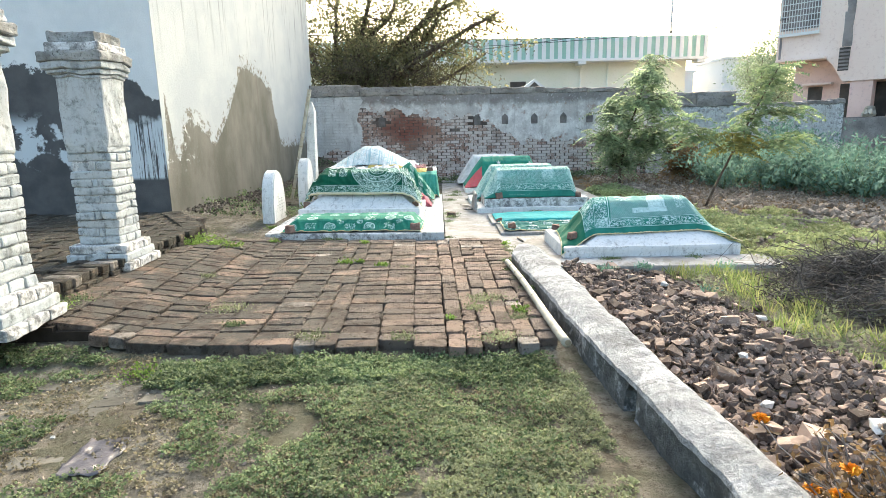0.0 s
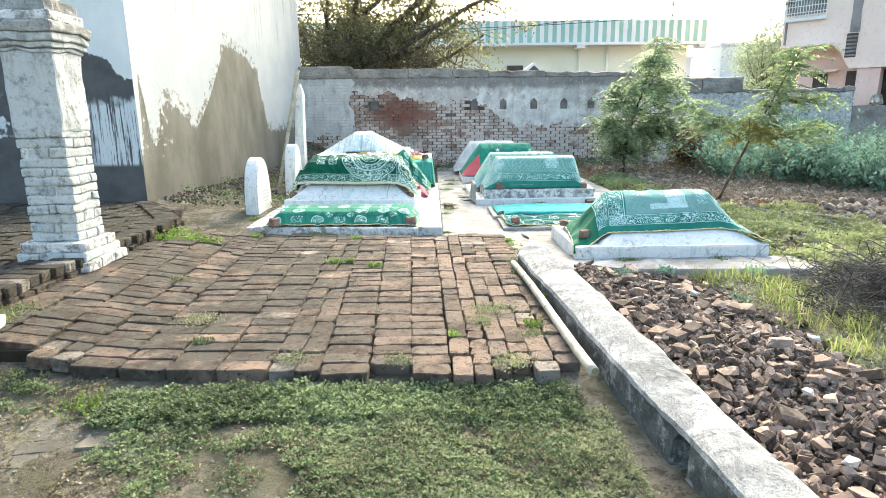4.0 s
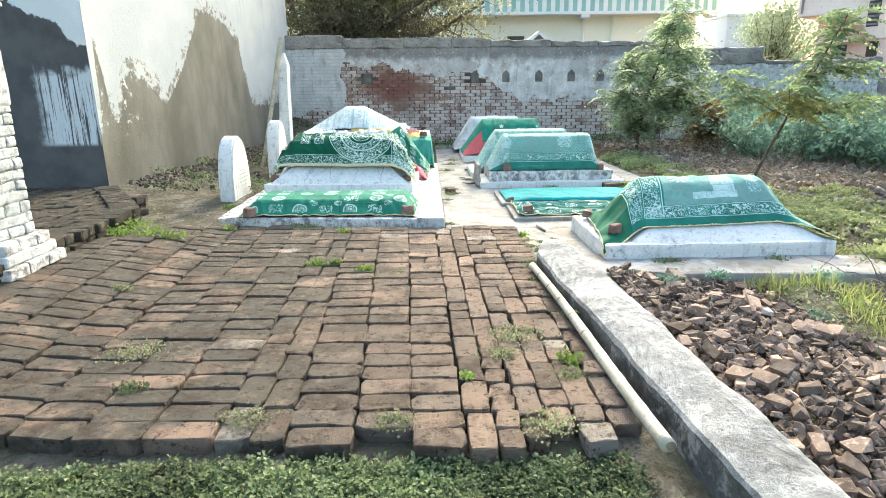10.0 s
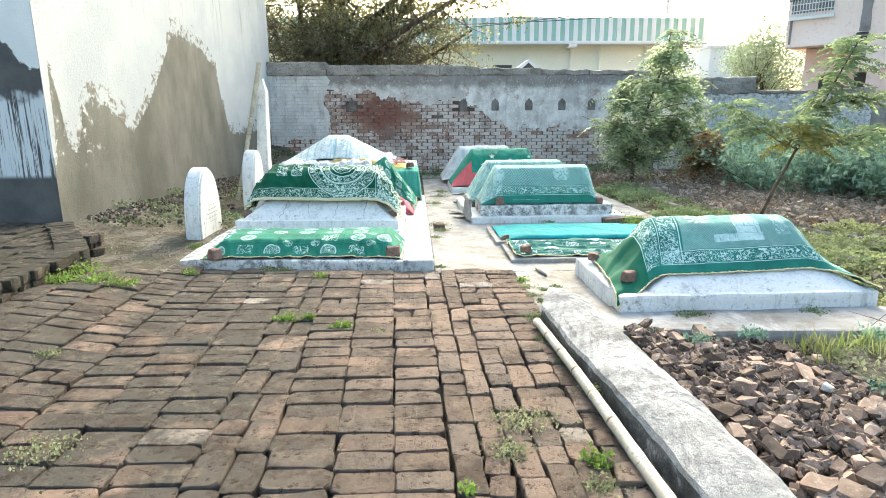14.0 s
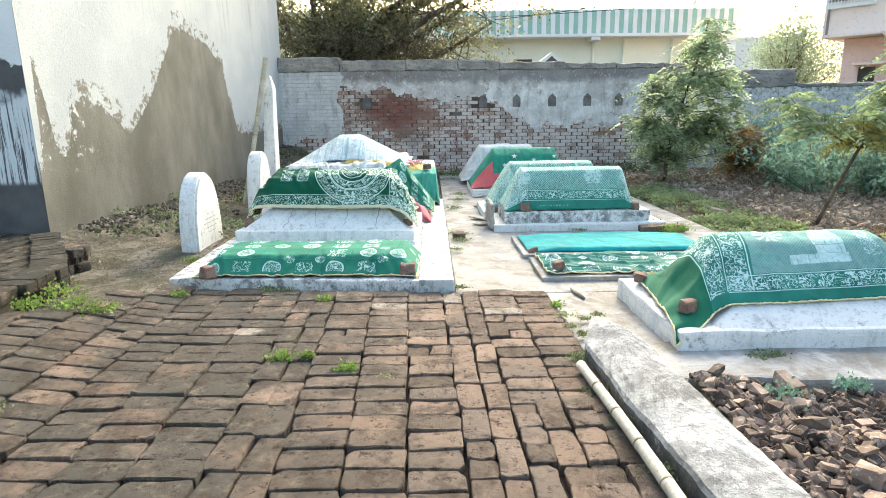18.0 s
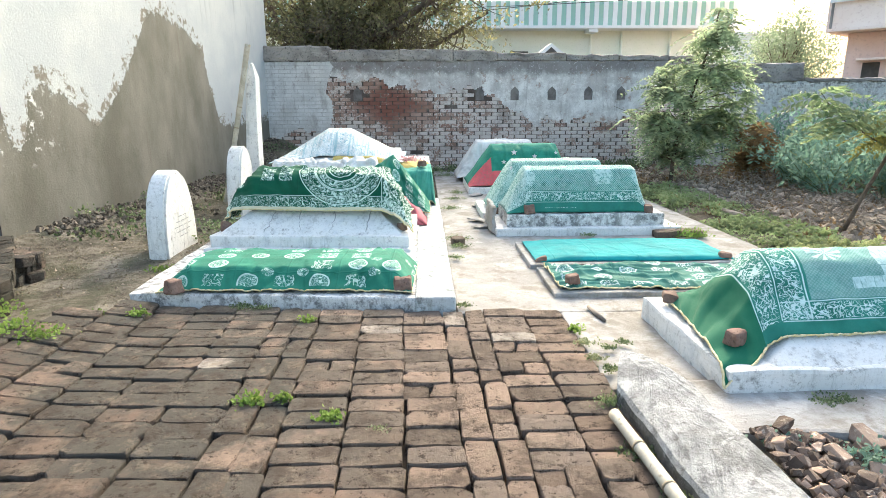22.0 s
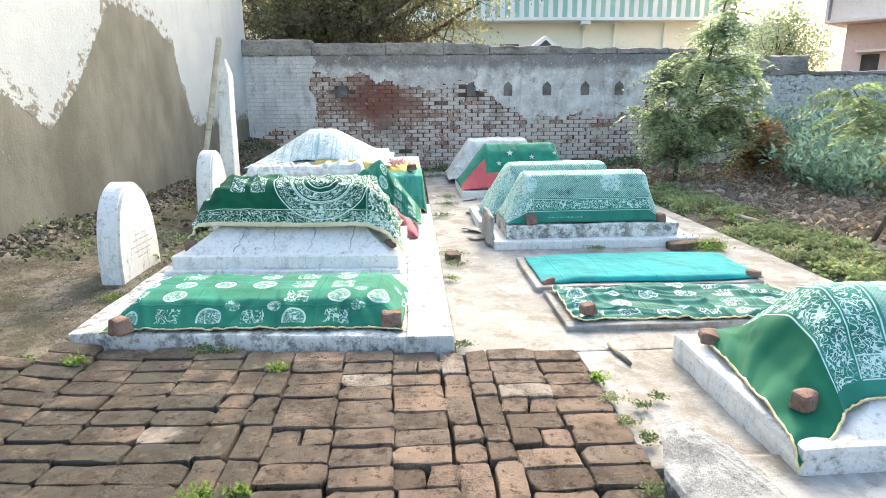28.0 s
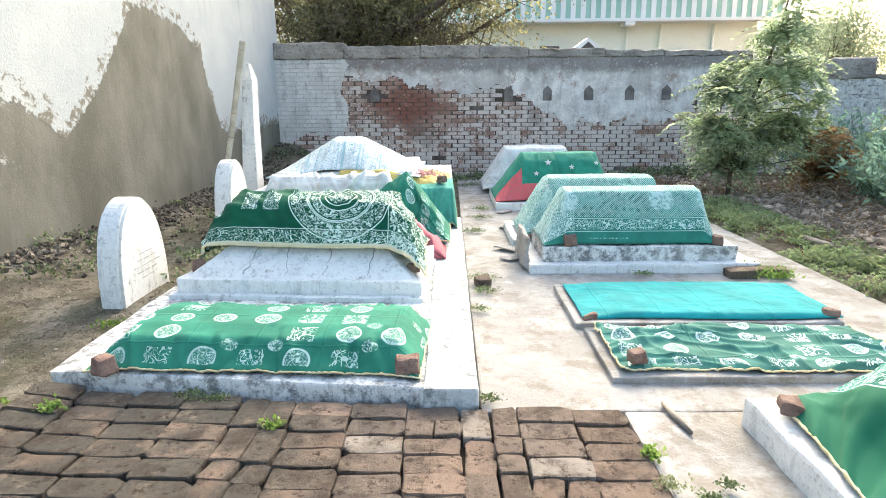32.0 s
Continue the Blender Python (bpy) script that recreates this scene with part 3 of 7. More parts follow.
M = {
    "soil": soil_material(),
    "concrete": concrete_material(),
    "whitewash": whitewash_material("worn_whitewash", 0.42),
    "whitewash_dirty": whitewash_material("grimy_whitewash", 1.15, (0.1, 0.1, 0.1)),
    "whitewash_blue": whitewash_material("bluish_whitewash", 0.8, (0.13, 0.14, 0.135), (0.52, 0.555, 0.56), (0.36, 0.395, 0.405)),
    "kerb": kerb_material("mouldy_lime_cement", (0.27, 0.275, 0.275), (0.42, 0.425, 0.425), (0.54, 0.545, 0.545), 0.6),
    # flaky, mouldy cement, darkened further: the side's shade is put into the colour
    "kerb_face": kerb_material("shaded_cement_with_flakes", (0.085, 0.088, 0.085), (0.17, 0.173, 0.168), (0.4, 0.405, 0.405), 0.7),
    "left_wall": left_wall_material(),
    "near_face": near_face_material(),
    "back_plaster": back_plaster_material(),
    "old_white": painted_brick_material(),
    "coping": surf("dark_coping_cement", (0.22, 0.2, 0.185), (0.37, 0.34, 0.31), (0.09, 0.085, 0.08), 2.5, 30),
    "mortar": surf("old_lime_mortar", (0.09, 0.07, 0.06), (0.22, 0.185, 0.165), (0.06, 0.046, 0.04), 3, 40),
    "wall_brick": wall_brick_material(),
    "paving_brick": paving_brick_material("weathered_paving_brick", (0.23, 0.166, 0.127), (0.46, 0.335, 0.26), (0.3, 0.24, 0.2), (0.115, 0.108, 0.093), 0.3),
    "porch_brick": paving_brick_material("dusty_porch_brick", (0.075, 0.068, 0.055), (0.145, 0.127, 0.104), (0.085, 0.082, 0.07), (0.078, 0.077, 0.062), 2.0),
    "joint": surf("dark_joint_soil", (0.025, 0.019, 0.014), (0.05, 0.038, 0.028), None, 5, 60),
    "rubble": surf("broken_brick", (0.14, 0.1, 0.078), (0.31, 0.228, 0.176), (0.4, 0.335, 0.275), 6, 38, vary=0.65),
    "rubble_rest": surf("broken_brick_rest", (0.1, 0.072, 0.056), (0.235, 0.172, 0.132), (0.34, 0.285, 0.235), 6, 38, vary=0.6, per="island"),
    "brick_bat": surf("red_brick_bat", (0.16, 0.095, 0.075), (0.25, 0.17, 0.135), (0.1, 0.07, 0.055), 9, 60, vary=0.2),
    "bamboo": surf("dry_bamboo", (0.42, 0.38, 0.3), (0.58, 0.535, 0.44), (0.33, 0.28, 0.2), 7, 50, 0.6, 0.2, 0.004),
    "bamboo_node": surf("dark_bamboo_node", (0.2, 0.16, 0.11), (0.33, 0.27, 0.19), None, 9, 60),
    "bark": surf("grey_brown_bark", (0.075, 0.058, 0.045), (0.16, 0.125, 0.095), (0.05, 0.04, 0.03), 9, 60, strength=0.8),
    "twig": surf("dry_twig", (0.13, 0.11, 0.092), (0.33, 0.285, 0.24), None, 4, 60, vary=0.4, per="island"),
    "twig_dark": surf("weathered_dark_twig", (0.055, 0.048, 0.042), (0.19, 0.17, 0.15), None, 4, 60, vary=0.5, per="island"),
    "pebble": surf("pale_pebble", (0.5, 0.5, 0.48), (0.62, 0.61, 0.58), (0.4, 0.39, 0.36), 8, 60),
    "plastic": surf("grey_plastic_scrap", (0.075, 0.07, 0.08), (0.13, 0.118, 0.125), (0.1, 0.095, 0.1), 9, 40, 0.4, spec=0.45),
    "old_paving": surf("earthy_old_paving", (0.1, 0.093, 0.075), (0.175, 0.163, 0.135), (0.08, 0.072, 0.056), 4, 40, vary=0.15),
    # dark tone that paints the shade inside the niches
    "niche": surf("niche_shade", (0.13, 0.115, 0.11), (0.22, 0.2, 0.19), None, 6, 40),
    "foot_soil": surf("dark_wall_foot_earth", (0.075, 0.062, 0.048), (0.16, 0.135, 0.105), (0.27, 0.235, 0.19), 5, 40, vary=0.4, per="island"),
    "clod": surf("ploughed_clod", (0.19, 0.15, 0.115), (0.35, 0.285, 0.225), (0.44, 0.375, 0.305), 5, 40, vary=0.35, per="island"),
    "leaf_autumn": leaf_material("autumn_shrub_leaf", (0.1, 0.092, 0.06), (0.17, 0.145, 0.1)),
    "wall_brick_white": whitewash_material("whitewashed_wall_brick", 0.9, (0.25, 0.22, 0.2), (0.64, 0.64, 0.62), (0.47, 0.47, 0.46)),
    # big tree and neem greens are lightened, with haze put into the leaf colour
    "leaf_tree": leaf_material("hazed_tree_leaf", (0.15, 0.16, 0.085), (0.3, 0.28, 0.15), thin=0.65),
    "leaf_neem": leaf_material("hazed_neem_leaf", (0.24, 0.32, 0.2), (0.4, 0.47, 0.3), thin=0.75),
    "leaf_sapling": leaf_material("sapling_leaf", (0.16, 0.24, 0.12), (0.32, 0.38, 0.21), thin=0.5),
    # paler green that carries the distance haze
    "leaf_far": leaf_material("hazed_far_leaf", (0.24, 0.31, 0.2), (0.34, 0.4, 0.27)),
    "leaf_yellow": leaf_material("yellowing_leaf", (0.27, 0.24, 0.07), (0.2, 0.22, 0.08)),
    "leaf_path": leaf_material("pale_path_weed_leaf", (0.2, 0.27, 0.12), (0.33, 0.38, 0.2)),
    "leaf_yellowgreen": leaf_material("yellow_green_weed_leaf", (0.26, 0.3, 0.13), (0.46, 0.48, 0.25)),
    "leaf_bush": leaf_material("bush_leaf", (0.13, 0.24, 0.18), (0.24, 0.36, 0.28)),
    "leaf_creep": leaf_material("creeper_leaf", (0.075, 0.12, 0.05), (0.3, 0.35, 0.19)),
    "leaf_dull": leaf_material("dry_creeper_leaf", (0.2, 0.235, 0.12), (0.36, 0.37, 0.23)),
    "leaf_bright": leaf_material("bright_weed_leaf", (0.15, 0.25, 0.05), (0.26, 0.35, 0.1)),
    "leaf_grass": leaf_material("long_grass_blade", (0.14, 0.22, 0.06), (0.42, 0.42, 0.17)),
    "leaf_dry": leaf_material("dry_brown_leaf", (0.16, 0.10, 0.05), (0.27, 0.18, 0.09)),
    "leaf_dry2": leaf_material("withered_leaf", (0.15, 0.13, 0.08), (0.34, 0.3, 0.2)),
    "petal": surf("orange_petal", (0.75, 0.26, 0.015), (0.85, 0.38, 0.03), None, 30, 90, 0.6),
    "mould": surf("mouldy_lime_capital", (0.2, 0.2, 0.19), (0.4, 0.41, 0.4), (0.1, 0.1, 0.095), 7, 45),
    "gold": surf("gold_fringe", (0.62, 0.52, 0.27), (0.75, 0.68, 0.45), (0.42, 0.34, 0.15), 30, 160, 0.7),
    "c_net": cloth_material("green_net_cloth", (0.045, 0.245, 0.19), (0.55, 0.72, 0.68), "net"),
    "c_veil": cloth_material("green_veil_cloth", (0.035, 0.225, 0.17), (0.55, 0.72, 0.7), "veil"),
    "c_medal": cloth_material("green_medallion_cloth", (0.035, 0.225, 0.15), (0.5, 0.68, 0.61), "medallion"),
    "c_thin": cloth_material("thin_dark_green_cloth", (0.06, 0.205, 0.165), (0.62, 0.74, 0.72), "medallion"),
    "c_arch": cloth_material("dark_green_arch_cloth", (0.009, 0.1, 0.055), (0.62, 0.78, 0.7), "arch"),
    "c_lace": cloth_material("white_lace_cloth", (0.7, 0.75, 0.76), (0.17, 0.36, 0.42), "lace"),
    "c_edge": cloth_material("green_red_edged_cloth", (0.035, 0.25, 0.175), (0.6, 0.11, 0.13), "edge"),
    "c_teal": cloth_material("turquoise_cloth", (0.015, 0.31, 0.325), (0.1, 0.5, 0.5), "plain"),
    "c_mint": cloth_material("mint_green_cloth", (0.09, 0.36, 0.28), (0.2, 0.5, 0.4), "plain"),
    "petal_pink": leaf_material("withered_pink_petal", (0.5, 0.22, 0.28), (0.55, 0.42, 0.4)),
    "c_white": cloth_material("plain_white_cloth", (0.72, 0.73, 0.72), (0.5, 0.5, 0.5), "plain"),
    "c_yellow": cloth_material("yellow_cloth", (0.64, 0.5, 0.16), (0.5, 0.5, 0.3), "plain"),
    "c_red": cloth_material("red_pink_cloth", (0.62, 0.17, 0.2), (0.75, 0.5, 0.5), "plain"),
    "ink": surf("faded_ink", (0.3, 0.32, 0.32), (0.42, 0.43, 0.43)),
    "cream": surf("cream_house_paint", (0.83, 0.86, 0.72), (0.88, 0.89, 0.78), (0.76, 0.78, 0.66), 1, 12),
    # stripe green is paled: haze is mixed into the sheet's colour
    "stripe_green": surf("hazed_green_sheet", (0.32, 0.54, 0.45), (0.38, 0.59, 0.5), None, 1, 9, 0.5),
    "stripe_white": surf("white_roof_sheet", (0.8, 0.83, 0.81), (0.86, 0.88, 0.86), None, 1, 9, 0.5),
    # house pinks lightened; the haze in front of them is put into the colour
    "pink": surf("hazed_pink_paint", (0.78, 0.58, 0.51), (0.84, 0.65, 0.58), (0.68, 0.51, 0.46), 0.9, 9),
    "pink_pale": surf("pale_pink_paint", (0.9, 0.74, 0.65), (0.93, 0.79, 0.7), (0.8, 0.64, 0.56), 0.9, 9),
    "dark": surf("dark_opening", (0.07, 0.065, 0.06), (0.11, 0.1, 0.09)),
    # grey of the damp marks, also of the shade painted behind the balcony rail
    "damp": surf("damp_streak", (0.2, 0.19, 0.185), (0.33, 0.31, 0.3), None, 2, 12),
    "metal": surf("galvanised_metal", (0.45, 0.46, 0.46), (0.55, 0.56, 0.56), None, 5, 60, 0.5, metal=0.6),
    "wire": surf("black_cable", (0.06, 0.06, 0.06), (0.09, 0.09, 0.09)),
    "sack": surf("cream_shape_cloth", (0.62, 0.58, 0.47), (0.7, 0.66, 0.56), (0.5, 0.45, 0.36), 4, 40),
    "far": surf("pale_far_house", (0.78, 0.78, 0.76), (0.84, 0.83, 0.81), None, 0.4, 3),
}

# ---- building blocks ----
rng = np.random.default_rng(7)


def base_of(o):
    v = Vector((0, 0, 0))
    while o is not None:
        v += o.location
        o = o.parent
    return v


def part(name, verts, faces, material, parent=None, label="", smooth=False, uvs=None):
    """One mesh from points in world metres, under a thing or a part."""
    me = bpy.data.meshes.new(name)
    pts = np.asarray(verts, float).reshape(-1, 3)
    if parent is not None:
        pts = pts - np.array(base_of(parent))
    me.from_pydata(pts.tolist(), [], faces)
    if uvs is not None:
        layer = me.uv_layers.new(name="UVMap")
        idx = np.empty(len(me.loops), int)
        me.loops.foreach_get("vertex_index", idx)
        layer.data.foreach_set("uv", np.asarray(uvs, float)[idx].ravel())
    if smooth:
        me.polygons.foreach_set("use_smooth", [True] * len(me.polygons))
    me.materials.append(M[material])
    me.update()
    o = new(name, me)
    o.parent = parent
    if label:
        o["label"] = label
    return o


def thing(name, at, label, category, group="", kind=""):
    o = new(name)
    o.empty_display_size = 0.1
    o.location = at
    return tagged(o, label, category, group, kind)


def solid(x0, x1, y0, y1, z0, z1, b=0.01, top=0.0, jit=0.0, seg=1):
    """A chamfered block; top: how far its upper face is drawn in."""
    v, f = [], []
    xs, ys = np.linspace(x0, x1, seg + 1), np.linspace(y0, y1, seg + 1)
    bm = bmesh.new()
    bmesh.ops.create_cube(bm, size=1)
    for p in bm.verts:
        t = top if p.co.z > 0 else 0
        p.co = Vector(((x0 + t if p.co.x < 0 else x1 - t), (y0 + t if p.co.y < 0 else y1 - t), (z0 if p.co.z < 0 else z1)))
    if seg > 1:
        bmesh.ops.subdivide_edges(bm, edges=bm.edges[:], cuts=seg, use_grid_fill=True)
    if b:
        edges = [e for e in bm.edges if e.calc_face_angle(0) > 0.6]
        bmesh.ops.bevel(bm, geom=edges, offset=b, segments=2, profile=0.6, affect="EDGES")
    if jit:
        for p in bm.verts:
            p.co += noise.noise_vector(p.co * 6.0) * jit + noise.noise_vector(p.co * 23.0) * jit * 0.4
    bm.verts.index_update()
    v = [p.co[:] for p in bm.verts]
    f = [[q.index for q in p.verts] for p in bm.faces]
    bm.free()
    return v, f


def joined(pieces):
    v, f, n = [], [], 0
    for pv, pf in pieces:
        v.append(np.asarray(pv, float))
        f += [[i + n for i in q] for q in pf]
        n += len(pv)
    return np.concatenate(v), f


def tube(points, radii, sides=7, caps=True):
    pts = np.asarray(points, float)
    r = np.broadcast_to(np.asarray(radii, float), (len(pts),))
    v, f = [], []
    for i, p in enumerate(pts):
        d = Vector(pts[min(i + 1, len(pts) - 1)] - pts[max(i - 1, 0)]).normalized()
        a = d.cross(Vector((0.13, 0.21, 1)) if abs(d.z) < 0.9 else Vector((1, 0.1, 0))).normalized()
        c = d.cross(a)
        for k in range(sides):
            t = 2 * math.pi * k / sides
            v.append(Vector(p) + (a * math.cos(t) + c * math.sin(t)) * r[i])
    for i in range(len(pts) - 1):
        for k in range(sides):
            a, b = i * sides + k, i * sides + (k + 1) % sides
            f.append((a, b, b + sides, a + sides))
    if caps:
        f.append(list(range(sides))[::-1])
        f.append(list(range(len(v) - sides, len(v))))
    return [p[:] for p in v], f


def ground_z(x, y):
    """Height of the earth: a little below the brick floor, heaped against the tall wall."""
    x, y = np.asarray(x, float), np.asarray(y, float)
    z = np.full(np.broadcast(x, y).shape, -0.03)
    front = 1 / (1 + np.exp((y + 3.55) * 14))
    z = z - 0.07 * front
    wall_x = -4.0 + (y - 1.6) * 0.0753
    heap = np.exp(-np.clip(x - wall_x, 0, 9) / 0.85) * (1 / (1 + np.exp(-(y - 1.2) * 4)))
    z = z + 0.2 * heap + 0.5 * np.exp(-((x + 3.2) ** 2 / 0.5 + (y - 9.0) ** 2 / 1.4)) + 0.045 * np.exp(-((x + 2.5) ** 2 + (y - 1.6) ** 2) / 0.3)
    field = 1 / (1 + np.exp(-(x - 3.25) * 7))
    z = z + 0.03 * field
    z = z + 0.02 * np.sin(x * 2.3 + 0.7) * np.sin(y * 1.9) + 0.008 * np.sin(x * 7.1 + y * 3.3) * np.sin(y * 8.3 - x * 2.0)
    z = z + field * (0.02 * np.sin(x * 11 + y * 4) * np.sin(y * 9.0 - x * 5) + 0.012 * np.sin(x * 23 + 1.3) * np.sin(y * 21))
    flat = ((x > -2.3) & (x < 3.1) & (y > -3.6) & (y < 8.9)) | ((x > 1.0) & (x < 3.2) & (y > -2.2) & (y < 0))
    z = np.where(flat, np.minimum(z, -0.07), z)
    return z


def grid_faces(nx, ny):
    i = np.arange((nx - 1) * (ny - 1))
    a = (i // (ny - 1)) * ny + i % (ny - 1)
    return np.stack([a, a + ny, a + ny + 1, a + 1], 1).tolist()


# ---- setting ----
far = 9.0 * 1.55 ** np.arange(1, 9)
gx = np.concatenate([-far[::-1], np.arange(-8, 12.01, 0.075), 4 + far])
gy = np.concatenate([-8 - far[::-1], np.arange(-9, 10.01, 0.075), 2 + far])
X, Y = np.meshgrid(gx, gy, indexing="ij")
near_mask = (np.abs(X - 2) < 10.5) & (np.abs(Y) < 10.5)
Z = np.where(near_mask, ground_z(X, Y), -0.03)
ground = part("ground", np.stack([X, Y, Z], -1), grid_faces(len(gx), len(gy)), "soil", smooth=True)
tagged(ground, "bare trodden earth with patches of low weeds", "ground", kind="structure")

# tall whitewashed building beside the graves
WALL_A, WALL_B = Vector((-4.0, 1.6, 0)), Vector((-3.42, 9.3, 0))


def prism_wall(foot, z0, z1):
    n = len(foot)
    v = [(x, y, z0) for x, y in foot] + [(x, y, z1) for x, y in foot]
    f = [list(range(n))[::-1], list(range(n, 2 * n))] + [(i, (i + 1) % n, n + (i + 1) % n, n + i) for i in range(n)]
    return v, f


d = (WALL_B - WALL_A).normalized()
wl = part("wall_west", *prism_wall([(WALL_A.x, WALL_A.y), (WALL_B.x, WALL_B.y), (WALL_B.x - 0.4, WALL_B.y), (WALL_A.x - 0.4, WALL_A.y + 0.4)], -0.3, 7.5), "left_wall")
tagged(wl, "tall whitewashed wall, limewash flaked off grey render", "wall", kind="structure")
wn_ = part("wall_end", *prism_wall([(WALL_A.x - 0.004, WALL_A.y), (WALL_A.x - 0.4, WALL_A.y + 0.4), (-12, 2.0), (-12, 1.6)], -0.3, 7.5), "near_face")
tagged(wn_, "weathered end wall with bare grey render and white runs", "wall", kind="structure")

# brick boundary wall behind the graves
BY = 9.1


def back_top(x):
    return 2.5 - 0.024 * (x + 3.4)


back = part("wall_north", *prism_wall([(-3.45, BY), (5.6, BY), (5.6, BY + 0.35), (-3.45, BY + 0.35)], -0.2, 2.22), "mortar")
tagged(back, "old brick boundary wall with flaking stained plaster", "wall", kind="structure")
back2 = part("wall_north_low", *prism_wall([(5.6, BY + 0.02), (10.9, BY + 0.02), (10.9, BY + 0.3), (5.6, BY + 0.3)], -0.2, 1.78), "whitewash_dirty")
tagged(back2, "lower stretch of whitewashed brick boundary wall", "wall", kind="structure")
back3 = part("wall_north_end", *prism_wall([(10.9, BY), (26, BY), (26, BY + 0.3), (10.9, BY + 0.3)], -0.2, 1.38), "coping")
tagged(back3, "low dark mouldy boundary wall", "wall", kind="structure")
wall_east = part("wall_east", *prism_wall([(16, -9), (16.3, -9), (16.3, 9.1), (16, 9.1)], -0.2, 1.4), "coping")
tagged(wall_east, "dark boundary wall of the field", "wall", kind="structure")

# coping in uneven lengths
cop_x = -3.44
while cop_x < 5.5:
    ln = rng.uniform(0.9, 1.6)
    x1 = min(cop_x + ln, 5.58)
    zt = back_top((cop_x + x1) / 2) + rng.uniform(-0.03, 0.02)
    v, f = solid(cop_x, x1 - 0.006, BY - 0.05, BY + 0.4, 2.2, zt, 0.03, jit=0.035, seg=9)
    part("coping", v, f, "coping", back)
    cop_x = x1
cop_x = 5.6
while cop_x < 10.8:
    x1 = min(cop_x + rng.uniform(0.7, 1.3), 10.9)
    hi = 2.12 if cop_x < 7.6 else 1.86
    v, f = solid(cop_x, x1 - 0.01, BY - 0.02, BY + 0.34, 1.76, hi + rng.uniform(-0.03, 0.03), 0.03, jit=0.035, seg=8)
    part("coping", v, f, "coping", back2)
    cop_x = x1

NICHES = (1.01, 1.75, 2.54, 3.32, 4.02, -1.55)


def coat_edge(z):
    """Where the old white coat ends, course by course."""
    return -2.08 + 0.3 * noise.noise(Vector((z * 1.5, 5.0, 0))) + 0.1 * noise.noise(Vector((z * 6, 1.0, 0))) - 0.25 * max(0, 1.0 - z)


def plaster_here(x, z):
    """Where the coat still clings to the boundary wall."""
    w = 0.16 * noise.noise(Vector((x * 2.1, z * 2.1, 3.0))) + 0.09 * noise.noise(Vector((x * 6.3, z * 6.3, 1.0))) + 0.04 * noise.noise(Vector((x * 15, z * 15, 5.0)))
    if x < coat_edge(z):
        return z > 0.72 + w
    low = 1.82 if x < 0.75 else 1.82 - 0.45 * min((x - 0.75) / 0.8, 1) - 0.4 * max(0, min((x - 1.5) / 0.7, 1)) + 0.3 * max(0, min((x - 4.0) / 0.8, 1))
    if -1.0 < x < 0.75:
        low -= 0.12
    for nx in NICHES:
        if abs(x - nx) < 0.05 and 1.45 < z < 1.6:
            return False
    return z > low + w * 1.6


def coat(name, x0, x1, z0, z1, y, thick, cell, test, material, parent, label):
    """A thin coat with a ragged outline, built of small cells."""
    nx, nz = int((x1 - x0) / cell), int((z1 - z0) / cell)
    keep = np.zeros((nx + 2, nz + 2), bool)
    for i in range(nx):
        for k in range(nz):
            keep[i + 1, k + 1] = test(x0 + (i + 0.5) * cell, z0 + (k + 0.5) * cell)
    idx, v, f = {}, [], []

    def vert(i, k, s):
        key = (i, k, s)
        if key not in idx:
            x, z = x0 + i * cell, z0 + k * cell
            j = noise.noise_vector(Vector((x * 31, z * 31, 0))) * cell * 0.45
            dy = 0.012 * noise.noise(Vector((x * 1.7, z * 1.7, 2)))
            idx[key] = len(v)
            v.append((x + j.x, y - (thick + dy if s else -0.01), z + j.y))
        return idx[key]

    for i in range(nx):
        for k in range(nz):
            if not keep[i + 1, k + 1]:
                continue
            f.append((vert(i, k, 1), vert(i + 1, k, 1), vert(i + 1, k + 1, 1), vert(i, k + 1, 1)))
            for di, dk, a, b in ((-1, 0, (0, 1), (0, 0)), (1, 0, (1, 0), (1, 1)), (0, -1, (0, 0), (1, 0)), (0, 1, (1, 1), (0, 1))):
                if not keep[i + 1 + di, k + 1 + dk]:
                    p, q = (i + a[0], k + a[1]), (i + b[0], k + b[1])
                    f.append((vert(*p, 1), vert(*p, 0), vert(*q, 0), vert(*q, 1)))
    return part(name, v, f, material, parent, label)


coat("plaster_coat", -2.5, 5.58, 0.4, 2.2, BY, 0.028, 0.03, lambda x, z: x >= coat_edge(z) and plaster_here(x, z), "back_plaster", back, "grey stained plaster with ragged lower edge")
coat("white_coat", -3.44, -1.6, 0.4, 2.2, BY, 0.026, 0.03, lambda x, z: x < coat_edge(z) and plaster_here(x, z), "old_white", back, "old whitewashed coat")
# raised arch panels; the recess's shade is in their colour, not their depth
for nx in NICHES:
    arch = [(-0.085, 1.41), (0.085, 1.41), (0.088, 1.58), (0.07, 1.62), (0.035, 1.65), (0.0, 1.69), (-0.035, 1.65), (-0.07, 1.62), (-0.088, 1.58)]
    m_ = len(arch)
    part("niche", [(nx + a, BY - 0.043, b) for a, b in arch] + [(nx + a, BY + 0.01, b) for a, b in arch], [list(range(m_)), list(range(m_, 2 * m_))[::-1]] + [(i, m_ + i, m_ + (i + 1) % m_, (i + 1) % m_) for i in range(m_)], "niche", back, "dark raised panel painted as a shaded pointed niche")
import itertools

# ---- graves ----
def slab(name, x0, x1, y0, y1, z0, z1, material, parent, label="", b=0.015, top=0.0, jit=0.008, seg=5):
    return part(name, *solid(x0, x1, y0, y1, z0, z1, b, top, jit, seg), material, parent, label)


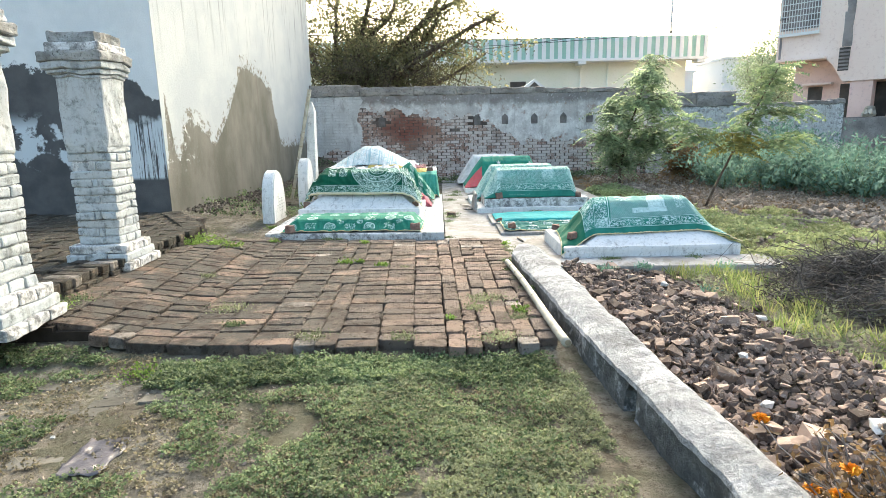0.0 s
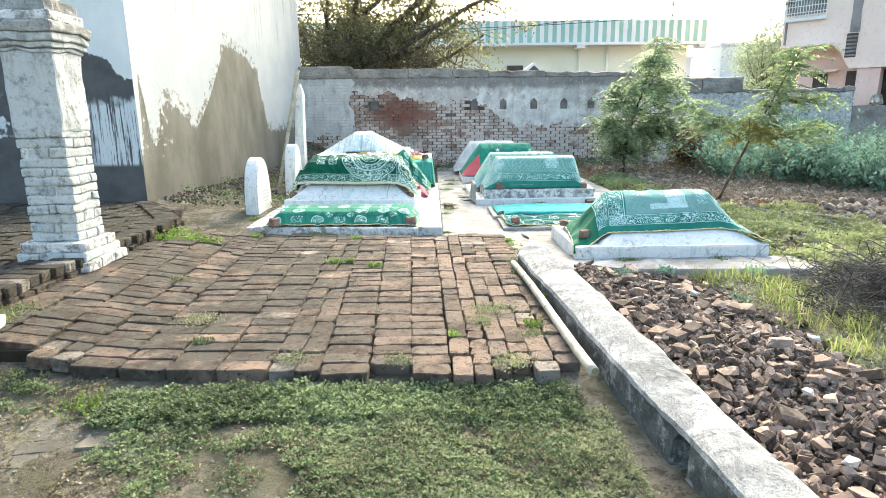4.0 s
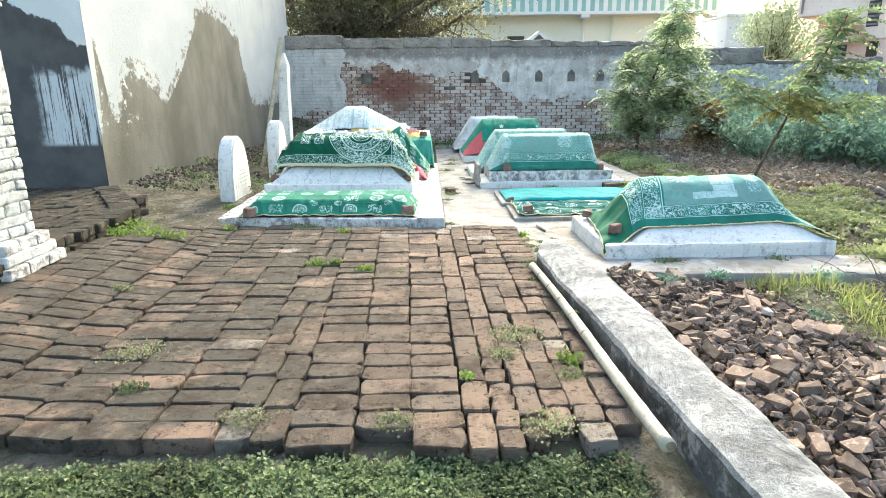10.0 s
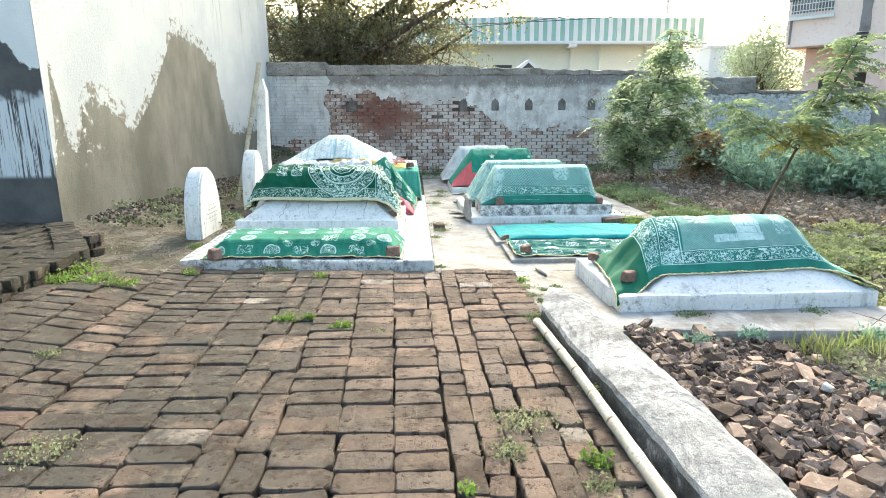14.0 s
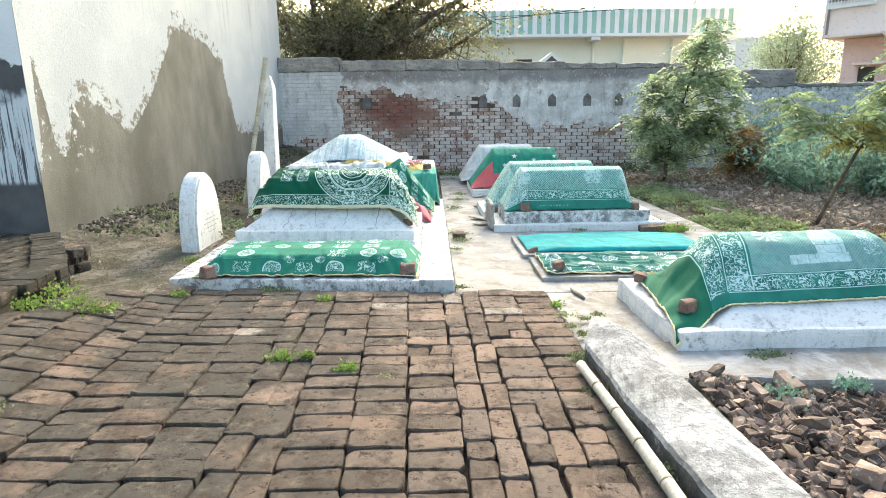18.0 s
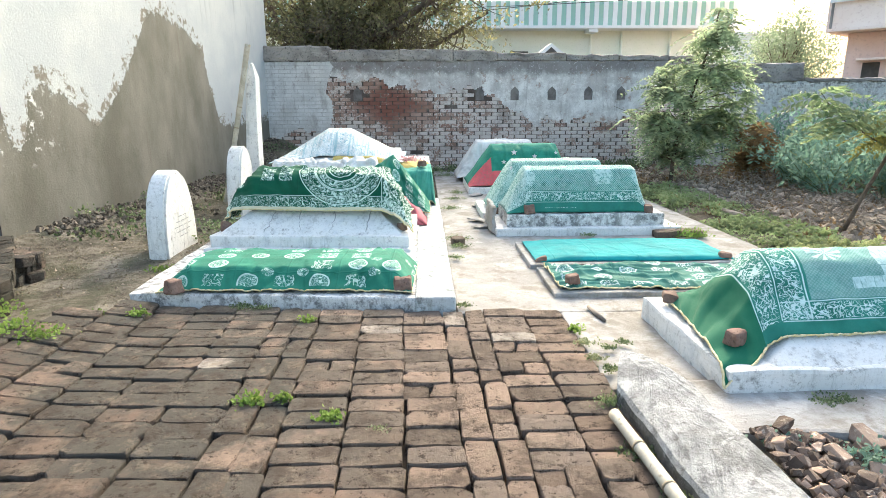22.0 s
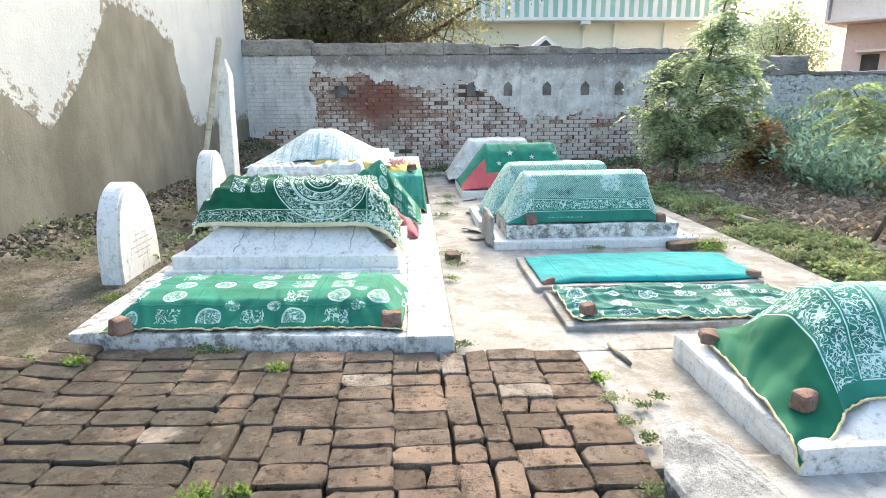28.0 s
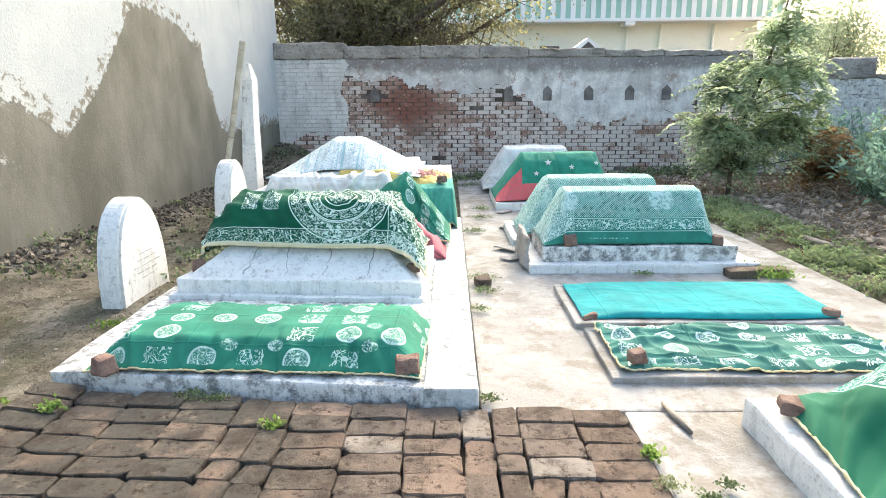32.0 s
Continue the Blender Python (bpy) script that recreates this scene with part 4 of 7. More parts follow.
def resample(poly, n):
    p = np.asarray(poly, float)
    s = np.concatenate([[0], np.cumsum(np.hypot(*np.diff(p, axis=0).T))])
    t = np.linspace(0, s[-1], n)
    return np.stack([np.interp(t, s, p[:, 0]), np.interp(t, s, p[:, 1])], 1), t


def drape(name, x0, x1, section, ramp0, ramp1, material, parent, label="", spread=0.1, zb=None, wrinkle=0.012, flare=0.06, nu=130, nv=44, fringe="", seed=0.0, sag=0.0, flat=0.1, pw=0.85):
    """A cloth laid over a mound: the section (y, z) runs from its front hem over the top to its back hem."""
    sec, arc = resample(section, nv)
    zb = min(p[1] for p in section) if zb is None else zb
    yc = sec[:, 0].mean()
    rise_z = max(p[1] for p in section) - zb
    tan = np.gradient(sec, axis=0)
    tan /= np.linalg.norm(tan, axis=1, keepdims=True) + 1e-9
    us = np.linspace(0, 1, nu)
    v, uv = [], []
    cr = np.random.default_rng(int(seed * 10) + 3)
    folds = [(cr.uniform(x0, x1), cr.normal(0, 0.45), cr.uniform(0.010, 0.03), cr.uniform(0.4, 1.5) * cr.choice((-1, 1)), cr.uniform(0, 0.5), cr.uniform(0.4, 1.0)) for _ in range(int(9 * (x1 - x0)) + 4)]
    for a in us:
        x = x0 + (x1 - x0) * a
        k0 = min((x - x0) / ramp0, 1) if ramp0 else 1
        k1 = min((x1 - x) / ramp1, 1) if ramp1 else 1
        k = min(k0, k1)
        run = x - x0
        if ramp0 and x < x0 + ramp0:
            run = ramp0 - (x0 + ramp0 - x) * math.hypot(1, rise_z / ramp0)
        elif ramp1 and x > x1 - ramp1:
            run = x1 - ramp1 - x0 + (x - x1 + ramp1) * math.hypot(1, rise_z / ramp1)
        k = max(k, 0.0) ** pw
        for (y, z), s, (ty, tz) in zip(sec, arc, tan):
            q = Vector((x * 2.4 + seed, y * 2.4, z * 3))
            q2 = Vector((x * 7 + seed, y * 7 + seed, z * 5))
            w = wrinkle * (noise.noise(q) * 1.3 + noise.noise(q2) * 0.8 + abs(noise.noise(q2 * 1.7)) * 0.8)
            w += wrinkle * 1.1 * (1 - min(1, 3.2 * abs(noise.noise(Vector((x * 4.5 + seed, s * 1.6, seed)))))) ** 2
            for fx, fs, fw, fa, f0, f1 in folds:
                dx = (x - fx - fs * (s - 0.3)) / fw
                if abs(dx) < 3:
                    w += wrinkle * fa * 0.8 * math.exp(-dx * dx)
            e = min(s, arc[-1] - s) / (0.5 * arc[-1])
            flut = flare * 0.35 * (1 - min(e * 4, 1)) * noise.noise(Vector((x * 5 + seed, 1.7, 0)))
            zz = zb + (z - zb) * k - sag * math.sin(math.pi * min(max(a, 0), 1)) * (z - zb)
            yy = yc + (y - yc) * (1 + (spread if k0 <= k1 else 0.1) * (1 - k)) + flut
            w = max(w, -0.6 * wrinkle) * (flat + (1 - flat) * min(1, 1.4 * abs(tz)))
            v.append((x + 0.5 * flut, yy - tz * w, zz + abs(ty) * w * (0.3 + 0.7 * k)))
            uv.append((run, s))
    o = part(name, v, grid_faces(nu, nv), material, parent, label, True, uv)
    sol = o.modifiers.new("thickness", "SOLIDIFY")
    sol.thickness, sol.offset = 0.006, 0
    if fringe:
        V = np.asarray(v).reshape(nu, nv, 3)
        for edge in (V[:, 0], V[0, :], V[-1, :]):
            e = edge + np.array([0, -0.004, 0.004])
            e = e + rng.normal(0, 0.0015, e.shape)
            part("fringe", *tube(e, 0.0042 + 0.003 * rng.random(len(e)), 5), fringe, o, "gold fringe along the hem", True)
    return o


def loft(name, sections, material, parent, label, wrinkle=0.008, nu=150, nv=56, fringe="", seed=0.0, pull=0.0, streak=0.0):
    """A cloth through a row of sections, each a run of points from its front hem to its back hem."""
    S = np.asarray(sections, float)
    step = np.linalg.norm(np.diff(S, axis=0), axis=2).mean(1)
    at = np.concatenate([[0], np.cumsum(step)])
    us = np.linspace(0, at[-1], nu)
    rows = np.empty((nu, S.shape[1], 3))
    for c in range(S.shape[1]):
        for k in range(3):
            rows[:, c, k] = np.interp(us, at, S[:, c, k])
    for _ in range(3):
        rows[1:-1] = 0.25 * rows[:-2] + 0.5 * rows[1:-1] + 0.25 * rows[2:]
    v, uv = np.empty((nu, nv, 3)), np.empty((nu, nv, 2))
    for i in range(nu):
        sarc = np.concatenate([[0], np.cumsum(np.linalg.norm(np.diff(rows[i], axis=0), axis=1))])
        t = np.linspace(0, sarc[-1], nv)
        for k in range(3):
            v[i, :, k] = np.interp(t, sarc, rows[i, :, k])
        uv[i, :, 0], uv[i, :, 1] = us[i], t
    for _ in range(2):
        v[:, 1:-1] = 0.25 * v[:, :-2] + 0.5 * v[:, 1:-1] + 0.25 * v[:, 2:]
    du, dv = np.gradient(v, axis=0), np.gradient(v, axis=1)
    nrm = np.cross(du, dv)
    nrm /= np.linalg.norm(nrm, axis=2, keepdims=True) + 1e-9
    for i in range(nu):
        for k in range(nv):
            a, b = uv[i, k]
            q = Vector((a * 3 + seed, b * 3, seed))
            w = noise.noise(q) * 0.9 + 0.5 * noise.noise(q * 2.7) + (1 - min(1, 3 * abs(noise.noise(Vector((a * 5 + b * 2.5, b * 1.2 - a, seed)))))) ** 2
            if pull:
                w += pull * max(0, 1 - a / 0.42) * math.sin(9 * math.atan2(b - 0.5, a + 0.25) + 2.0 * noise.noise(q))
            if streak:
                q = Vector((a * 1.1 + seed, b * 7.5 + 1.2 * noise.noise(Vector((a * 1.7, b, seed))) + 0.8 * a, seed))
                w += streak * ((1 - min(1, 3.5 * abs(noise.noise(q)))) ** 2 + 0.5 * noise.noise(q * 2.1))
            v[i, k] += nrm[i, k] * wrinkle * max(w, -0.5)
    o = part(name, v, grid_faces(nu, nv), material, parent, label, True, uv.reshape(-1, 2))
    sol = o.modifiers.new("thickness", "SOLIDIFY")
    sol.thickness, sol.offset = 0.006, 0
    if fringe:
        for edge in (v[:, 0], v[0, :], v[-1, :]):
            e = edge + np.array([0, -0.004, 0.004]) + rng.normal(0, 0.0018, edge.shape)
            part("fringe", *tube(e, 0.004 + 0.004 * rng.random(len(e)), 5), fringe, o, "gold fringe along the hem", True)
    return o


def bat(at, size=(0.1, 0.09, 0.065), turn=0, seed=0, label="rough red brick bat weighing down a grave cloth"):
    """A broken brick lying on something."""
    r = np.random.default_rng(seed + 100)
    size = [1.0 * q * r.uniform(0.88, 1.1) for q in size]
    v, f = solid(-size[0] / 2, size[0] / 2, -size[1] / 2, size[1] / 2, 0, size[2], 0.016, 0.008, 0.0, 2)
    v = [tuple(Vector(p) + noise.noise_vector(Vector(p) * 17 + Vector((seed * 3.1, 0, 0))) * 0.014) for p in v]
    o = part("brick_bat", v, f, "brick_bat", None, "", False)
    o.matrix_world = pose(*at, r.uniform(-4, 4), r.uniform(-4, 4), turn)
    return tagged(o, label, "brick", "brick bats on the cloths")


# long platform with the western row
plat = thing("grave_platform", (-1.08, 2, -0.05), "whitewashed low cement platform under a row of graves", "platform")
def skewed(name, x0, x1, y0, y1, slope, z0, z1, material, parent, label="", b=0.015, jit=0.01, seg=10):
    """A slab whose long sides run askew: y grows by slope for each metre to the west."""
    v, f = solid(x0, x1, y0, y1, z0, z1, b, 0.0, jit, seg)
    return part(name, [(x, y - slope * x, z) for x, y, z in v], f, material, parent, label)


skewed("platform_slab", -2.26, -0.24, 0.03, 2.8, 0.1, -0.08, 0.066, "whitewash_dirty", plat)
slab("platform_edge", -0.27, 0.0, 0.006, 4.3, -0.08, 0.085, "whitewash_blue", plat, "white cement edge strip", jit=0.008, seg=10)

# grave under the medallion cloth
ga = thing("covered_grave", (-1.12, 0.55, 0.06), "low grave mound under a green cloth with white medallions", "grave", "covered graves")
slab("mound", -1.88, -0.36, 0.26, 0.82, 0.05, 0.2, "whitewash", ga, top=0.06)
drape("cloth", -2.04, -0.27, [(0.15, 0.078), (0.2, 0.13), (0.28, 0.215), (0.42, 0.238), (0.65, 0.238), (0.8, 0.212), (0.87, 0.1)], 0.16, 0.13, "c_medal", ga, "green cloth printed with white medallions", zb=0.075, wrinkle=0.017, fringe="gold", seed=1.0)
b1 = bat((-0.335, 0.17, 0.083), (0.12, 0.09, 0.085), 8, 1)
b2 = bat((-1.9, 0.1, 0.078), (0.11, 0.1, 0.09), -28, 2)

# larger grave with sloping cement body and dark cloth
gb = thing("covered_grave", (-1.18, 1.9, 0.06), "white cement grave under a dark green cloth with an arch print", "grave", "covered graves")
slab("plinth_step", -2.12, -0.28, 1.16, 2.68, 0.05, 0.1, "whitewash", gb, "low white cement step", jit=0.01, seg=8)
slab("plinth", -2.08, -0.3, 1.22, 2.66, 0.09, 0.2, "whitewash", gb, "white cement plinth", jit=0.01, seg=8)
slab("body", -2.03, -0.35, 1.26, 2.62, 0.19, 0.42, "whitewash", gb, "sloping white cement body with fine cracks", top=0.3, jit=0.008, seg=8)
slab("ridge_block", -1.74, -0.62, 1.6, 2.28, 0.4, 0.67, "whitewash", gb, top=0.14)
GB_TURN = Matrix.Translation((-0.115, 0.115, 0)) @ Matrix.Rotation(-0.062, 4, "Z")
ARCH = [[(-2.0, 1.7, 0.3), (-2.08, 1.82, 0.25), (-2.11, 2.02, 0.23), (-2.11, 2.25, 0.23), (-2.07, 2.45, 0.25), (-2.0, 2.6, 0.28)],
        [(-1.96, 1.68, 0.385), (-1.95, 1.74, 0.47), (-1.95, 1.88, 0.53), (-1.95, 2.1, 0.54), (-1.95, 2.35, 0.47), (-1.96, 2.58, 0.36)],
        [(-1.76, 1.655, 0.405), (-1.76, 1.71, 0.53), (-1.77, 1.81, 0.68), (-1.78, 2.05, 0.72), (-1.77, 2.3, 0.64), (-1.76, 2.56, 0.38)],
        [(-1.4, 1.635, 0.39), (-1.4, 1.69, 0.53), (-1.41, 1.79, 0.7), (-1.41, 2.02, 0.745), (-1.41, 2.28, 0.66), (-1.4, 2.54, 0.4)],
        [(-0.95, 1.6, 0.385), (-0.95, 1.66, 0.52), (-0.95, 1.76, 0.69), (-0.96, 2.0, 0.735), (-0.95, 2.24, 0.65), (-0.95, 2.5, 0.4)],
        [(-0.58, 1.565, 0.39), (-0.57, 1.63, 0.52), (-0.57, 1.74, 0.695), (-0.57, 1.97, 0.74), (-0.57, 2.2, 0.65), (-0.58, 2.48, 0.38)],
        [(-0.42, 1.51, 0.32), (-0.43, 1.59, 0.4), (-0.44, 1.72, 0.5), (-0.44, 1.95, 0.53), (-0.44, 2.2, 0.47), (-0.43, 2.46, 0.33)],
        [(-0.3, 1.43, 0.215), (-0.32, 1.52, 0.25), (-0.34, 1.7, 0.29), (-0.34, 1.95, 0.3), (-0.34, 2.2, 0.28), (-0.34, 2.45, 0.23)]]
back_turn = GB_TURN.inverted()
loft("cloth", [[tuple(back_turn @ Vector(p)) for p in row] for row in ARCH], "c_arch", gb, "dark green cloth with a white arch print and gold hem", 0.021, fringe="gold", seed=4.0, pull=0.6, streak=0.9)
cr = np.random.default_rng(77)
for cx in (-1.62, -1.3, -1.02, -0.72):
    pts, q = [], cx
    for t in np.linspace(0.12, 0.85, 9):
        q += cr.normal(0.006, 0.012)
        pts.append((q, 1.262 + 0.3 * t - 0.004, 0.19 + 0.23 * t + 0.004))
    part("crack", *tube(pts, cr.uniform(0.002, 0.0045, 9), 4), "ink", gb, "thin dark crack in the cement")
b3 = bat((-2.0, 1.42, 0.2), (0.1, 0.1, 0.1), 35, 3)
b4 = bat((-0.38, 1.45, 0.2), (0.09, 0.07, 0.08), 30, 4)



def askew(obs, angle, dx, dy):
    """Turn finished things about the platform's front corner and push them along."""
    m = Matrix.Translation((dx, dy, 0)) @ Matrix.Rotation(angle, 4, "Z")
    for o in obs:
        o.matrix_basis = m @ o.matrix_basis


askew((ga, b1, b2), -0.052, -0.03, -0.005)
askew((gb, b3, b4), -0.062, -0.115, 0.115)

# far western grave, white lace tent on a plinth
gd = thing("covered_grave", (-1.2, 4.9, -0.05), "high plinth grave under a white lace cloth", "grave", "covered graves")
slab("plinth", -2.3, -0.1, 3.85, 6.4, -0.08, 0.48, "whitewash", gd, "white cement plinth", jit=0.012, seg=8)
slab("body", -2.15, -0.5, 4.02, 5.9, 0.47, 0.66, "whitewash", gd, top=0.06)
drape("cloth", -2.2, -0.46, [(4.06, 0.68), (4.2, 0.8), (4.46, 0.965), (4.75, 1.01), (5.1, 0.98), (5.5, 0.75), (5.7, 0.62)], 0.69, 0.76, "c_lace", gd, "white lace cloth with pale blue pattern", zb=0.6, wrinkle=0.010, pw=1.0, seed=9.0)
drape("under_cloth", -1.42, -0.12, [(3.95, 0.5), (3.97, 0.58), (4.03, 0.675), (4.5, 0.685), (5.2, 0.62)], 0.06, 0.75, "c_yellow", gd, "yellow cloth below the lace", zb=0.48, wrinkle=0.012, seed=14.0)
drape("side_cloth", -0.75, -0.05, [(3.66, 0.14), (3.71, 0.32), (3.79, 0.5), (4.0, 0.535), (4.4, 0.53)], 0.03, 0.05, "c_mint", gd, "pale green cloth hanging over the plinth end", zb=0.08, wrinkle=0.02, fringe="gold", seed=16.0)
drape("white_cloth", -2.16, -0.7, [(3.8, 0.46), (3.81, 0.55), (3.86, 0.625), (4.0, 0.64), (4.12, 0.6)], 0.07, 0.12, "c_white", gd, "crumpled white cloth along the plinth", zb=0.45, wrinkle=0.022, flat=1.0, seed=18.0)
bat((-0.22, 3.95, 0.55), (0.11, 0.09, 0.08), 10, 5)

gg = thing("folded_grave_cloth", (-0.6, 3.2, 0.06), "green cloth with pale roundels draped over a small mound", "cloth")
drape("cloth", -1.35, -0.13, [(2.8, 0.2), (2.88, 0.45), (2.98, 0.7), (3.1, 0.77), (3.3, 0.7), (3.55, 0.2)], 0.8, 0.42, "c_medal", gg, zb=0.15, wrinkle=0.03, fringe="gold", seed=21.0)
slab("mound", -1.1, -0.35, 2.95, 3.45, 0.05, 0.5, "whitewash", gg, top=0.14)
gr = thing("red_cloth", (-0.25, 2.5, 0.08), "faded red cloth heaped at the platform's edge", "cloth")
drape("cloth", -0.62, -0.17, [(2.42, 0.1), (2.46, 0.27), (2.55, 0.41), (2.68, 0.38), (2.8, 0.1)], 0.1, 0.3, "c_red", gr, zb=0.09, wrinkle=0.03, nu=26, nv=22, seed=23.0)
bat((-0.26, 3.0, 0.09), (0.1, 0.1, 0.08), 40, 6)


def headstone(x, y, w, h, t, z0, label):
    """A round-topped upright stone, its face to the graves."""
    prof = [(-w / 2 * math.cos(a), h * math.sin(a) ** 0.72) for a in np.linspace(0.0, math.pi, 26)]
    bm = bmesh.new()
    a = [bm.verts.new((x - t / 2, y + p, z0 + q)) for p, q in prof]
    b = [bm.verts.new((x + t / 2, y + p, z0 + q)) for p, q in prof]
    bm.faces.new(a)
    bm.faces.new(b[::-1])
    m = len(a)
    for i in range(m):
        bm.faces.new((a[i], b[i], b[(i + 1) % m], a[(i + 1) % m]))
    bmesh.ops.recalc_face_normals(bm, faces=bm.faces[:])
    bmesh.ops.bevel(bm, geom=[e for e in bm.edges if e.calc_face_angle(0) > 1.2], offset=0.02, segments=2, affect="EDGES")
    bm.verts.index_update()
    v = [p.co[:] for p in bm.verts]
    f = [[q.index for q in p.verts] for p in bm.faces]
    bm.free()
    o = thing("headstone", (x, y, z0), label, "headstone", "headstones")
    part("stone", v, f, "whitewash", o)
    return o


h1 = headstone(-2.5, 1.64, 0.7, 0.77, 0.17, 0.0, "round-topped white headstone with faint inscription")
r = np.random.default_rng(3)
for row, (zz, n) in enumerate(((0.36, 2), (0.315, 3), (0.27, 4), (0.225, 3), (0.18, 2))):
    for k in range(n):
        c = 1.62 + (k - (n - 1) / 2) * 0.1 + 0.02
        part("inscription", *solid(-2.401, -2.397, c - 0.04, c + 0.035, zz, zz + 0.006, 0), "ink", h1, "faint inscription stroke")
headstone(-2.45, 3.6, 0.62, 0.88, 0.17, -0.03, "round-topped white headstone further along the row")

ob_ = thing("white_pillar_stone", (-2.42, 4.35, -0.03), "tall thin whitewashed pillar stone with a pointed top", "pillar")
rows = [(-2.65, -2.43, 4.4, 4.66, -0.05), (-2.6, -2.425, 4.41, 4.65, 0.6), (-2.55, -2.41, 4.42, 4.64, 1.3), (-2.515, -2.395, 4.43, 4.63, 1.68), (-2.475, -2.44, 4.5, 4.56, 1.865)]
v = [p for x0, x1, y0, y1, z in rows for p in ((x0, y0, z), (x1, y0, z), (x1, y1, z), (x0, y1, z))]
f = [(4 * k + i, 4 * k + (i + 1) % 4, 4 * k + 4 + (i + 1) % 4, 4 * k + 4 + i) for k in range(4) for i in range(4)] + [(3, 2, 1, 0), (16, 17, 18, 19)]
o = part("shaft", v, f, "whitewash", ob_)
bev = o.modifiers.new("worn edges", "BEVEL")
bev.width, bev.segments = 0.012, 2


def bamboo_pole(name, a, b, r, label, nodes=7):
    a, b = Vector(a), Vector(b)
    o = thing(name, a, label, "pole")
    n = nodes * 6
    pts = [a.lerp(b, i / n) + Vector((0.008 * math.sin(i * 0.09), 0, 0.003 * math.sin(i * 0.11))) for i in range(n + 1)]
    part("cane", *tube(pts, [r * (0.92 + 0.16 * i / n + (0.0 if i % 6 else 0.06)) for i in range(n + 1)], 12), "bamboo", o, "", True)
    for k in range(1, nodes):
        c, c2 = pts[k * 6], pts[k * 6] + (b - a).normalized() * 0.012
        part("node", *tube([c, c2], r * 1.07, 12), "bamboo_node", o, "", True)
    part("hollow_end", *tube([b, b + (b - a).normalized() * 0.002], r * 0.7, 12), "bamboo_node", o)
    return o


bamboo_pole("leaning_bamboo_pole", (-2.93, 4.36, -0.02), (-2.425, 4.33, 2.09), 0.033, "grey bamboo pole leaning against the pillar stone", 8)
bamboo_pole("bamboo_pole", (0.6, -1.45, 0.03), (0.705, -3.72, 0.042), 0.0265, "dry pale bamboo pole lying on the bricks", 9)

# eastern row
pave = slab("pavement", 0.012, 3.02, -0.02, 8.6, -0.25, -0.022, "concrete", None, jit=0.006, seg=14)
slab("paving_end", 0.695, 3.0, -1.12, -0.024, -0.25, -0.022, "concrete", pave, jit=0.005, seg=6)
tagged(pave, "worn pale concrete paving between the graves", "pavement", kind="structure")

gr2 = thing("covered_grave", (2.1, -0.7, -0.02), "grave on a whitewashed slab under a green net cloth", "grave", "covered graves")
v, f = solid(0.98, 3.26, -1.58, -1.1, -0.2, 0.008, 0.02, 0.0, 0.014, 9)
part("base_slab", [(x, y - 0.07 * (x - 1.14), z) for x, y, z in v], f, "concrete", gr2, "low wide cement base")
slab("plinth", 1.2, 3.0, -1.24, -0.14, -0.1, 0.115, "whitewash", gr2, "stained white cement plinth", 0.02, jit=0.012, seg=9)
slab("body", 1.42, 2.96, -1.22, -0.2, 0.105, 0.3, "whitewash", gr2, "sloping white cement body", top=0.34, jit=0.004)
slab("ridge_block", 1.72, 2.56, -0.8, -0.52, 0.28, 0.47, "whitewash", gr2, top=0.05)
loft("cloth", [[(1.165, -1.25, 0.03), (1.185, -1.2, 0.132), (1.235, -0.9, 0.135), (1.28, -0.55, 0.135), (1.3, -0.3, 0.135), (1.32, -0.18, 0.13)],
               [(1.36, -1.18, 0.128), (1.36, -1.08, 0.15), (1.37, -0.88, 0.2), (1.39, -0.62, 0.225), (1.4, -0.38, 0.19), (1.42, -0.2, 0.13)],
               [(1.47, -1.075, 0.165), (1.48, -0.99, 0.25), (1.5, -0.84, 0.38), (1.52, -0.64, 0.42), (1.52, -0.44, 0.34), (1.53, -0.2, 0.15)],
               [(1.56, -1.06, 0.205), (1.58, -0.96, 0.33), (1.6, -0.8, 0.5), (1.62, -0.66, 0.545), (1.62, -0.5, 0.5), (1.62, -0.2, 0.2)],
               [(2.0, -1.055, 0.212), (2.0, -0.95, 0.35), (2.02, -0.8, 0.51), (2.04, -0.66, 0.55), (2.04, -0.5, 0.5), (2.04, -0.22, 0.22)],
               [(2.64, -1.03, 0.228), (2.62, -0.94, 0.37), (2.6, -0.8, 0.525), (2.6, -0.66, 0.56), (2.6, -0.5, 0.5), (2.6, -0.22, 0.22)],
               [(2.74, -1.06, 0.215), (2.73, -0.95, 0.31), (2.72, -0.8, 0.4), (2.72, -0.66, 0.42), (2.72, -0.5, 0.38), (2.72, -0.22, 0.2)],
               [(2.86, -1.12, 0.19), (2.87, -0.98, 0.215), (2.88, -0.8, 0.23), (2.88, -0.66, 0.23), (2.88, -0.5, 0.22), (2.86, -0.22, 0.16)],
               [(3.0, -1.25, 0.128), (3.01, -1.1, 0.128), (3.02, -0.8, 0.128), (3.02, -0.66, 0.128), (3.02, -0.5, 0.128), (3.0, -0.25, 0.126)]],
     "c_veil", gr2, "sea-green net cloth with white print and gold hem", 0.009, fringe="gold", seed=31.0, pull=2.4, streak=0.5)
bat((1.335, -1.03, 0.16), (0.095, 0.085, 0.075), 20, 7)
bat((1.3, -0.32, 0.145), (0.1, 0.09, 0.06), 70, 8)


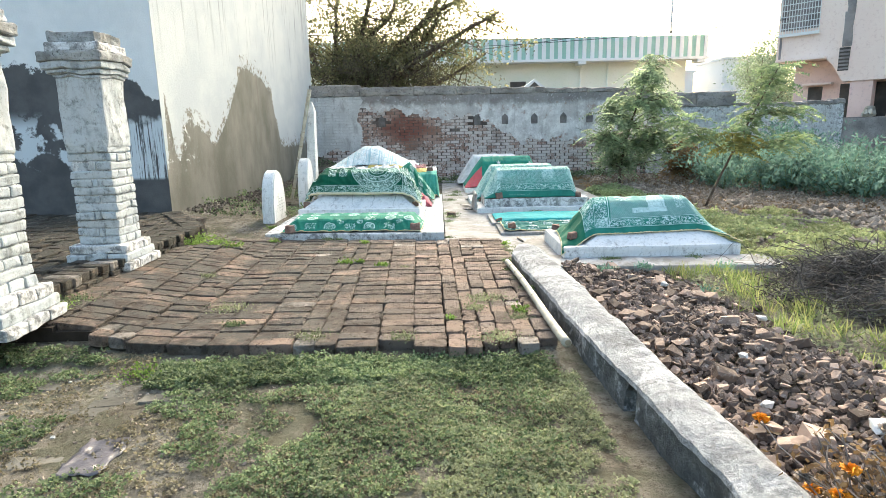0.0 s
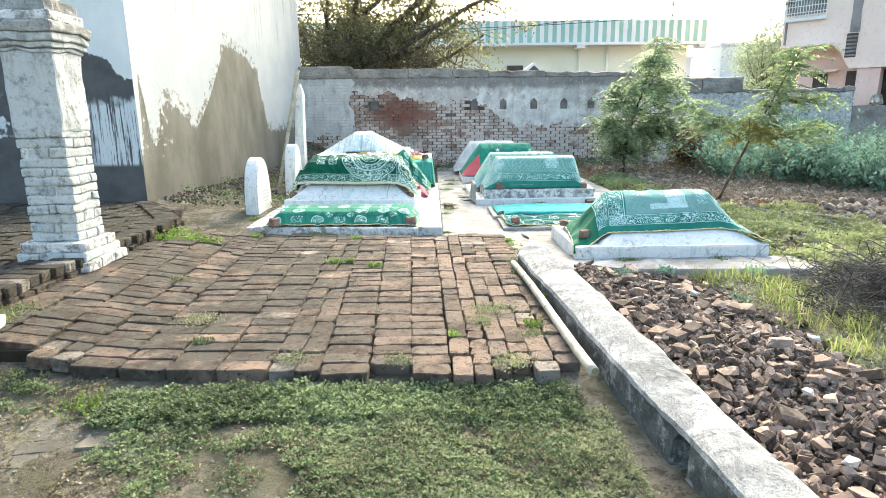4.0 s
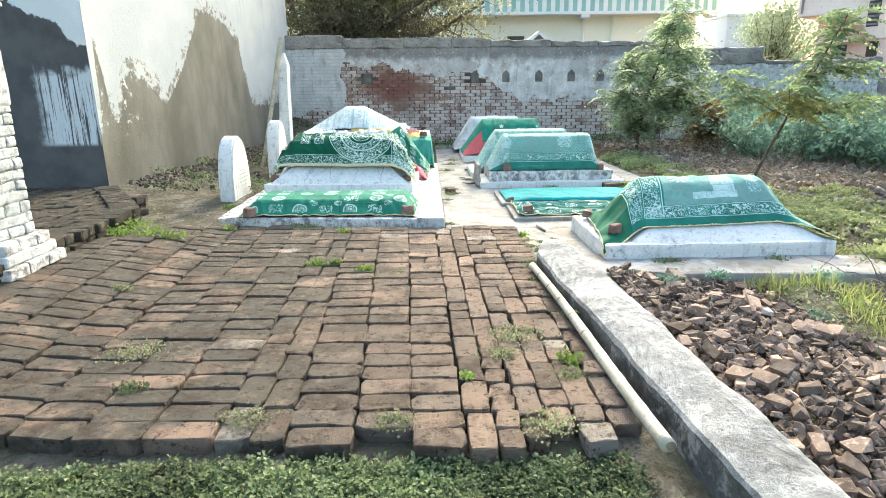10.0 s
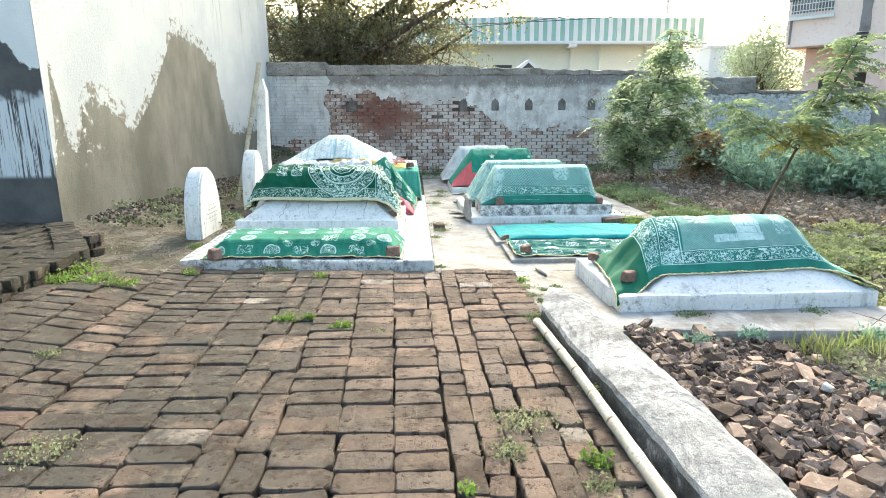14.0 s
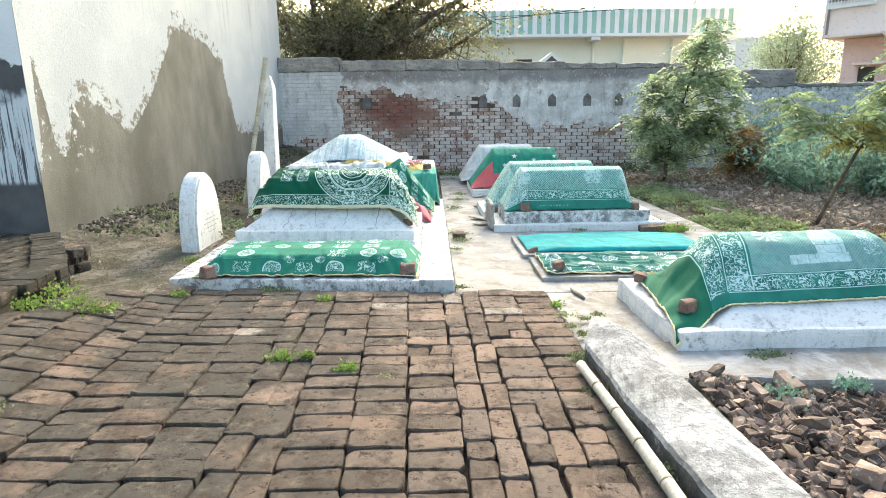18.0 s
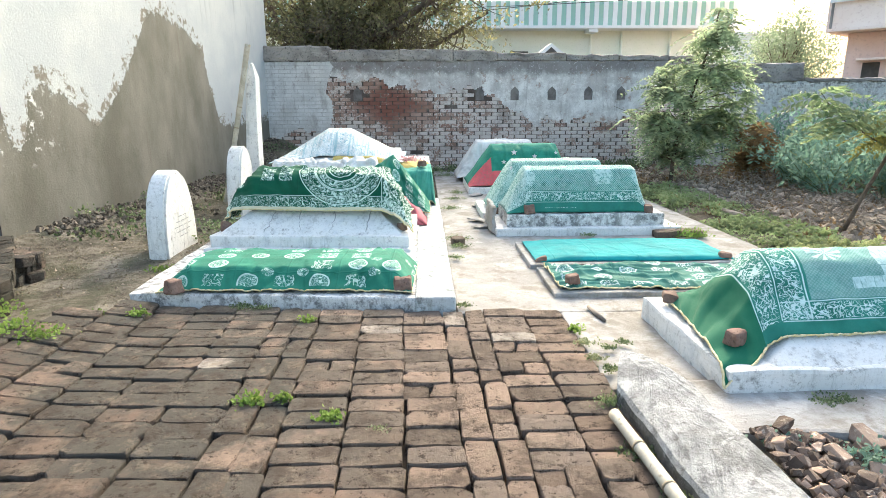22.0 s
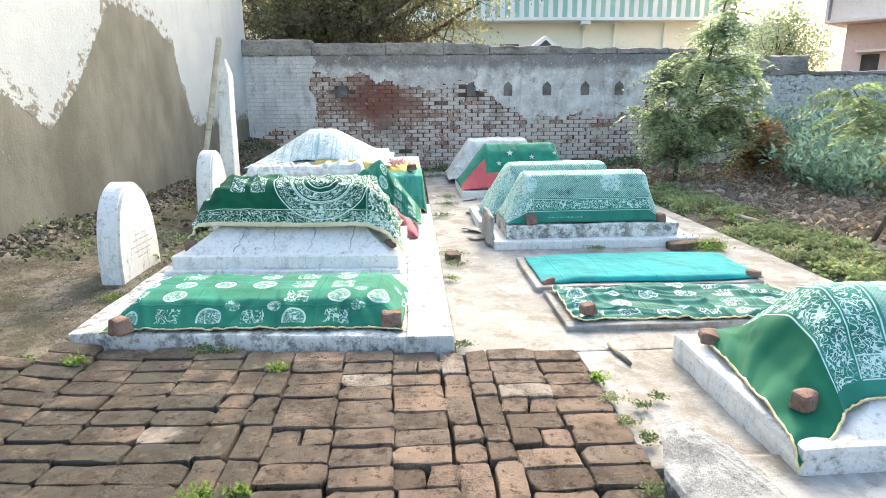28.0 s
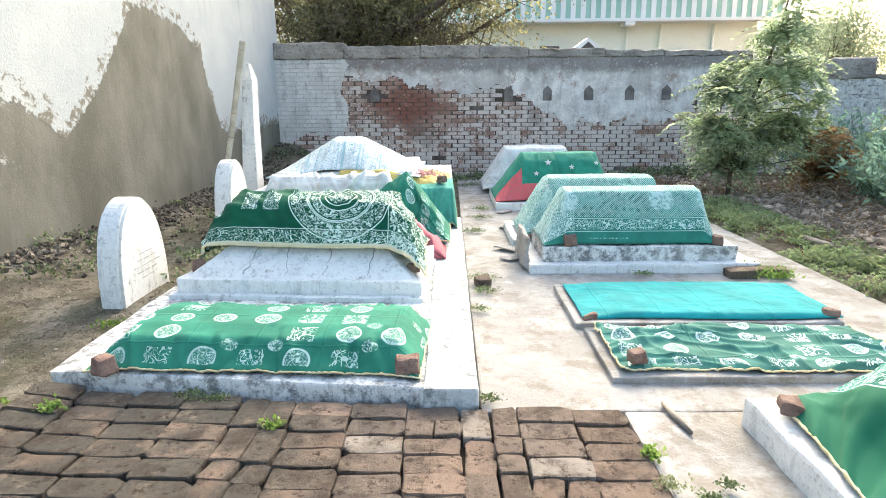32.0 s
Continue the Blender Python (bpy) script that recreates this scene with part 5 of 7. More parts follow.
def flat_grave(x0, x1, y0, y1, mat_name, label, seed, edge):
    o = thing("flat_grave", ((x0 + x1) / 2, (y0 + y1) / 2, -0.02), label, "grave", "flat graves")
    for a, b, c, d_ in ((x0, x1, y0, y0 + 0.09), (x0, x1, y1 - 0.07, y1), (x0, x0 + 0.1, y0 + 0.09, y1 - 0.07), (x1 - 0.08, x1, y0 + 0.09, y1 - 0.07)):
        slab("kerb", a, b, c, d_, -0.06, edge, "concrete", o, "worn cement kerb", 0.01)
    thin = "thin" in mat_name
    rows = []
    for k in range(7):
        t = k / 6
        x = x0 + 0.06 + (x1 - x0 - 0.03) * t
        pull_in = 0.02 * math.sin(7 * t)
        z = edge + 0.012 if k in (0, 6) else edge + (0.02 if thin else 0.038)
        rows.append([(x, y0 + 0.05 + pull_in, edge + 0.006), (x, y0 + 0.075 + pull_in, z), (x, y0 + 0.3, z + 0.004), (x, y1 - 0.3, z), (x, y1 - 0.08, z), (x, y1 - 0.04, edge + 0.004)])
    loft("cloth", rows, mat_name, o, "", 0.014 if thin else 0.005, seed=seed, streak=1.6 if thin else 0.7, fringe="gold" if thin else "")
    return o


flat_grave(0.68, 2.42, 1.02, 1.86, "c_teal", "flat grave under a bright turquoise cloth", 41.0, 0.02)
flat_grave(0.72, 2.36, 0.26, 0.98, "c_thin", "flat grave under a creased green printed cloth", 43.0, 0.015)
bat((0.87, 0.36, 0.05), (0.09, 0.08, 0.07), 15, 9)
bat((0.77, 1.02, 0.045), (0.09, 0.06, 0.04), 5, 10)
bat((2.38, 1.1, 0.035), (0.12, 0.08, 0.05), -25, 11)

gc = thing("covered_grave", (1.55, 2.75, -0.02), "cement grave under a tall green net cloth", "grave", "covered graves")
slab("base_slab", 0.55, 2.52, 2.28, 3.2, -0.1, 0.06, "whitewash", gc, "low cement base with a raised rim", jit=0.01, seg=8)
slab("broken_rim", 0.5, 0.58, 2.34, 3.0, 0.0, 0.27, "concrete", gc, "broken upright cement rim", 0.025, 0.02, 0.03, 5)
slab("plinth", 0.68, 2.36, 2.38, 3.14, 0.05, 0.19, "whitewash_dirty", gc, "stained white cement plinth", jit=0.01, seg=8)
slab("body", 0.9, 2.2, 2.5, 3.05, 0.18, 0.6, "whitewash", gc, top=0.1)
drape("cloth", 0.68, 2.22, [(2.44, 0.2), (2.47, 0.33), (2.53, 0.5), (2.62, 0.63), (2.78, 0.66), (2.94, 0.62), (3.04, 0.4), (3.1, 0.2)], 0.22, 0.13, "c_net", gc, "sea-green net cloth with white print", zb=0.2, wrinkle=0.007, pw=0.95, seed=51.0)
bat((0.92, 2.44, 0.19), (0.13, 0.1, 0.09), 8, 12)
bat((2.2, 2.43, 0.19), (0.11, 0.1, 0.09), -10, 13)

gc1 = thing("covered_grave", (1.4, 3.5, -0.02), "second cement grave close behind, green net cloth", "grave", "covered graves")
slab("base_slab", 0.5, 2.3, 3.22, 4.2, -0.1, 0.06, "whitewash", gc1, jit=0.01, seg=8)
slab("body", 0.75, 1.95, 3.25, 3.85, 0.05, 0.6, "whitewash", gc1, top=0.1)
drape("cloth", 0.58, 2.1, [(3.2, 0.12), (3.25, 0.35), (3.3, 0.55), (3.4, 0.65), (3.6, 0.67), (3.78, 0.62), (3.9, 0.3), (3.95, 0.1)], 0.3, 0.16, "c_net", gc1, "green net cloth with white print", zb=0.1, wrinkle=0.012, seed=57.0)
bat((0.7, 3.15, 0.06), (0.12, 0.09, 0.08), 0, 14)

ge = thing("covered_grave", (1.5, 5.9, -0.02), "grave under a green cloth with a red border", "grave", "covered graves")
slab("base_slab", 0.5, 2.36, 5.3, 6.7, -0.1, 0.08, "whitewash", ge, jit=0.01, seg=6)
slab("body", 0.85, 2.05, 5.6, 6.3, 0.07, 0.6, "whitewash", ge, top=0.12)
drape("cloth", 0.5, 2.18, [(5.38, 0.1), (5.45, 0.3), (5.62, 0.6), (5.8, 0.7), (6.0, 0.7), (6.3, 0.5), (6.5, 0.1)], 0.4, 0.26, "c_edge", ge, "green cloth with white stars and a red border", zb=0.09, wrinkle=0.012, seed=61.0)
for sx, t, size in ((1.06, 0.46, 0.04), (1.55, 0.73, 0.042), (1.89, 0.9, 0.034), (1.23, 0.93, 0.05)):
    a = Vector((1, 0, 0))
    b2 = Vector((0, 0.17, 0.3)).normalized()
    c = Vector((sx, 5.45 + 0.17 * t - 0.028, 0.3 + 0.3 * t + 0.012))
    ring = [c + (a * math.sin(k * math.pi / 5) + b2 * math.cos(k * math.pi / 5)) * size * (1 if k % 2 == 0 else 0.42) for k in range(10)]
    part("star", [p[:] for p in ring] + [(p + Vector((0, 0.012, -0.006)))[:] for p in ring], [list(range(10))[::-1], list(range(10, 20))] + [(k, (k + 1) % 10, 10 + (k + 1) % 10, 10 + k) for k in range(10)], "c_white", ge, "white printed star")
gf = thing("covered_grave", (1.2, 7.2, -0.02), "low grave under a plain white sheet near the brick wall", "grave", "covered graves")
slab("body", 0.7, 1.75, 6.95, 7.65, -0.05, 0.45, "whitewash", gf, top=0.1)
drape("sheet", 0.4, 1.98, [(6.8, 0.1), (6.88, 0.36), (7.05, 0.66), (7.4, 0.69), (7.7, 0.4), (7.85, 0.1)], 0.38, 0.22, "c_white", gf, "plain dusty white sheet", zb=0.05, wrinkle=0.02, seed=66.0)

# ---- kerb wall, bricks and rubble ----
kv, ks = [], 300
# the section: how far across from the west face to the east edge, and the height
kerb_sec = [(0.0, -0.22), (0.0, -0.13), (0.0, -0.09), (0.004, -0.04), (0.006, 0.0), (0.009, 0.03), (0.016, 0.058), (0.05, 0.078), (0.2, 0.094), (0.4, 0.108), (0.6, 0.116), (0.78, 0.118), (0.9, 0.108), (0.97, 0.075), (1.0, 0.0), (1.02, -0.22)]


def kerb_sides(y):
    ys = (-8.0, -4.95, -4.25, -3.35, -2.6, -1.9, -1.3, -0.9)
    west = np.interp(y, ys, (1.12, 0.92, 0.862, 0.79, 0.725, 0.688, 0.665, 0.655))
    east = np.interp(y, ys, (1.32, 1.145, 1.11, 1.085, 1.07, 1.04, 1.015, 1.0))
    return west, east


for i in range(ks):
    for a, z in kerb_sec:
        # the far end runs out to a blunt point
        y_end = -0.93 - 0.36 * max(0.0, 0.42 - a) / 0.42 - 0.5 * max(0.0, a - 0.5) / 0.5
        y = y_end + (-7.8 - y_end) * i / (ks - 1)
        west, east = kerb_sides(y)
        x = west + (east - west) * a
        q = Vector((x * 5, y * 3.1, z * 5))
        if a < 0.012 and -0.11 < z < 0.04 and abs(y + 4.36) < 0.05 - 0.25 * max(z, 0):
            x += 0.13
        kv.append((x + 0.02 * noise.noise(q) + 0.007 * noise.noise(q * 4), y, z + 0.018 * noise.noise(q + Vector((9, 0, 0))) + 0.006 * noise.noise(q * 5)))
nsec = len(kerb_sec)
kf = [[d_, c, b, a] for a, b, c, d_ in grid_faces(ks, nsec)] + [list(range(nsec)), list(range((ks - 1) * nsec, ks * nsec))[::-1]]
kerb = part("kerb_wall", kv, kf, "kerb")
# west faces take the darker cement that carries the side's shade
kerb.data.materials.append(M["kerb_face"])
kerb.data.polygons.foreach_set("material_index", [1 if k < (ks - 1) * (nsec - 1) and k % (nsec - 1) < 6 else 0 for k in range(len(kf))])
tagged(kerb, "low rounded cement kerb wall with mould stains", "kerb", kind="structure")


def chip(seed, flat=0.7):
    """An angular fragment of brick about 1 unit across."""
    r = np.random.default_rng(seed)
    bm = bmesh.new()
    for sx, sy, sz in itertools.product((-1, 1), repeat=3):
        c = np.array([sx * 0.48, sy * 0.36, sz * 0.28 * flat / 0.7]) * r.uniform(0.62, 1.12, 3)
        for k in range(2):
            bm.verts.new(c - np.array([sx, sy, sz]) * r.uniform(0, 0.2, 3) * (1, 0.8, 0.6))
    bmesh.ops.convex_hull(bm, input=bm.verts[:])
    for w in [w for w in bm.verts if not w.link_faces]:
        bm.verts.remove(w)
    bm.verts.index_update()
    v = [p.co[:] for p in bm.verts]
    f = [[q.index for q in p.verts] for p in bm.faces]
    bm.free()
    return np.array(v), f


CHIPS = [chip(s) for s in range(14)]


def rubble_spot(r):
    while True:
        x, y = r.uniform(1.1, 2.6), r.uniform(-6.8, -1.62 - 0.0)
        if x < kerb_sides(y)[1] + 0.02:
            continue
        edge = 2.14 + 0.12 * noise.noise(Vector((0.0, y * 1.3, 3.0)))
        if x < edge + r.normal(0, 0.12):
            return x, y


def rubble_z(x, y):
    return -0.03 + 0.05 * math.sin(x * 3 + y) + 0.05 * noise.noise(Vector((x * 1.6, y * 1.6, 0)))


rub = thing("brick_rubble", (2, -4, -0.05), "heap of broken brick pieces beside the kerb", "rubble", kind="structure")
chip_me = []
for v, f in CHIPS:
    me = bpy.data.meshes.new("brick_piece")
    me.from_pydata(v.tolist(), [], f)
    me.materials.append(M["rubble"])
    chip_me.append(me)
r = np.random.default_rng(11)
for i in range(300):
    x, y = rubble_spot(r)
    s = r.uniform(0.055, 0.11) * (1.0 + 0.6 * (r.random() < 0.18))
    o = new("brick_piece", chip_me[i % 14])
    o.parent = rub
    o.location = Vector((x, y, rubble_z(x, y) + 0.02 + s * 0.12)) - rub.location
    o.rotation_euler = (r.normal(0, 0.25), r.normal(0, 0.25), r.uniform(0, 6.3))
    o.scale = (s * r.uniform(0.75, 1.15), s * r.uniform(0.75, 1.2), s * r.uniform(0.6, 1.0))
acc = []
for i in range(9500):
    x, y = rubble_spot(r)
    s = r.uniform(0.025, 0.075) if i % 3 else r.uniform(0.012, 0.028)
    v, f = CHIPS[r.integers(14)]
    m = np.array(Euler((r.uniform(-1, 1), r.uniform(-1, 1), r.uniform(0, 6.3))).to_matrix())
    acc.append(((v * s) @ m.T + (x, y, rubble_z(x, y) + s * 0.1), f))
part("small_pieces", *joined(acc), "rubble_rest", rub)["kind"] = "stuff"

# brick floor
bed = part("brick_floor", *prism_wall([(-3.1, -3.1), (-1.9, -3.42), (0.68, -3.44), (0.68, -0.04), (-0.1, -0.03), (-2.2, 0.18), (-2.9, -0.55), (-3.1, -0.6)], -0.14, -0.05), "joint")
tagged(bed, "dry-laid weathered red brick floor", "floor", kind="structure")
BL, BW, BH = 0.235, 0.114, 0.075
PL, PW = 0.25, 0.126
COL_X = (0.69, 0.43, 0.17, 0.045, -0.095, -0.35, -0.62, -0.895, -1.03, -1.17, -1.45, -1.725, -2.0, -2.27, -2.54, -2.81, -3.08)
COLS = [(a, b, k, None, -1.74 if a > 0.1 and k == "S" else -9) for a, b, k in zip(COL_X[1:], COL_X, "SSRRSSSRRSSSSSSS")]
COLS += [(a, a + 0.13, "Q", -1.74, -9) for a in (0.17, 0.3, 0.43, 0.56)]


def brick_mesh(seed, lx, ly, material, name="brick"):
    """A hand-made brick: worn corners, bulging sides, a slightly dished top."""
    r = np.random.default_rng(seed)
    hx, hy = lx / 2, ly / 2
    cut = lambda: r.uniform(0.005, 0.018) if r.random() > 0.3 else r.uniform(0.018, 0.04)
    ring = []
    for sx, sy in ((1, 1), (-1, 1), (-1, -1), (1, -1)):
        a, b = cut(), cut()
        p, q = (sx * (hx - a), sy * hy), (sx * hx, sy * (hy - b))
        ring += [q, p] if sx * sy > 0 else [p, q]
        if sx == 1 and sy == 1 or sx == -1 and sy == -1:
            ring.append((r.uniform(-0.3, 0.3) * hx, sy * (hy + r.normal(0, 0.003))))
    ring = np.array(ring) + r.normal(0, 0.0032, (len(ring), 2))
    n = len(ring)
    v = []
    for k, (shrink, z) in enumerate(((0.004, -BH), (0.0, -0.04), (0.0, -0.0065), (0.0055, -0.0005))):
        for x, y in ring:
            d_ = math.hypot(x, y)
            v.append((x * (1 - shrink / d_), y * (1 - shrink / d_), z + (r.normal(0, 0.0022) if k > 1 else 0)))
    v += [(-0.45 * hx, 0, 0.0005 + r.normal(0, 0.0018)), (0.45 * hx, 0, 0.0005 + r.normal(0, 0.0018))]
    f = [list(range(n))[::-1]] + [(k * n + i, k * n + (i + 1) % n, (k + 1) * n + (i + 1) % n, (k + 1) * n + i) for k in range(3) for i in range(n)]
    top, c0, c1 = 3 * n, 4 * n, 4 * n + 1
    for i in range(n):
        a, b = top + i, top + (i + 1) % n
        ca, cb = (c1 if v[a][0] > 0 else c0), (c1 if v[b][0] > 0 else c0)
        f.append((a, b, cb) if ca == cb else (a, b, cb, ca))
    me = bpy.data.meshes.new(name)
    me.from_pydata(v, [], f)
    me.materials.append(M[material])
    return me


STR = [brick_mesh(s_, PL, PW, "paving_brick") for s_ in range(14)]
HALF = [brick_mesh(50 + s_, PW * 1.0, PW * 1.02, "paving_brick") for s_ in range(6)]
r = np.random.default_rng(5)
rest = []
count = 0


def rise(x):
    """The floor climbs a hand's breadth towards the porch."""
    k = min(max((-1.8 - x) / 1.1, 0), 1)
    return 0.1 * k * k * (3 - 2 * k)


def lay(me, x, y, z, rot, tilt, wide=1.0, thick=1.0):
    global count
    slope = (rise(x - 0.03) - rise(x + 0.03)) / 0.06
    m = Matrix.Translation((x, y, z + rise(x))) @ Matrix.Rotation(math.atan(slope), 4, "Y") @ Euler((tilt[0], tilt[1], rot)).to_matrix().to_4x4() @ Matrix.Diagonal((wide, thick, 1, 1))
    if x > -1.72 and count < 330:
        o = new("brick", me)
        o.parent = bed
        o.matrix_basis = m
        count += 1
    else:
        rest.append((np.array([(m @ p.co)[:] for p in me.vertices]), [list(p.vertices) for p in me.polygons]))


def floor_back(x):
    """Where the brick floor begins: along the platform, then aslant to the porch."""
    return -0.02 + 0.1 * max(0.0, -x) if x > -2.2 else 0.2 - 1.05 * (-2.2 - x)


for x0, x1, kind, start, stop in COLS:
    xm = (x0 + x1) / 2
    slant0, slant1 = (min(max((0.4 - q) * 0.045, 0.0), 0.05) for q in (x0, x1))
    row_turn = min(max((-0.6 - xm) * 0.06, 0.0), 0.05)
    y = (floor_back(xm) if start is None else start) - r.uniform(0, 0.03)
    front = max(-3.56 + 0.28 * max(0.0, -1.8 - xm), stop)
    gap = 0.007
    while y > front + 0.06:
        long_way = kind == "R" or kind == "Q" and r.random() < 0.55
        step = (PW if kind == "S" else PL if long_way else PW * r.uniform(1.0, 1.3)) + 0.0065
        yc = y - step / 2
        west, east = x0 - slant0 * yc, x1 - slant1 * yc
        xc = (west + east) / 2 + r.normal(0, 0.0035)
        z = r.normal(0, 0.0038) + 0.009 * noise.noise(Vector((xc * 1.5, yc * 1.5, 0)))
        tl = (r.normal(0, 0.012), r.normal(0, 0.009))
        turn = r.normal(0, 0.016) - row_turn
        if kind == "S" and r.random() > 0.035:
            lay(STR[r.integers(14)], xc, yc, z, math.pi * r.integers(2) + turn, tl, (east - west - gap) / PL)
        elif kind == "S":
            for dx in (-0.068, 0.068):
                lay(HALF[r.integers(6)], xc + dx, yc, z + r.normal(0, 0.006), turn * 2, tl)
        elif long_way and r.random() > (0.4 if xm > 0 else 0.12):
            lay(STR[r.integers(14)], xc, yc, z, math.pi * (r.integers(2) + 0.5) + turn, tl, 1.0, (east - west - gap) / PW)
        elif long_way:
            for dy in (-0.066, 0.066):
                lay(HALF[r.integers(6)], xc, yc + dy, z + r.normal(0, 0.006), turn * 2, tl, (east - west - gap) / PW)
        else:
            lay(HALF[r.integers(6)], xc, yc, z + r.normal(0, 0.004), turn * 2, tl, (east - west - gap) / PW, (step - 0.007) / PW)
        y -= step + (abs(r.normal(0, 0.0022)) if r.random() > 0.12 else r.uniform(0.004, 0.012))
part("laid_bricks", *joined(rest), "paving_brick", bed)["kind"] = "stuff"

for fx0, fx1, fz in ((-3.0, -2.65, 0.07), (-2.65, -2.35, 0.035)):
    part("joint_bed", *solid(fx0, fx1, -3.3, -0.6, -0.14, fz, 0), "joint", bed)

# raised porch floor and its two pillars
porch = part("porch_floor", *prism_wall([(-7.5, -6.6), (-2.99, -6.6), (-2.99, 0.12), (-3.2, 0.45), (-3.95, 1.58), (-7.5, 1.58)], -0.2, 0.185), "joint")
tagged(porch, "raised dusty brick porch floor", "floor", kind="structure")
acc, n = [], 0
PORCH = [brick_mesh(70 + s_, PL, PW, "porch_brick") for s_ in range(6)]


def edge_brick(x, y, z, turn):
    o = new("brick", PORCH[r.integers(6)])
    o.parent = porch
    o.matrix_basis = Matrix.LocRotScale((x, y, z), Euler((r.normal(0, 0.02), r.normal(0, 0.02), turn + r.normal(0, 0.05))), None)


yy = 0.06
while yy > -4.6:
    for lay_z in (0.14, 0.222):
        edge_brick(-3.07 + r.normal(0, 0.014), yy, lay_z, 0)
    yy -= PW + 0.008
for k in range(13):
    t = k / 12
    for lay_z in (0.13, 0.215):
        edge_brick(-3.09 - 0.86 * t + r.normal(0, 0.012), 0.12 + 1.32 * t, lay_z, 0.55)
xx = -3.29
while xx > -6.2:
    yy = 0.0 + min((-3.29 - xx) * 1.55, 1.4)
    while yy > -4.6:
        me = PORCH[r.integers(6)]
        m = Matrix.LocRotScale((xx, yy, 0.205 + r.normal(0, 0.006)), Euler((r.normal(0, 0.025), r.normal(0, 0.025), math.pi / 2 + r.normal(0, 0.05))), None)
        acc.append((np.array([(m @ p.co)[:] for p in me.vertices]), [list(p.vertices) for p in me.polygons]))
        yy -= PL + 0.012
    xx -= PW + 0.01
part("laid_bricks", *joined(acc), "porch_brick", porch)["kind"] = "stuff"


def porch_pillar(cx, cy):
    o = thing("porch_pillar", (cx, cy, 0.1), "whitewashed brick pillar with moulded capital, plaster lost below", "pillar", "porch pillars")
    w = 0.19
    z = 0.1
    for k in range(3):
        e = w + 0.115 - 0.025 * k
        for i in range(3):
            a0, a1 = -e + 2 * e * i / 3, -e + 2 * e * (i + 1) / 3 - 0.008
            box = (cx + a0, cx + a1, cy - e, cy + e) if k % 2 else (cx - e, cx + e, cy + a0, cy + a1)
            slab("brick", *box, z, z + 0.078, "whitewash_dirty" if k != 1 else "whitewash_blue", o, b=0.014, jit=0.016, seg=2)
        z += 0.08
    course = 0
    while z < 1.18:
        off = BL / 2 if course % 2 else 0
        xs = [-w, -w + BL * 0.5 + off * 0.55, w * 0.45 - off * 0.3, w]
        for a0, a1 in zip(xs, xs[1:]):
            j = rng.normal(0, 0.007)
            box = (cx + a0 + 0.004, cx + a1 - 0.004, cy - w + j, cy + w + j * 0.5) if course % 2 else (cx - w + j, cx + w + j * 0.5, cy + a0 + 0.004, cy + a1 - 0.004)
            slab("brick", *box, z, z + 0.069, "whitewash_blue", o, b=0.014, jit=0.013, seg=2)
        z += 0.075
        course += 1
    slab("core", cx - w + 0.02, cx + w - 0.02, cy - w + 0.02, cy + w - 0.02, 0.12, 1.84, "whitewash_dirty", o)
    slab("plaster_shaft", cx - w - 0.006, cx + w + 0.006, cy - w - 0.006, cy + w + 0.006, z - 0.03, 1.82, "whitewash_blue", o, "smooth whitewashed plaster", b=0.02, jit=0.014, seg=8)
    for k, (e, za, zb) in enumerate(((0.015, 1.815, 1.845), (0.04, 1.845, 1.885), (0.065, 1.885, 1.95), (0.085, 1.95, 2.03), (0.04, 2.03, 2.11), (0.015, 2.11, 2.2))):
        slab("moulding", cx - w - e, cx + w + e, cy - w - e, cy + w + e, za, zb, "mould" if k in (3, 5) else "whitewash_dirty" if k > 2 else "whitewash_blue", o, b=0.02, jit=0.026, seg=5)
    return o


porch_pillar(-3.17, -1.54)
porch_pillar(-2.98, -3.36)

# bricks of the boundary walls
acc, near = [], 0
WB = [brick_mesh(90 + s_, BL - 0.004, 0.05, "wall_brick") for s_ in range(8)]
r = np.random.default_rng(8)


def wall_course(z, x0, x1, skip, parent, yface, single):
    global near
    x = x0 - (BL / 2 if int(round(z / 0.079)) % 2 else 0)
    while x < x1:
        xc = x + BL / 2
        if xc - BL / 2 > x0 - 0.02 and xc + BL / 2 < x1 + 0.02 and not skip(xc, z) and r.random() > 0.012:
            me = WB[r.integers(8)]
            half = r.random() < 0.08
            m = Matrix.LocRotScale((xc, yface + 0.004 + min(abs(r.normal(0, 0.005)), 0.011), z + 0.07), Euler((0, r.normal(0, 0.006), r.normal(0, 0.01))), Vector((0.98, 1, 0.94)))
            if single and -1.98 < xc < 1.25 and z < 1.85 and near < 310:
                o = new("brick", me)
                o.parent = parent
                o.matrix_basis = m
                near += 1
            else:
                acc.append((np.array([(m @ p.co)[:] for p in me.vertices]), [list(p.vertices) for p in me.polygons]))
        x += BL + 0.012


def hidden(x, z):
    return all(plaster_here(x + dx, z + dz + 0.035) for dx in (-0.11, 0.11) for dz in (-0.03, 0.03)) or any(abs(x - nx) < 0.19 and 1.36 < z < 1.62 for nx in NICHES)


for c in range(28):
    wall_course(-0.02 + c * 0.079, -3.42, 5.58, hidden, back, BY, True)
part("laid_bricks", *joined(acc), "wall_brick", back)["kind"] = "stuff"
acc = []
for c in range(22):
    wall_course(-0.02 + c * 0.079, 5.62, 10.88, lambda x, z: False, back2, BY + 0.02, False)
part("laid_bricks", *joined(acc), "wall_brick_white", back2)["kind"] = "stuff"

# ---- plants ----


def rand_dirs(r, n, up=0.0):
    d_ = r.normal(0, 1, (n, 3))
    d_[:, 2] += up
    return d_ / np.linalg.norm(d_, axis=1, keepdims=True)


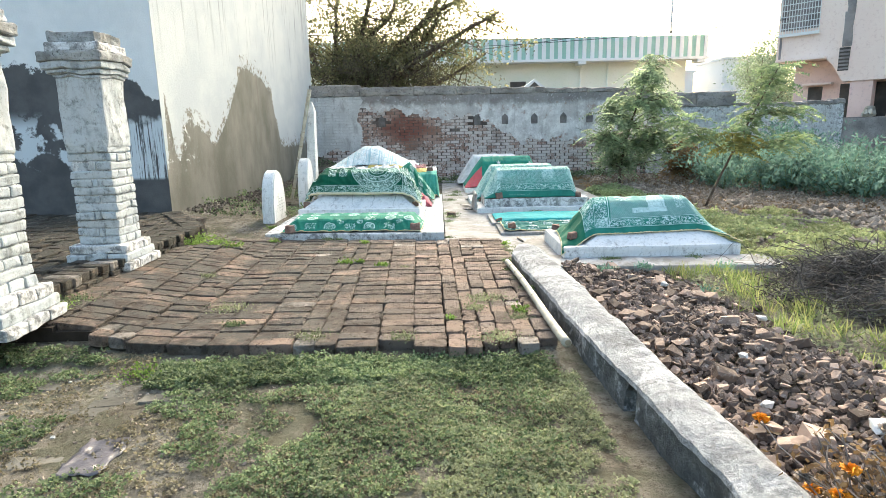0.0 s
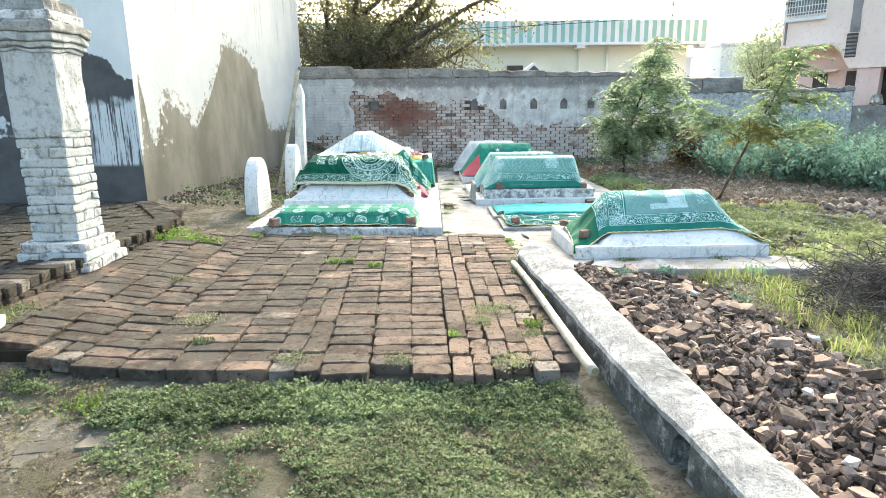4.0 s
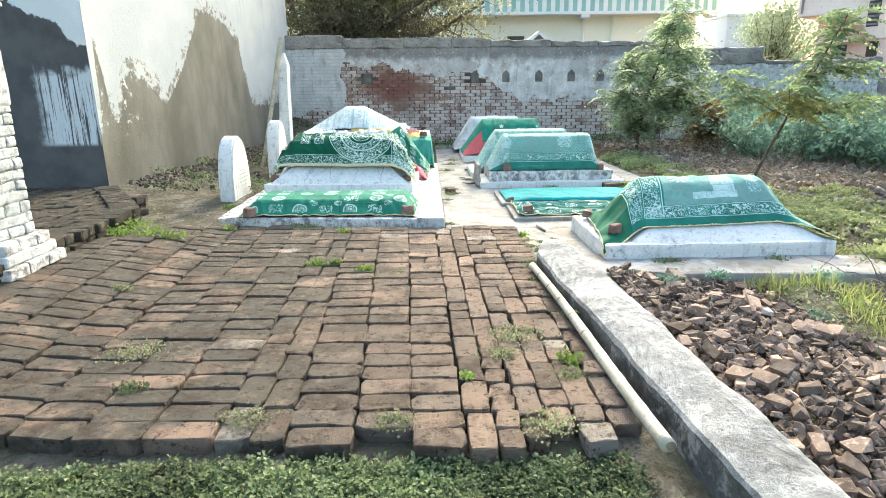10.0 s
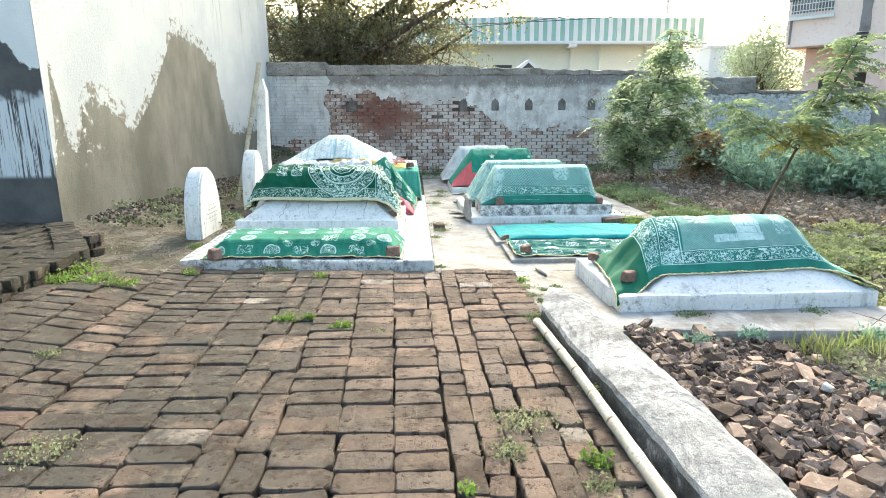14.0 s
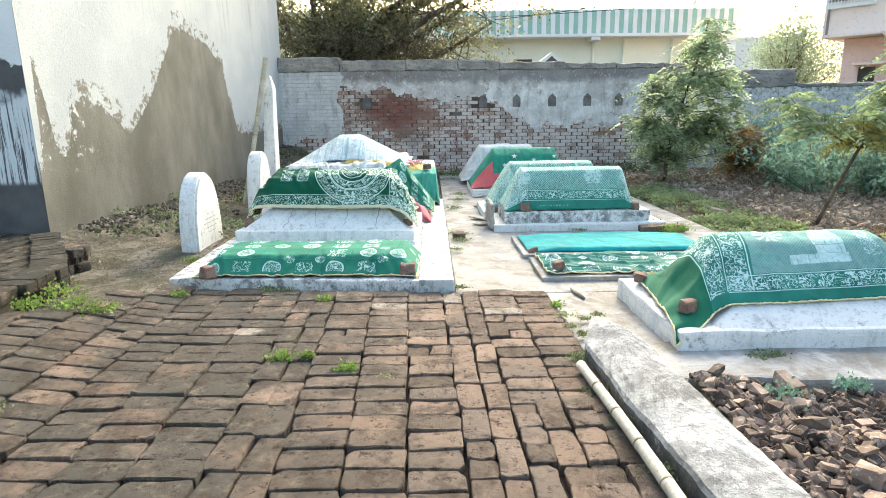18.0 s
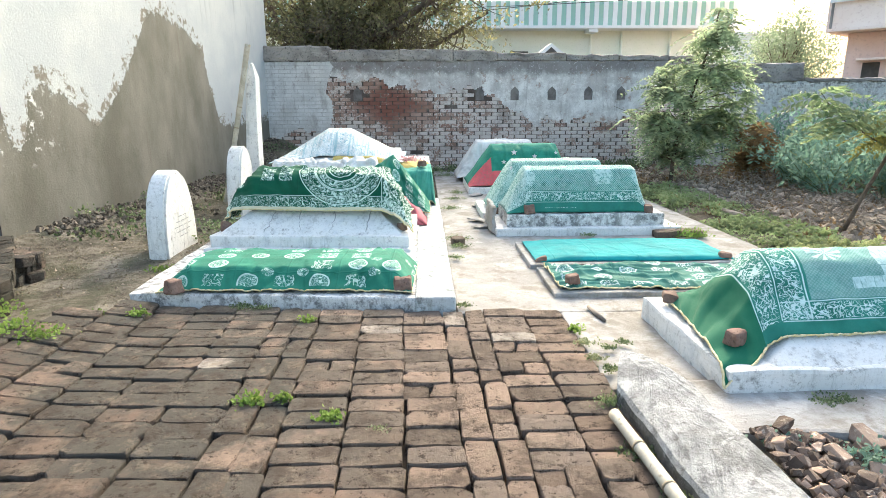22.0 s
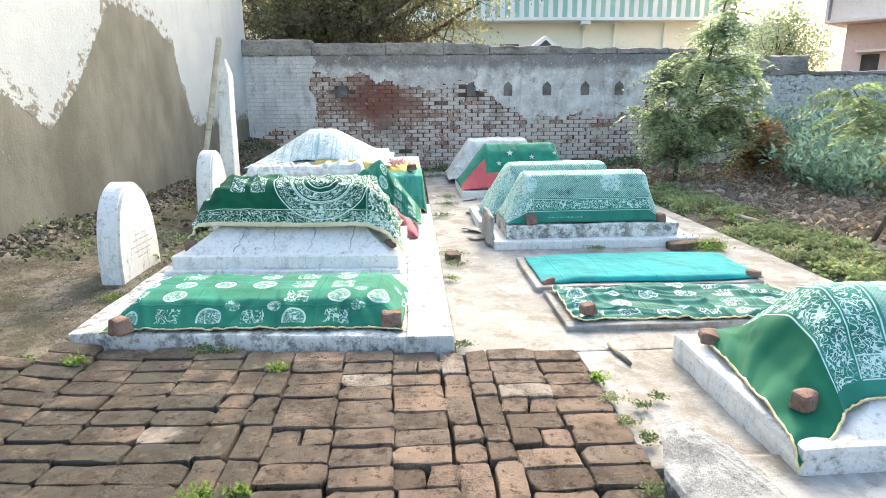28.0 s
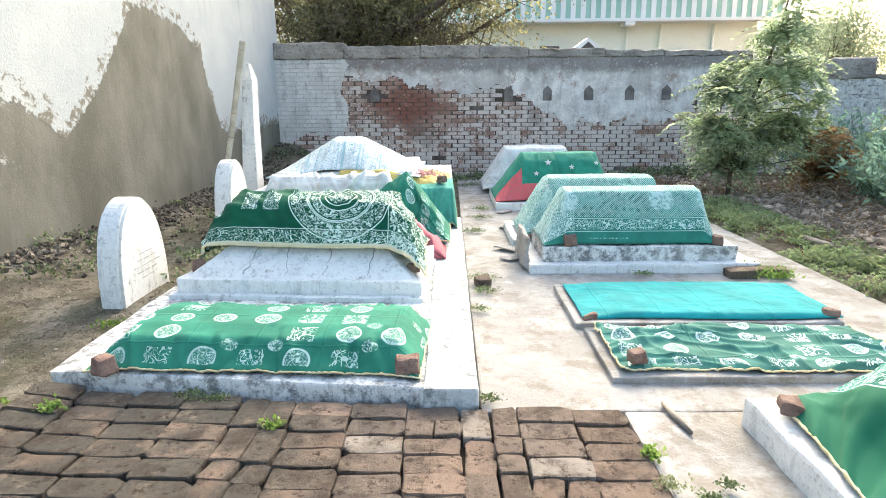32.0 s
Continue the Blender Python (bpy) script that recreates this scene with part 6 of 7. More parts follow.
def leaf_faces(p, d_, length, width, r, bend=0.15):
    """Pointed leaves: each a folded four-sided blade from p along d_."""
    n = len(p)
    s = np.cross(d_, rand_dirs(r, n))
    s /= np.linalg.norm(s, axis=1, keepdims=True) + 1e-9
    L, W = np.broadcast_to(length, (n,))[:, None], np.broadcast_to(width, (n,))[:, None]
    up = np.cross(s, d_) * W * bend
    v = np.stack([p, p + d_ * L * 0.45 + s * W + up, p + d_ * L, p + d_ * L * 0.45 - s * W + up], 1).reshape(-1, 3)
    k = np.arange(n)[:, None] * 4
    return v, (k + np.array([[0, 1, 2, 3]])).tolist()


def compound(p, d_, length, pairs, leaflet, r, droop=0.35):
    """Feathered leaves: leaflets in two rows along each stalk."""
    n = len(p)
    out_p, out_d, out_l = [], [], []
    side_ = np.cross(d_, np.array([0.0, 0.0, 1.0]) + 0.3 * r.normal(0, 1, (n, 3)))
    side_ /= np.linalg.norm(side_, axis=1, keepdims=True) + 1e-9
    for k in range(pairs):
        t = (k + 1.0) / pairs
        q = p + d_ * (length * t)[:, None] - np.array([0, 0, 1.0]) * (length * droop * t * t)[:, None]
        for sgn in (-1, 1):
            out_p.append(q)
            dd = side_ * sgn + d_ * 0.55 - np.array([0, 0, 0.35]) + 0.12 * r.normal(0, 1, (n, 3))
            out_d.append(dd / np.linalg.norm(dd, axis=1, keepdims=True))
            out_l.append(np.full(n, leaflet * (1.0 - 0.35 * t)) * r.uniform(0.8, 1.2, n))
    P, D, L = np.concatenate(out_p), np.concatenate(out_d), np.concatenate(out_l)
    return leaf_faces(P, D, L, L * 0.2, r)


def branch(a, b, r0, r1, bow, r, n=7):
    a, b = np.asarray(a, float), np.asarray(b, float)
    t = np.linspace(0, 1, n)[:, None]
    off = r.normal(0, bow, 3)
    pts = a + (b - a) * t + off * np.sin(np.pi * t) + r.normal(0, bow * 0.15, (n, 3)) * (t > 0) * (t < 1)
    return pts, np.linspace(r0, r1, n)


def ball_points(r, n, c, rad):
    d_ = rand_dirs(r, n) * (r.random((n, 1)) ** 0.4)
    return np.asarray(c) + d_ * np.asarray(rad)


def small_tree(name, base, trunk, clumps, leaf, label, per_clump, leaves_each, length, pairs, leaflet, seed, r_trunk=0.04, droop=0.45, extra=()):
    r = np.random.default_rng(seed)
    o = thing(name, base, label, "tree")
    tr = np.asarray(trunk, float)
    wood = [tube(tr, np.linspace(r_trunk, r_trunk * 0.35, len(tr)), 8)]
    P, D = [], []
    for c, rad in clumps:
        ends = ball_points(r, per_clump, c, rad)
        for e in ends:
            k = np.argmin(np.linalg.norm(tr - e, axis=1) + 0.6 * np.clip(tr[:, 2] - e[2] + 0.15, 0, 9))
            pts, rr = branch(tr[k], e, r_trunk * 0.3, 0.003, 0.05, r)
            wood.append(tube(pts, rr, 4, False))
            for q in range(leaves_each):
                t = r.uniform(0.45, 1.0)
                P.append(pts[int(t * 6)])
                dd = r.normal(0, 1, 3)
                dd[2] = dd[2] * 0.4 + 0.05
                D.append(dd / np.linalg.norm(dd))
    part("trunk", *wood[0], "bark", o, "", True)
    part("twig_mass", *joined(wood[1:]), "bark", o)["kind"] = "stuff"
    P, D = np.array(P), np.array(D)
    part("crown", *compound(P, D, r.uniform(0.7, 1.2, len(P)) * length, pairs, leaflet, r, droop), leaf, o, "feathered green leaves")
    for k, (c, rad, n, mat_name) in enumerate(extra):
        p = ball_points(r, n, c, rad)
        part("faded_leaves", *compound(p, rand_dirs(r, n), np.full(n, length * 0.8), pairs, leaflet, r, droop), mat_name, o, "yellowing leaves")
    return o


small_tree("young_neem_tree", (3.98, 6.1, 0), [(3.98, 6.1, -0.05), (4.0, 6.12, 0.4), (4.08, 6.15, 0.85), (4.2, 6.2, 1.3), (4.36, 6.2, 1.8), (4.5, 6.2, 2.3), (4.58, 6.2, 2.75)],
           [((3.45, 6.2, 1.15), (0.62, 0.6, 0.38)), ((4.75, 6.3, 0.9), (0.8, 0.7, 0.48)), ((4.0, 6.2, 0.72), (0.7, 0.6, 0.4)), ((4.3, 6.2, 1.85), (0.85, 0.7, 0.5)), ((5.15, 6.3, 1.65), (0.5, 0.5, 0.4)), ((3.75, 6.2, 1.6), (0.5, 0.5, 0.35)), ((4.6, 6.2, 2.4), (0.5, 0.45, 0.4))],
           "leaf_neem", "young bushy neem tree with feathery grey-green foliage", 12, 8, 0.44, 10, 0.11, 21, 0.036, 0.5,
           extra=(((5.4, 6.2, 0.6), (0.3, 0.35, 0.42), 110, "leaf_dry"), ((4.9, 6.2, 1.15), (0.5, 0.4, 0.25), 60, "leaf_sapling")))
r = np.random.default_rng(22)
sap = thing("leaning_sapling", (4.1, 2.1, 0), "slender leaning sapling with long feathered leaves", "tree")
STEM = np.array([(4.1, 2.1, -0.05), (4.28, 2.1, 0.4), (4.5, 2.1, 0.88), (4.72, 2.1, 1.35), (4.96, 2.1, 1.85), (5.1, 2.1, 2.15)])
part("trunk", *tube(STEM, np.linspace(0.022, 0.006, 6), 8), "bark", sap, "", True)
P, D, wood = [], [], []
runs = [(STEM[2:], 62)]
for root, tip, count_ in ((STEM[2], (3.62, 2.0, 1.42), 30), (STEM[2], (5.42, 2.0, 1.12), 26), (STEM[3], (5.45, 2.05, 1.5), 18), (STEM[2], (4.35, 1.9, 1.25), 16)):
    pts, rr = branch(root, tip, 0.009, 0.004, 0.05, r, 8)
    wood.append(tube(pts, rr, 5, False))
    runs.append((pts[3:], count_))
for line, count_ in runs:
    line = np.asarray(line)
    for q in range(count_):
        t = (q + r.random()) / count_ * (len(line) - 1)
        k = min(int(t), len(line) - 2)
        P.append(line[k] + (line[k + 1] - line[k]) * (t - k))
        a = q * 2.4 + r.normal(0, 0.3)
        dd = np.array([math.cos(a), 0.8 * math.sin(a), 0.12 + 0.25 * (t > len(line) - 1.6)])
        D.append(dd / np.linalg.norm(dd))
part("branches", *joined(wood), "bark", sap, "", True)
P, D = np.array(P), np.array(D)
late = (np.abs(P[:, 2] - 1.02) < 0.14) & (np.abs(P[:, 0] - 4.6) < 0.3)
for name, pick, mat_name, lab in (("crown", ~late, "leaf_sapling", "long feathered leaves"), ("faded_leaves", late, "leaf_yellow", "yellowing leaves")):
    part(name, *compound(P[pick], D[pick], r.uniform(0.36, 0.56, pick.sum()), 13, 0.105, r, 0.45), mat_name, sap, lab)

# large dark tree beyond the wall
r = np.random.default_rng(31)
big = thing("large_dark_tree", (-3.2, 12.2, -0.03), "broad dark-leaved tree leaning over the boundary wall", "tree")
wood = [tube(*branch((-3.2, 12.2, -0.1), (-2.9, 12.2, 2.3), 0.24, 0.17, 0.05, r), 10)]
P = []
limbs = [((-2.9, 12.2, 2.3), e) for e in ((-4.2, 11.8, 4.6), (-1.6, 12.0, 4.2), (-0.3, 12.2, 3.7), (0.9, 12.4, 4.1), (-1.0, 12.6, 5.6), (0.3, 12.2, 5.2), (-3.0, 12.6, 5.8), (-2.2, 11.7, 3.3), (1.5, 12.2, 3.6), (-4.6, 12.4, 3.4), (1.9, 12.0, 4.8), (0.9, 12.4, 6.2), (2.0, 12.4, 5.8), (-1.8, 12.0, 6.6))]
for a, b in limbs:
    pts, rr = branch(a, b, 0.12, 0.035, 0.25, r, 9)
    wood.append(tube(pts, rr, 6, False))
    for k in range(38):
        t = r.uniform(0.2, 1.0)
        q = pts[int(t * 8)]
        e = q + r.normal(0, 1, 3) * np.array([0.62, 0.5, 0.5])
        e[2] = max(e[2], 2.3)
        p2, r2 = branch(q, e, 0.022, 0.005, 0.08, r, 5)
        wood.append(tube(p2, r2, 4, False))
        n = int(r.uniform(45, 85))
        P.append(e + r.normal(0, 0.17, (n, 3)) * np.array([1.2, 1, 0.9]))
P = np.concatenate(P)
part("trunk", *joined(wood), "bark", big, "", True)
Ls = r.uniform(0.07, 0.14, len(P))
part("crown", *leaf_faces(P, rand_dirs(r, len(P), -0.3), Ls, Ls * 0.26, r), "leaf_tree", big, "dark leaves with gaps of sky")
shrub = thing("yellowing_shrub", (-1.8, 10.8, -0.03), "yellowing shrub growing behind the boundary wall", "shrub")
P, wood = [], []
for k in range(30):
    e = np.array([r.uniform(-3.3, 0.6), r.uniform(10.2, 11.4), r.uniform(2.2, 3.2)])
    pts, rr = branch((e[0] * 0.6 - 0.7, 10.8, 0), e, 0.02, 0.005, 0.12, r)
    wood.append(tube(pts, rr, 4, False))
    P.append(e + r.normal(0, 0.22, (90, 3)))
P = np.concatenate(P)
part("stems", *joined(wood), "bark", shrub)
part("foliage", *leaf_faces(P, rand_dirs(r, len(P)), 0.08, 0.02, r), "leaf_autumn", shrub)


def far_tree(x, y, h, w, seed, label):
    r = np.random.default_rng(seed)
    o = thing("distant_tree", (x, y, -0.03), label, "tree")
    wood = [tube(*branch((x, y, -0.1), (x, y, h * 0.6), 0.2, 0.1, 0.1, r), 7)]
    P = []
    for k in range(40):
        e = ball_points(r, 1, (x, y, h * 0.62), (w, w, h * 0.4))[0]
        wood.append(tube(*branch((x, y, h * 0.35), e, 0.05, 0.01, 0.2, r), 4, False))
        P.append(e + r.normal(0, 0.4, (150, 3)))
    P = np.concatenate(P)
    part("trunk", *joined(wood), "bark", o)
    part("crown", *leaf_faces(P, rand_dirs(r, len(P)), 0.15, 0.045, r), "leaf_far", o)


far_tree(18.5, 27.0, 6.0, 1.8, 41, "pale green tree between the houses")
far_tree(22.5, 33.0, 6.5, 2.6, 42, "pale green tree between the houses")

# bushes in the field
r = np.random.default_rng(51)
for k in range(58):
    if k < 38:
        x, y, h = r.uniform(5.6, 10.2), r.uniform(2.6, 6.4), r.uniform(0.6, 1.0)
    else:
        x, y, h = r.uniform(6.0, 9.8), r.uniform(6.6, 8.5), r.uniform(0.8, 1.35)
    o = thing("green_bush", (x, y, -0.02), "leafy waist-high green bush in the field", "bush", "field bushes")
    P, wood = [], []
    for q in range(16):
        e = np.array([x, y, 0]) + np.array([r.normal(0, 0.33), r.normal(0, 0.33), h * r.uniform(0.45, 1.0)])
        pts, rr = branch((x + r.normal(0, 0.05), y + r.normal(0, 0.05), -0.06), e, 0.01, 0.003, 0.06, r, 6)
        wood.append(tube(pts, rr, 4, False))
        P.append(np.repeat(pts[2:], 9, 0) + r.normal(0, 0.07, (36, 3)))
    P = np.concatenate(P)
    part("stem", *joined(wood), "leaf_creep", o)["kind"] = "stuff"
    Ls = r.uniform(0.06, 0.13, len(P))
    part("foliage", *leaf_faces(P, rand_dirs(r, len(P), 0.5), Ls, Ls * 0.2, r), "leaf_bush", o)


def scatter(name, n, test, size, material, label, seed, height=0.03, up=0.6, width=0.34, z=None):
    """Countless small leaves over the ground where test(x, y) is true."""
    r = np.random.default_rng(seed)
    P = []
    while len(P) < n:
        for x, y in r.uniform(0, 1, (4000, 2)):
            q = test(x, y, r)
            if q is not None:
                P.append(q)
                if len(P) >= n:
                    break
    P = np.array(P)
    zz = ground_z(P[:, 0], P[:, 1]) if z is None else np.full(len(P), z)
    p = np.column_stack([P, zz + r.uniform(0, 1, n) * height])
    L = r.uniform(0.6, 1.3, n) * size
    o = part(name, *leaf_faces(p, rand_dirs(r, n, up), L, L * width, r, 0.3), material)
    return tagged(o, label, "ground cover", kind="stuff")


def cover(x0, x1, y0, y1, cut, freq=1.3, shift=0.0):
    def test(a, b, r):
        x, y = x0 + a * (x1 - x0), y0 + b * (y1 - y0)
        k = noise.noise(Vector((x * freq + shift, y * freq, shift))) + 0.5 * noise.noise(Vector((x * freq * 3.7, y * freq * 3.7, shift)))
        return (x, y) if k + 0.25 * (r.random() - 0.5) > cut else None
    return test


def front_cover(a, b, r):
    x, y = -1.3 + a * 2.12, -7.2 + b * 3.5
    k = noise.noise(Vector((x * 1.5, y * 1.5, 4))) + 0.6 * noise.noise(Vector((x * 5, y * 5, 1)))
    lim = -0.2 + 0.9 * max(0, -0.75 - x) + 0.5 * max(0, x + 0.15) + 1.1 * max(0, x - 0.4) - 0.8 * max(0, y + 4.0)
    lim -= 0.5 * max(0, -5.2 - y) * (1 if x < 0.2 else 0.2)
    lim += 2.5 * max(0, -6.4 - y)
    return (x, y) if k + 0.3 * (r.random() - 0.5) > lim else None


def sprigs(name, n, test, size, material, label, seed, leaves=9, height=0.03, spread=1.6):
    """Low creeping plants: each a small whorl of round leaves on a stub of stem."""
    r = np.random.default_rng(seed)
    P = []
    while len(P) < n:
        for x, y in r.uniform(0, 1, (4000, 2)):
            q = test(x, y, r)
            if q is not None:
                P.append(q)
                if len(P) >= n:
                    break
    P = np.array(P)
    base = np.column_stack([P, ground_z(P[:, 0], P[:, 1]) + r.uniform(0.0, 1, n) ** 1.5 * height])
    c = np.repeat(base, leaves, 0)
    m = len(c)
    d_ = rand_dirs(r, m, 0.35)
    d_[:, 2] = np.abs(d_[:, 2]) * 0.7 + 0.05
    d_ /= np.linalg.norm(d_, axis=1, keepdims=True)
    grow = np.repeat(r.uniform(0.65, 1.35, n), leaves)
    L = r.uniform(0.7, 1.25, m) * size * grow
    p = c + d_ * (r.uniform(0.1, spread, m) * size)[:, None] * np.array([1, 1, 0.6])
    out = np.column_stack([d_[:, :2], np.abs(r.normal(0.1, 0.3, m))])
    out /= np.linalg.norm(out, axis=1, keepdims=True)
    o = part(name, *leaf_faces(p, out, L, L * 0.42, r, 0.35), material)
    return tagged(o, label, "ground cover", kind="stuff")


def on_earth(test):
    """Keeps plants off the brick floor."""
    def inner(a, b, r):
        q = test(a, b, r)
        if q is None or (q[1] > (-3.44 if q[0] < -1.85 else -3.63) and -3.0 < q[0] < 0.72):
            return None
        return q
    return inner


sprigs("creeping_weeds", 9000, on_earth(front_cover), 0.0142, "leaf_creep", "dense creeping small-leaved green weeds", 61)
sprigs("dry_creeping_weeds", 8500, on_earth(cover(-0.6, 0.72, -6.6, -3.85, -0.06, 1.9, 7.0)), 0.0125, "leaf_dull", "dry yellowish creeping weeds", 62)
sprigs("edge_weeds", 2600, on_earth(cover(-1.75, 0.6, -3.95, -3.58, -0.35, 2.0, 3.0)), 0.0165, "leaf_creep", "green weeds along the brick floor's edge", 63, 10, 0.05)
sprigs("corner_weeds", 260, on_earth(cover(-3.2, -2.2, -3.62, -3.42, -0.1, 2.0, 13.0)), 0.0165, "leaf_creep", "fresh green weeds at the floor's corner", 75, 10, 0.05)
sprigs("withered_weeds", 6500, on_earth(front_cover), 0.012, "leaf_dry2", "withered brownish creeping weeds", 73, 8, 0.02)
sprigs("brown_sprigs", 2600, on_earth(cover(-3.6, -0.9, -7.0, -3.5, 0.0, 2.6, 19.0)), 0.015, "leaf_dry2", "withered sprigs scattered on trodden earth", 76, 7, 0.012)
sprigs("sparse_weeds", 4800, on_earth(cover(-3.6, -0.9, -7.0, -3.55, 0.1, 1.9, 9.0)), 0.016, "leaf_creep", "sparse creeping weeds on trodden earth", 64)
sprigs("path_weeds", 2600, cover(3.05, 3.85, -0.3, 5.8, -0.25, 1.4, 2.0), 0.034, "leaf_path", "low leafy weeds beside the concrete paving", 65, 9, 0.06)
sprigs("yellow_weeds", 3000, cover(3.1, 5.0, -1.9, 1.5, -0.12, 1.3, 5.0), 0.032, "leaf_yellowgreen", "yellow-green low weeds in the field", 66, 9, 0.07)
scatter("wall_foot_weeds", 3200, cover(-3.9, -2.3, 1.8, 8.8, 0.2, 1.6, 6.0), 0.04, "leaf_creep", "weeds at the foot of the tall wall", 67, 0.1, 0.8, 0.35)
scatter("wall_base_weeds", 3000, cover(-0.4, 5.2, 8.3, 9.05, 0.0, 1.6, 8.0), 0.05, "leaf_creep", "weeds at the foot of the brick wall", 68, 0.14, 0.9, 0.3)
scatter("field_litter", 11000, cover(3.2, 9.5, 1.5, 8.9, -0.2, 1.1, 12.0), 0.06, "leaf_dry", "dry leaves and stalks on ploughed earth", 69, 0.04, 0.3, 0.16)
scatter("verge_weeds", 3500, cover(2.15, 3.4, -4.8, -1.8, -0.1, 1.5, 25.0), 0.035, "leaf_dull", "low dull weeds beside the rubble", 72, 0.07, 0.8, 0.3)
scatter("fallen_litter", 9000, cover(-4.6, -0.9, -7.2, 9.0, -0.15, 1.2, 33.0), 0.02, "leaf_dry2", "dry leaf litter on the trodden earth", 74, 0.006, 0.3, 0.3)
scatter("grass_tufts", 1300, cover(2.02, 2.8, -4.6, -1.75, 0.16, 2.6, 15.0), 0.12, "leaf_grass", "bright tufts of long grass", 70, 0.02, 2.2, 0.035)

# clods, twigs and a fallen branch in the field
r = np.random.default_rng(71)
acc = []
for i in range(6000):
    x, y = r.uniform(3.6, 8.5), r.uniform(-2.2, 8.9)
    s = r.uniform(0.03, 0.15)
    v, f = CHIPS[r.integers(14)]
    m = np.array(Euler((r.uniform(-1, 1), r.uniform(-1, 1), r.uniform(0, 6.3))).to_matrix())
    acc.append(((v * s) @ m.T + (x, y, float(ground_z(x, y)) + s * 0.1), f))
tagged(part("earth_clods", *joined(acc), "clod"), "crumbly brown clods of ploughed earth", "clods", kind="stuff")
acc, stalks = [], []
for i in range(4600):
    if i < 2700:
        x, y, hh = r.normal(3.45, 0.5), r.normal(-2.6, 0.5), 0.17
        if x < 2.62 + 0.12 * math.sin(y * 5) or y > -1.95:
            continue
    else:
        x, y, hh = r.uniform(3.6, 8), r.uniform(1.8, 7), 0.06
    a = np.array([x, y, float(ground_z(x, y)) + r.uniform(0, hh)])
    t = r.uniform(0, 6.3)
    ln = r.uniform(0.12, 0.42)
    b = a + np.array([math.cos(t) * ln, math.sin(t) * ln, r.uniform(-0.03, 0.1)])
    b[2] = max(b[2], float(ground_z(b[0], b[1])))
    pts, rr = branch(a, b, r.uniform(0.002, 0.006), 0.0015, 0.07, r, 6)
    (acc if i < 2700 else stalks).append(tube(pts, rr, 4, False))
tagged(part("field_stalks", *joined(stalks), "twig"), "pale dry stalks strewn over the ploughed earth", "stalks", kind="stuff")
tagged(part("dry_twigs", *joined(acc), "twig_dark"), "tangle of dry grey twigs and stalks", "twigs", kind="stuff")
lg = thing("fallen_branch", (3.9, 2.6, 0), "bare fallen branch lying across the weeds", "branch")
part("limb", *tube(*branch((3.45, 3.3, 0.05), (4.75, 0.1, 0.07), 0.03, 0.018, 0.05, r, 12), 8), "twig", lg, "", True)

# earth crumbs at the tall wall's foot
acc = []
for i in range(2100):
    t = r.random() ** 0.8
    x, y = -3.95 + t * 0.5 + abs(r.normal(0, 0.2 if i % 3 else 0.5)), 1.9 + t * 7.0
    s = r.uniform(0.015, 0.085)
    v, f = CHIPS[r.integers(14)]
    m = np.array(Euler((r.uniform(-1, 1), r.uniform(-1, 1), r.uniform(0, 6.3))).to_matrix())
    acc.append(((v * s) @ m.T + (x, y, float(ground_z(x, y)) + s * 0.15), f))
tagged(part("wall_foot_debris", *joined(acc), "foot_soil"), "fallen plaster crumbs and earth along the wall", "debris", kind="stuff")

acc = []
for i in range(2200):
    x, y = (r.uniform(-4.2, -0.8), r.uniform(-7.2, -3.7)) if i % 2 else (r.uniform(-4.3, -2.2), r.uniform(0.2, 8.5))
    s = r.uniform(0.006, 0.028)
    v, f = CHIPS[r.integers(14)]
    m = np.array(Euler((r.uniform(-1, 1), r.uniform(-1, 1), r.uniform(0, 6.3))).to_matrix())
    acc.append(((v * s) @ m.T + (x, y, float(ground_z(x, y)) + s * 0.1), f))
tagged(part("earth_crumbs", *joined(acc), "clod"), "small crumbs of earth and brick on the ground", "debris", kind="stuff")

SUNK = [brick_mesh(150 + s_, BL, BW, "old_paving") for s_ in range(5)]
# loose bricks at the porch end, half-buried bricks in front
for k in range(16):
    x, y = -3.35 - r.random() * 0.4, 0.72 + r.random() * 0.35
    o = new("loose_brick", STR[r.integers(14)])
    o.matrix_world = pose(x, y, 0.045 + 0.075 * (k % 3), r.uniform(-3, 3), r.uniform(-3, 3), r.uniform(-25, 25))
    tagged(o, "loose weathered brick stacked at the porch end", "brick", "loose bricks")
for k in range(120):
    x, y = -3.3 + 0.243 * (k % 9) + r.normal(0, 0.02), -3.82 - 0.124 * (k // 9) + r.normal(0, 0.012)
    if r.random() < 0.3 + 0.05 * (k // 9) or x > -1.15:
        continue
    o = new("sunken_brick", SUNK[r.integers(5)])
    o.matrix_world = pose(x, y, float(ground_z(x, y)) + r.uniform(-0.008, 0.006), r.uniform(-2, 2), r.uniform(-2, 2), r.uniform(-8, 8))
    tagged(o, "worn brick sunk in the trodden earth", "brick", "sunken bricks")


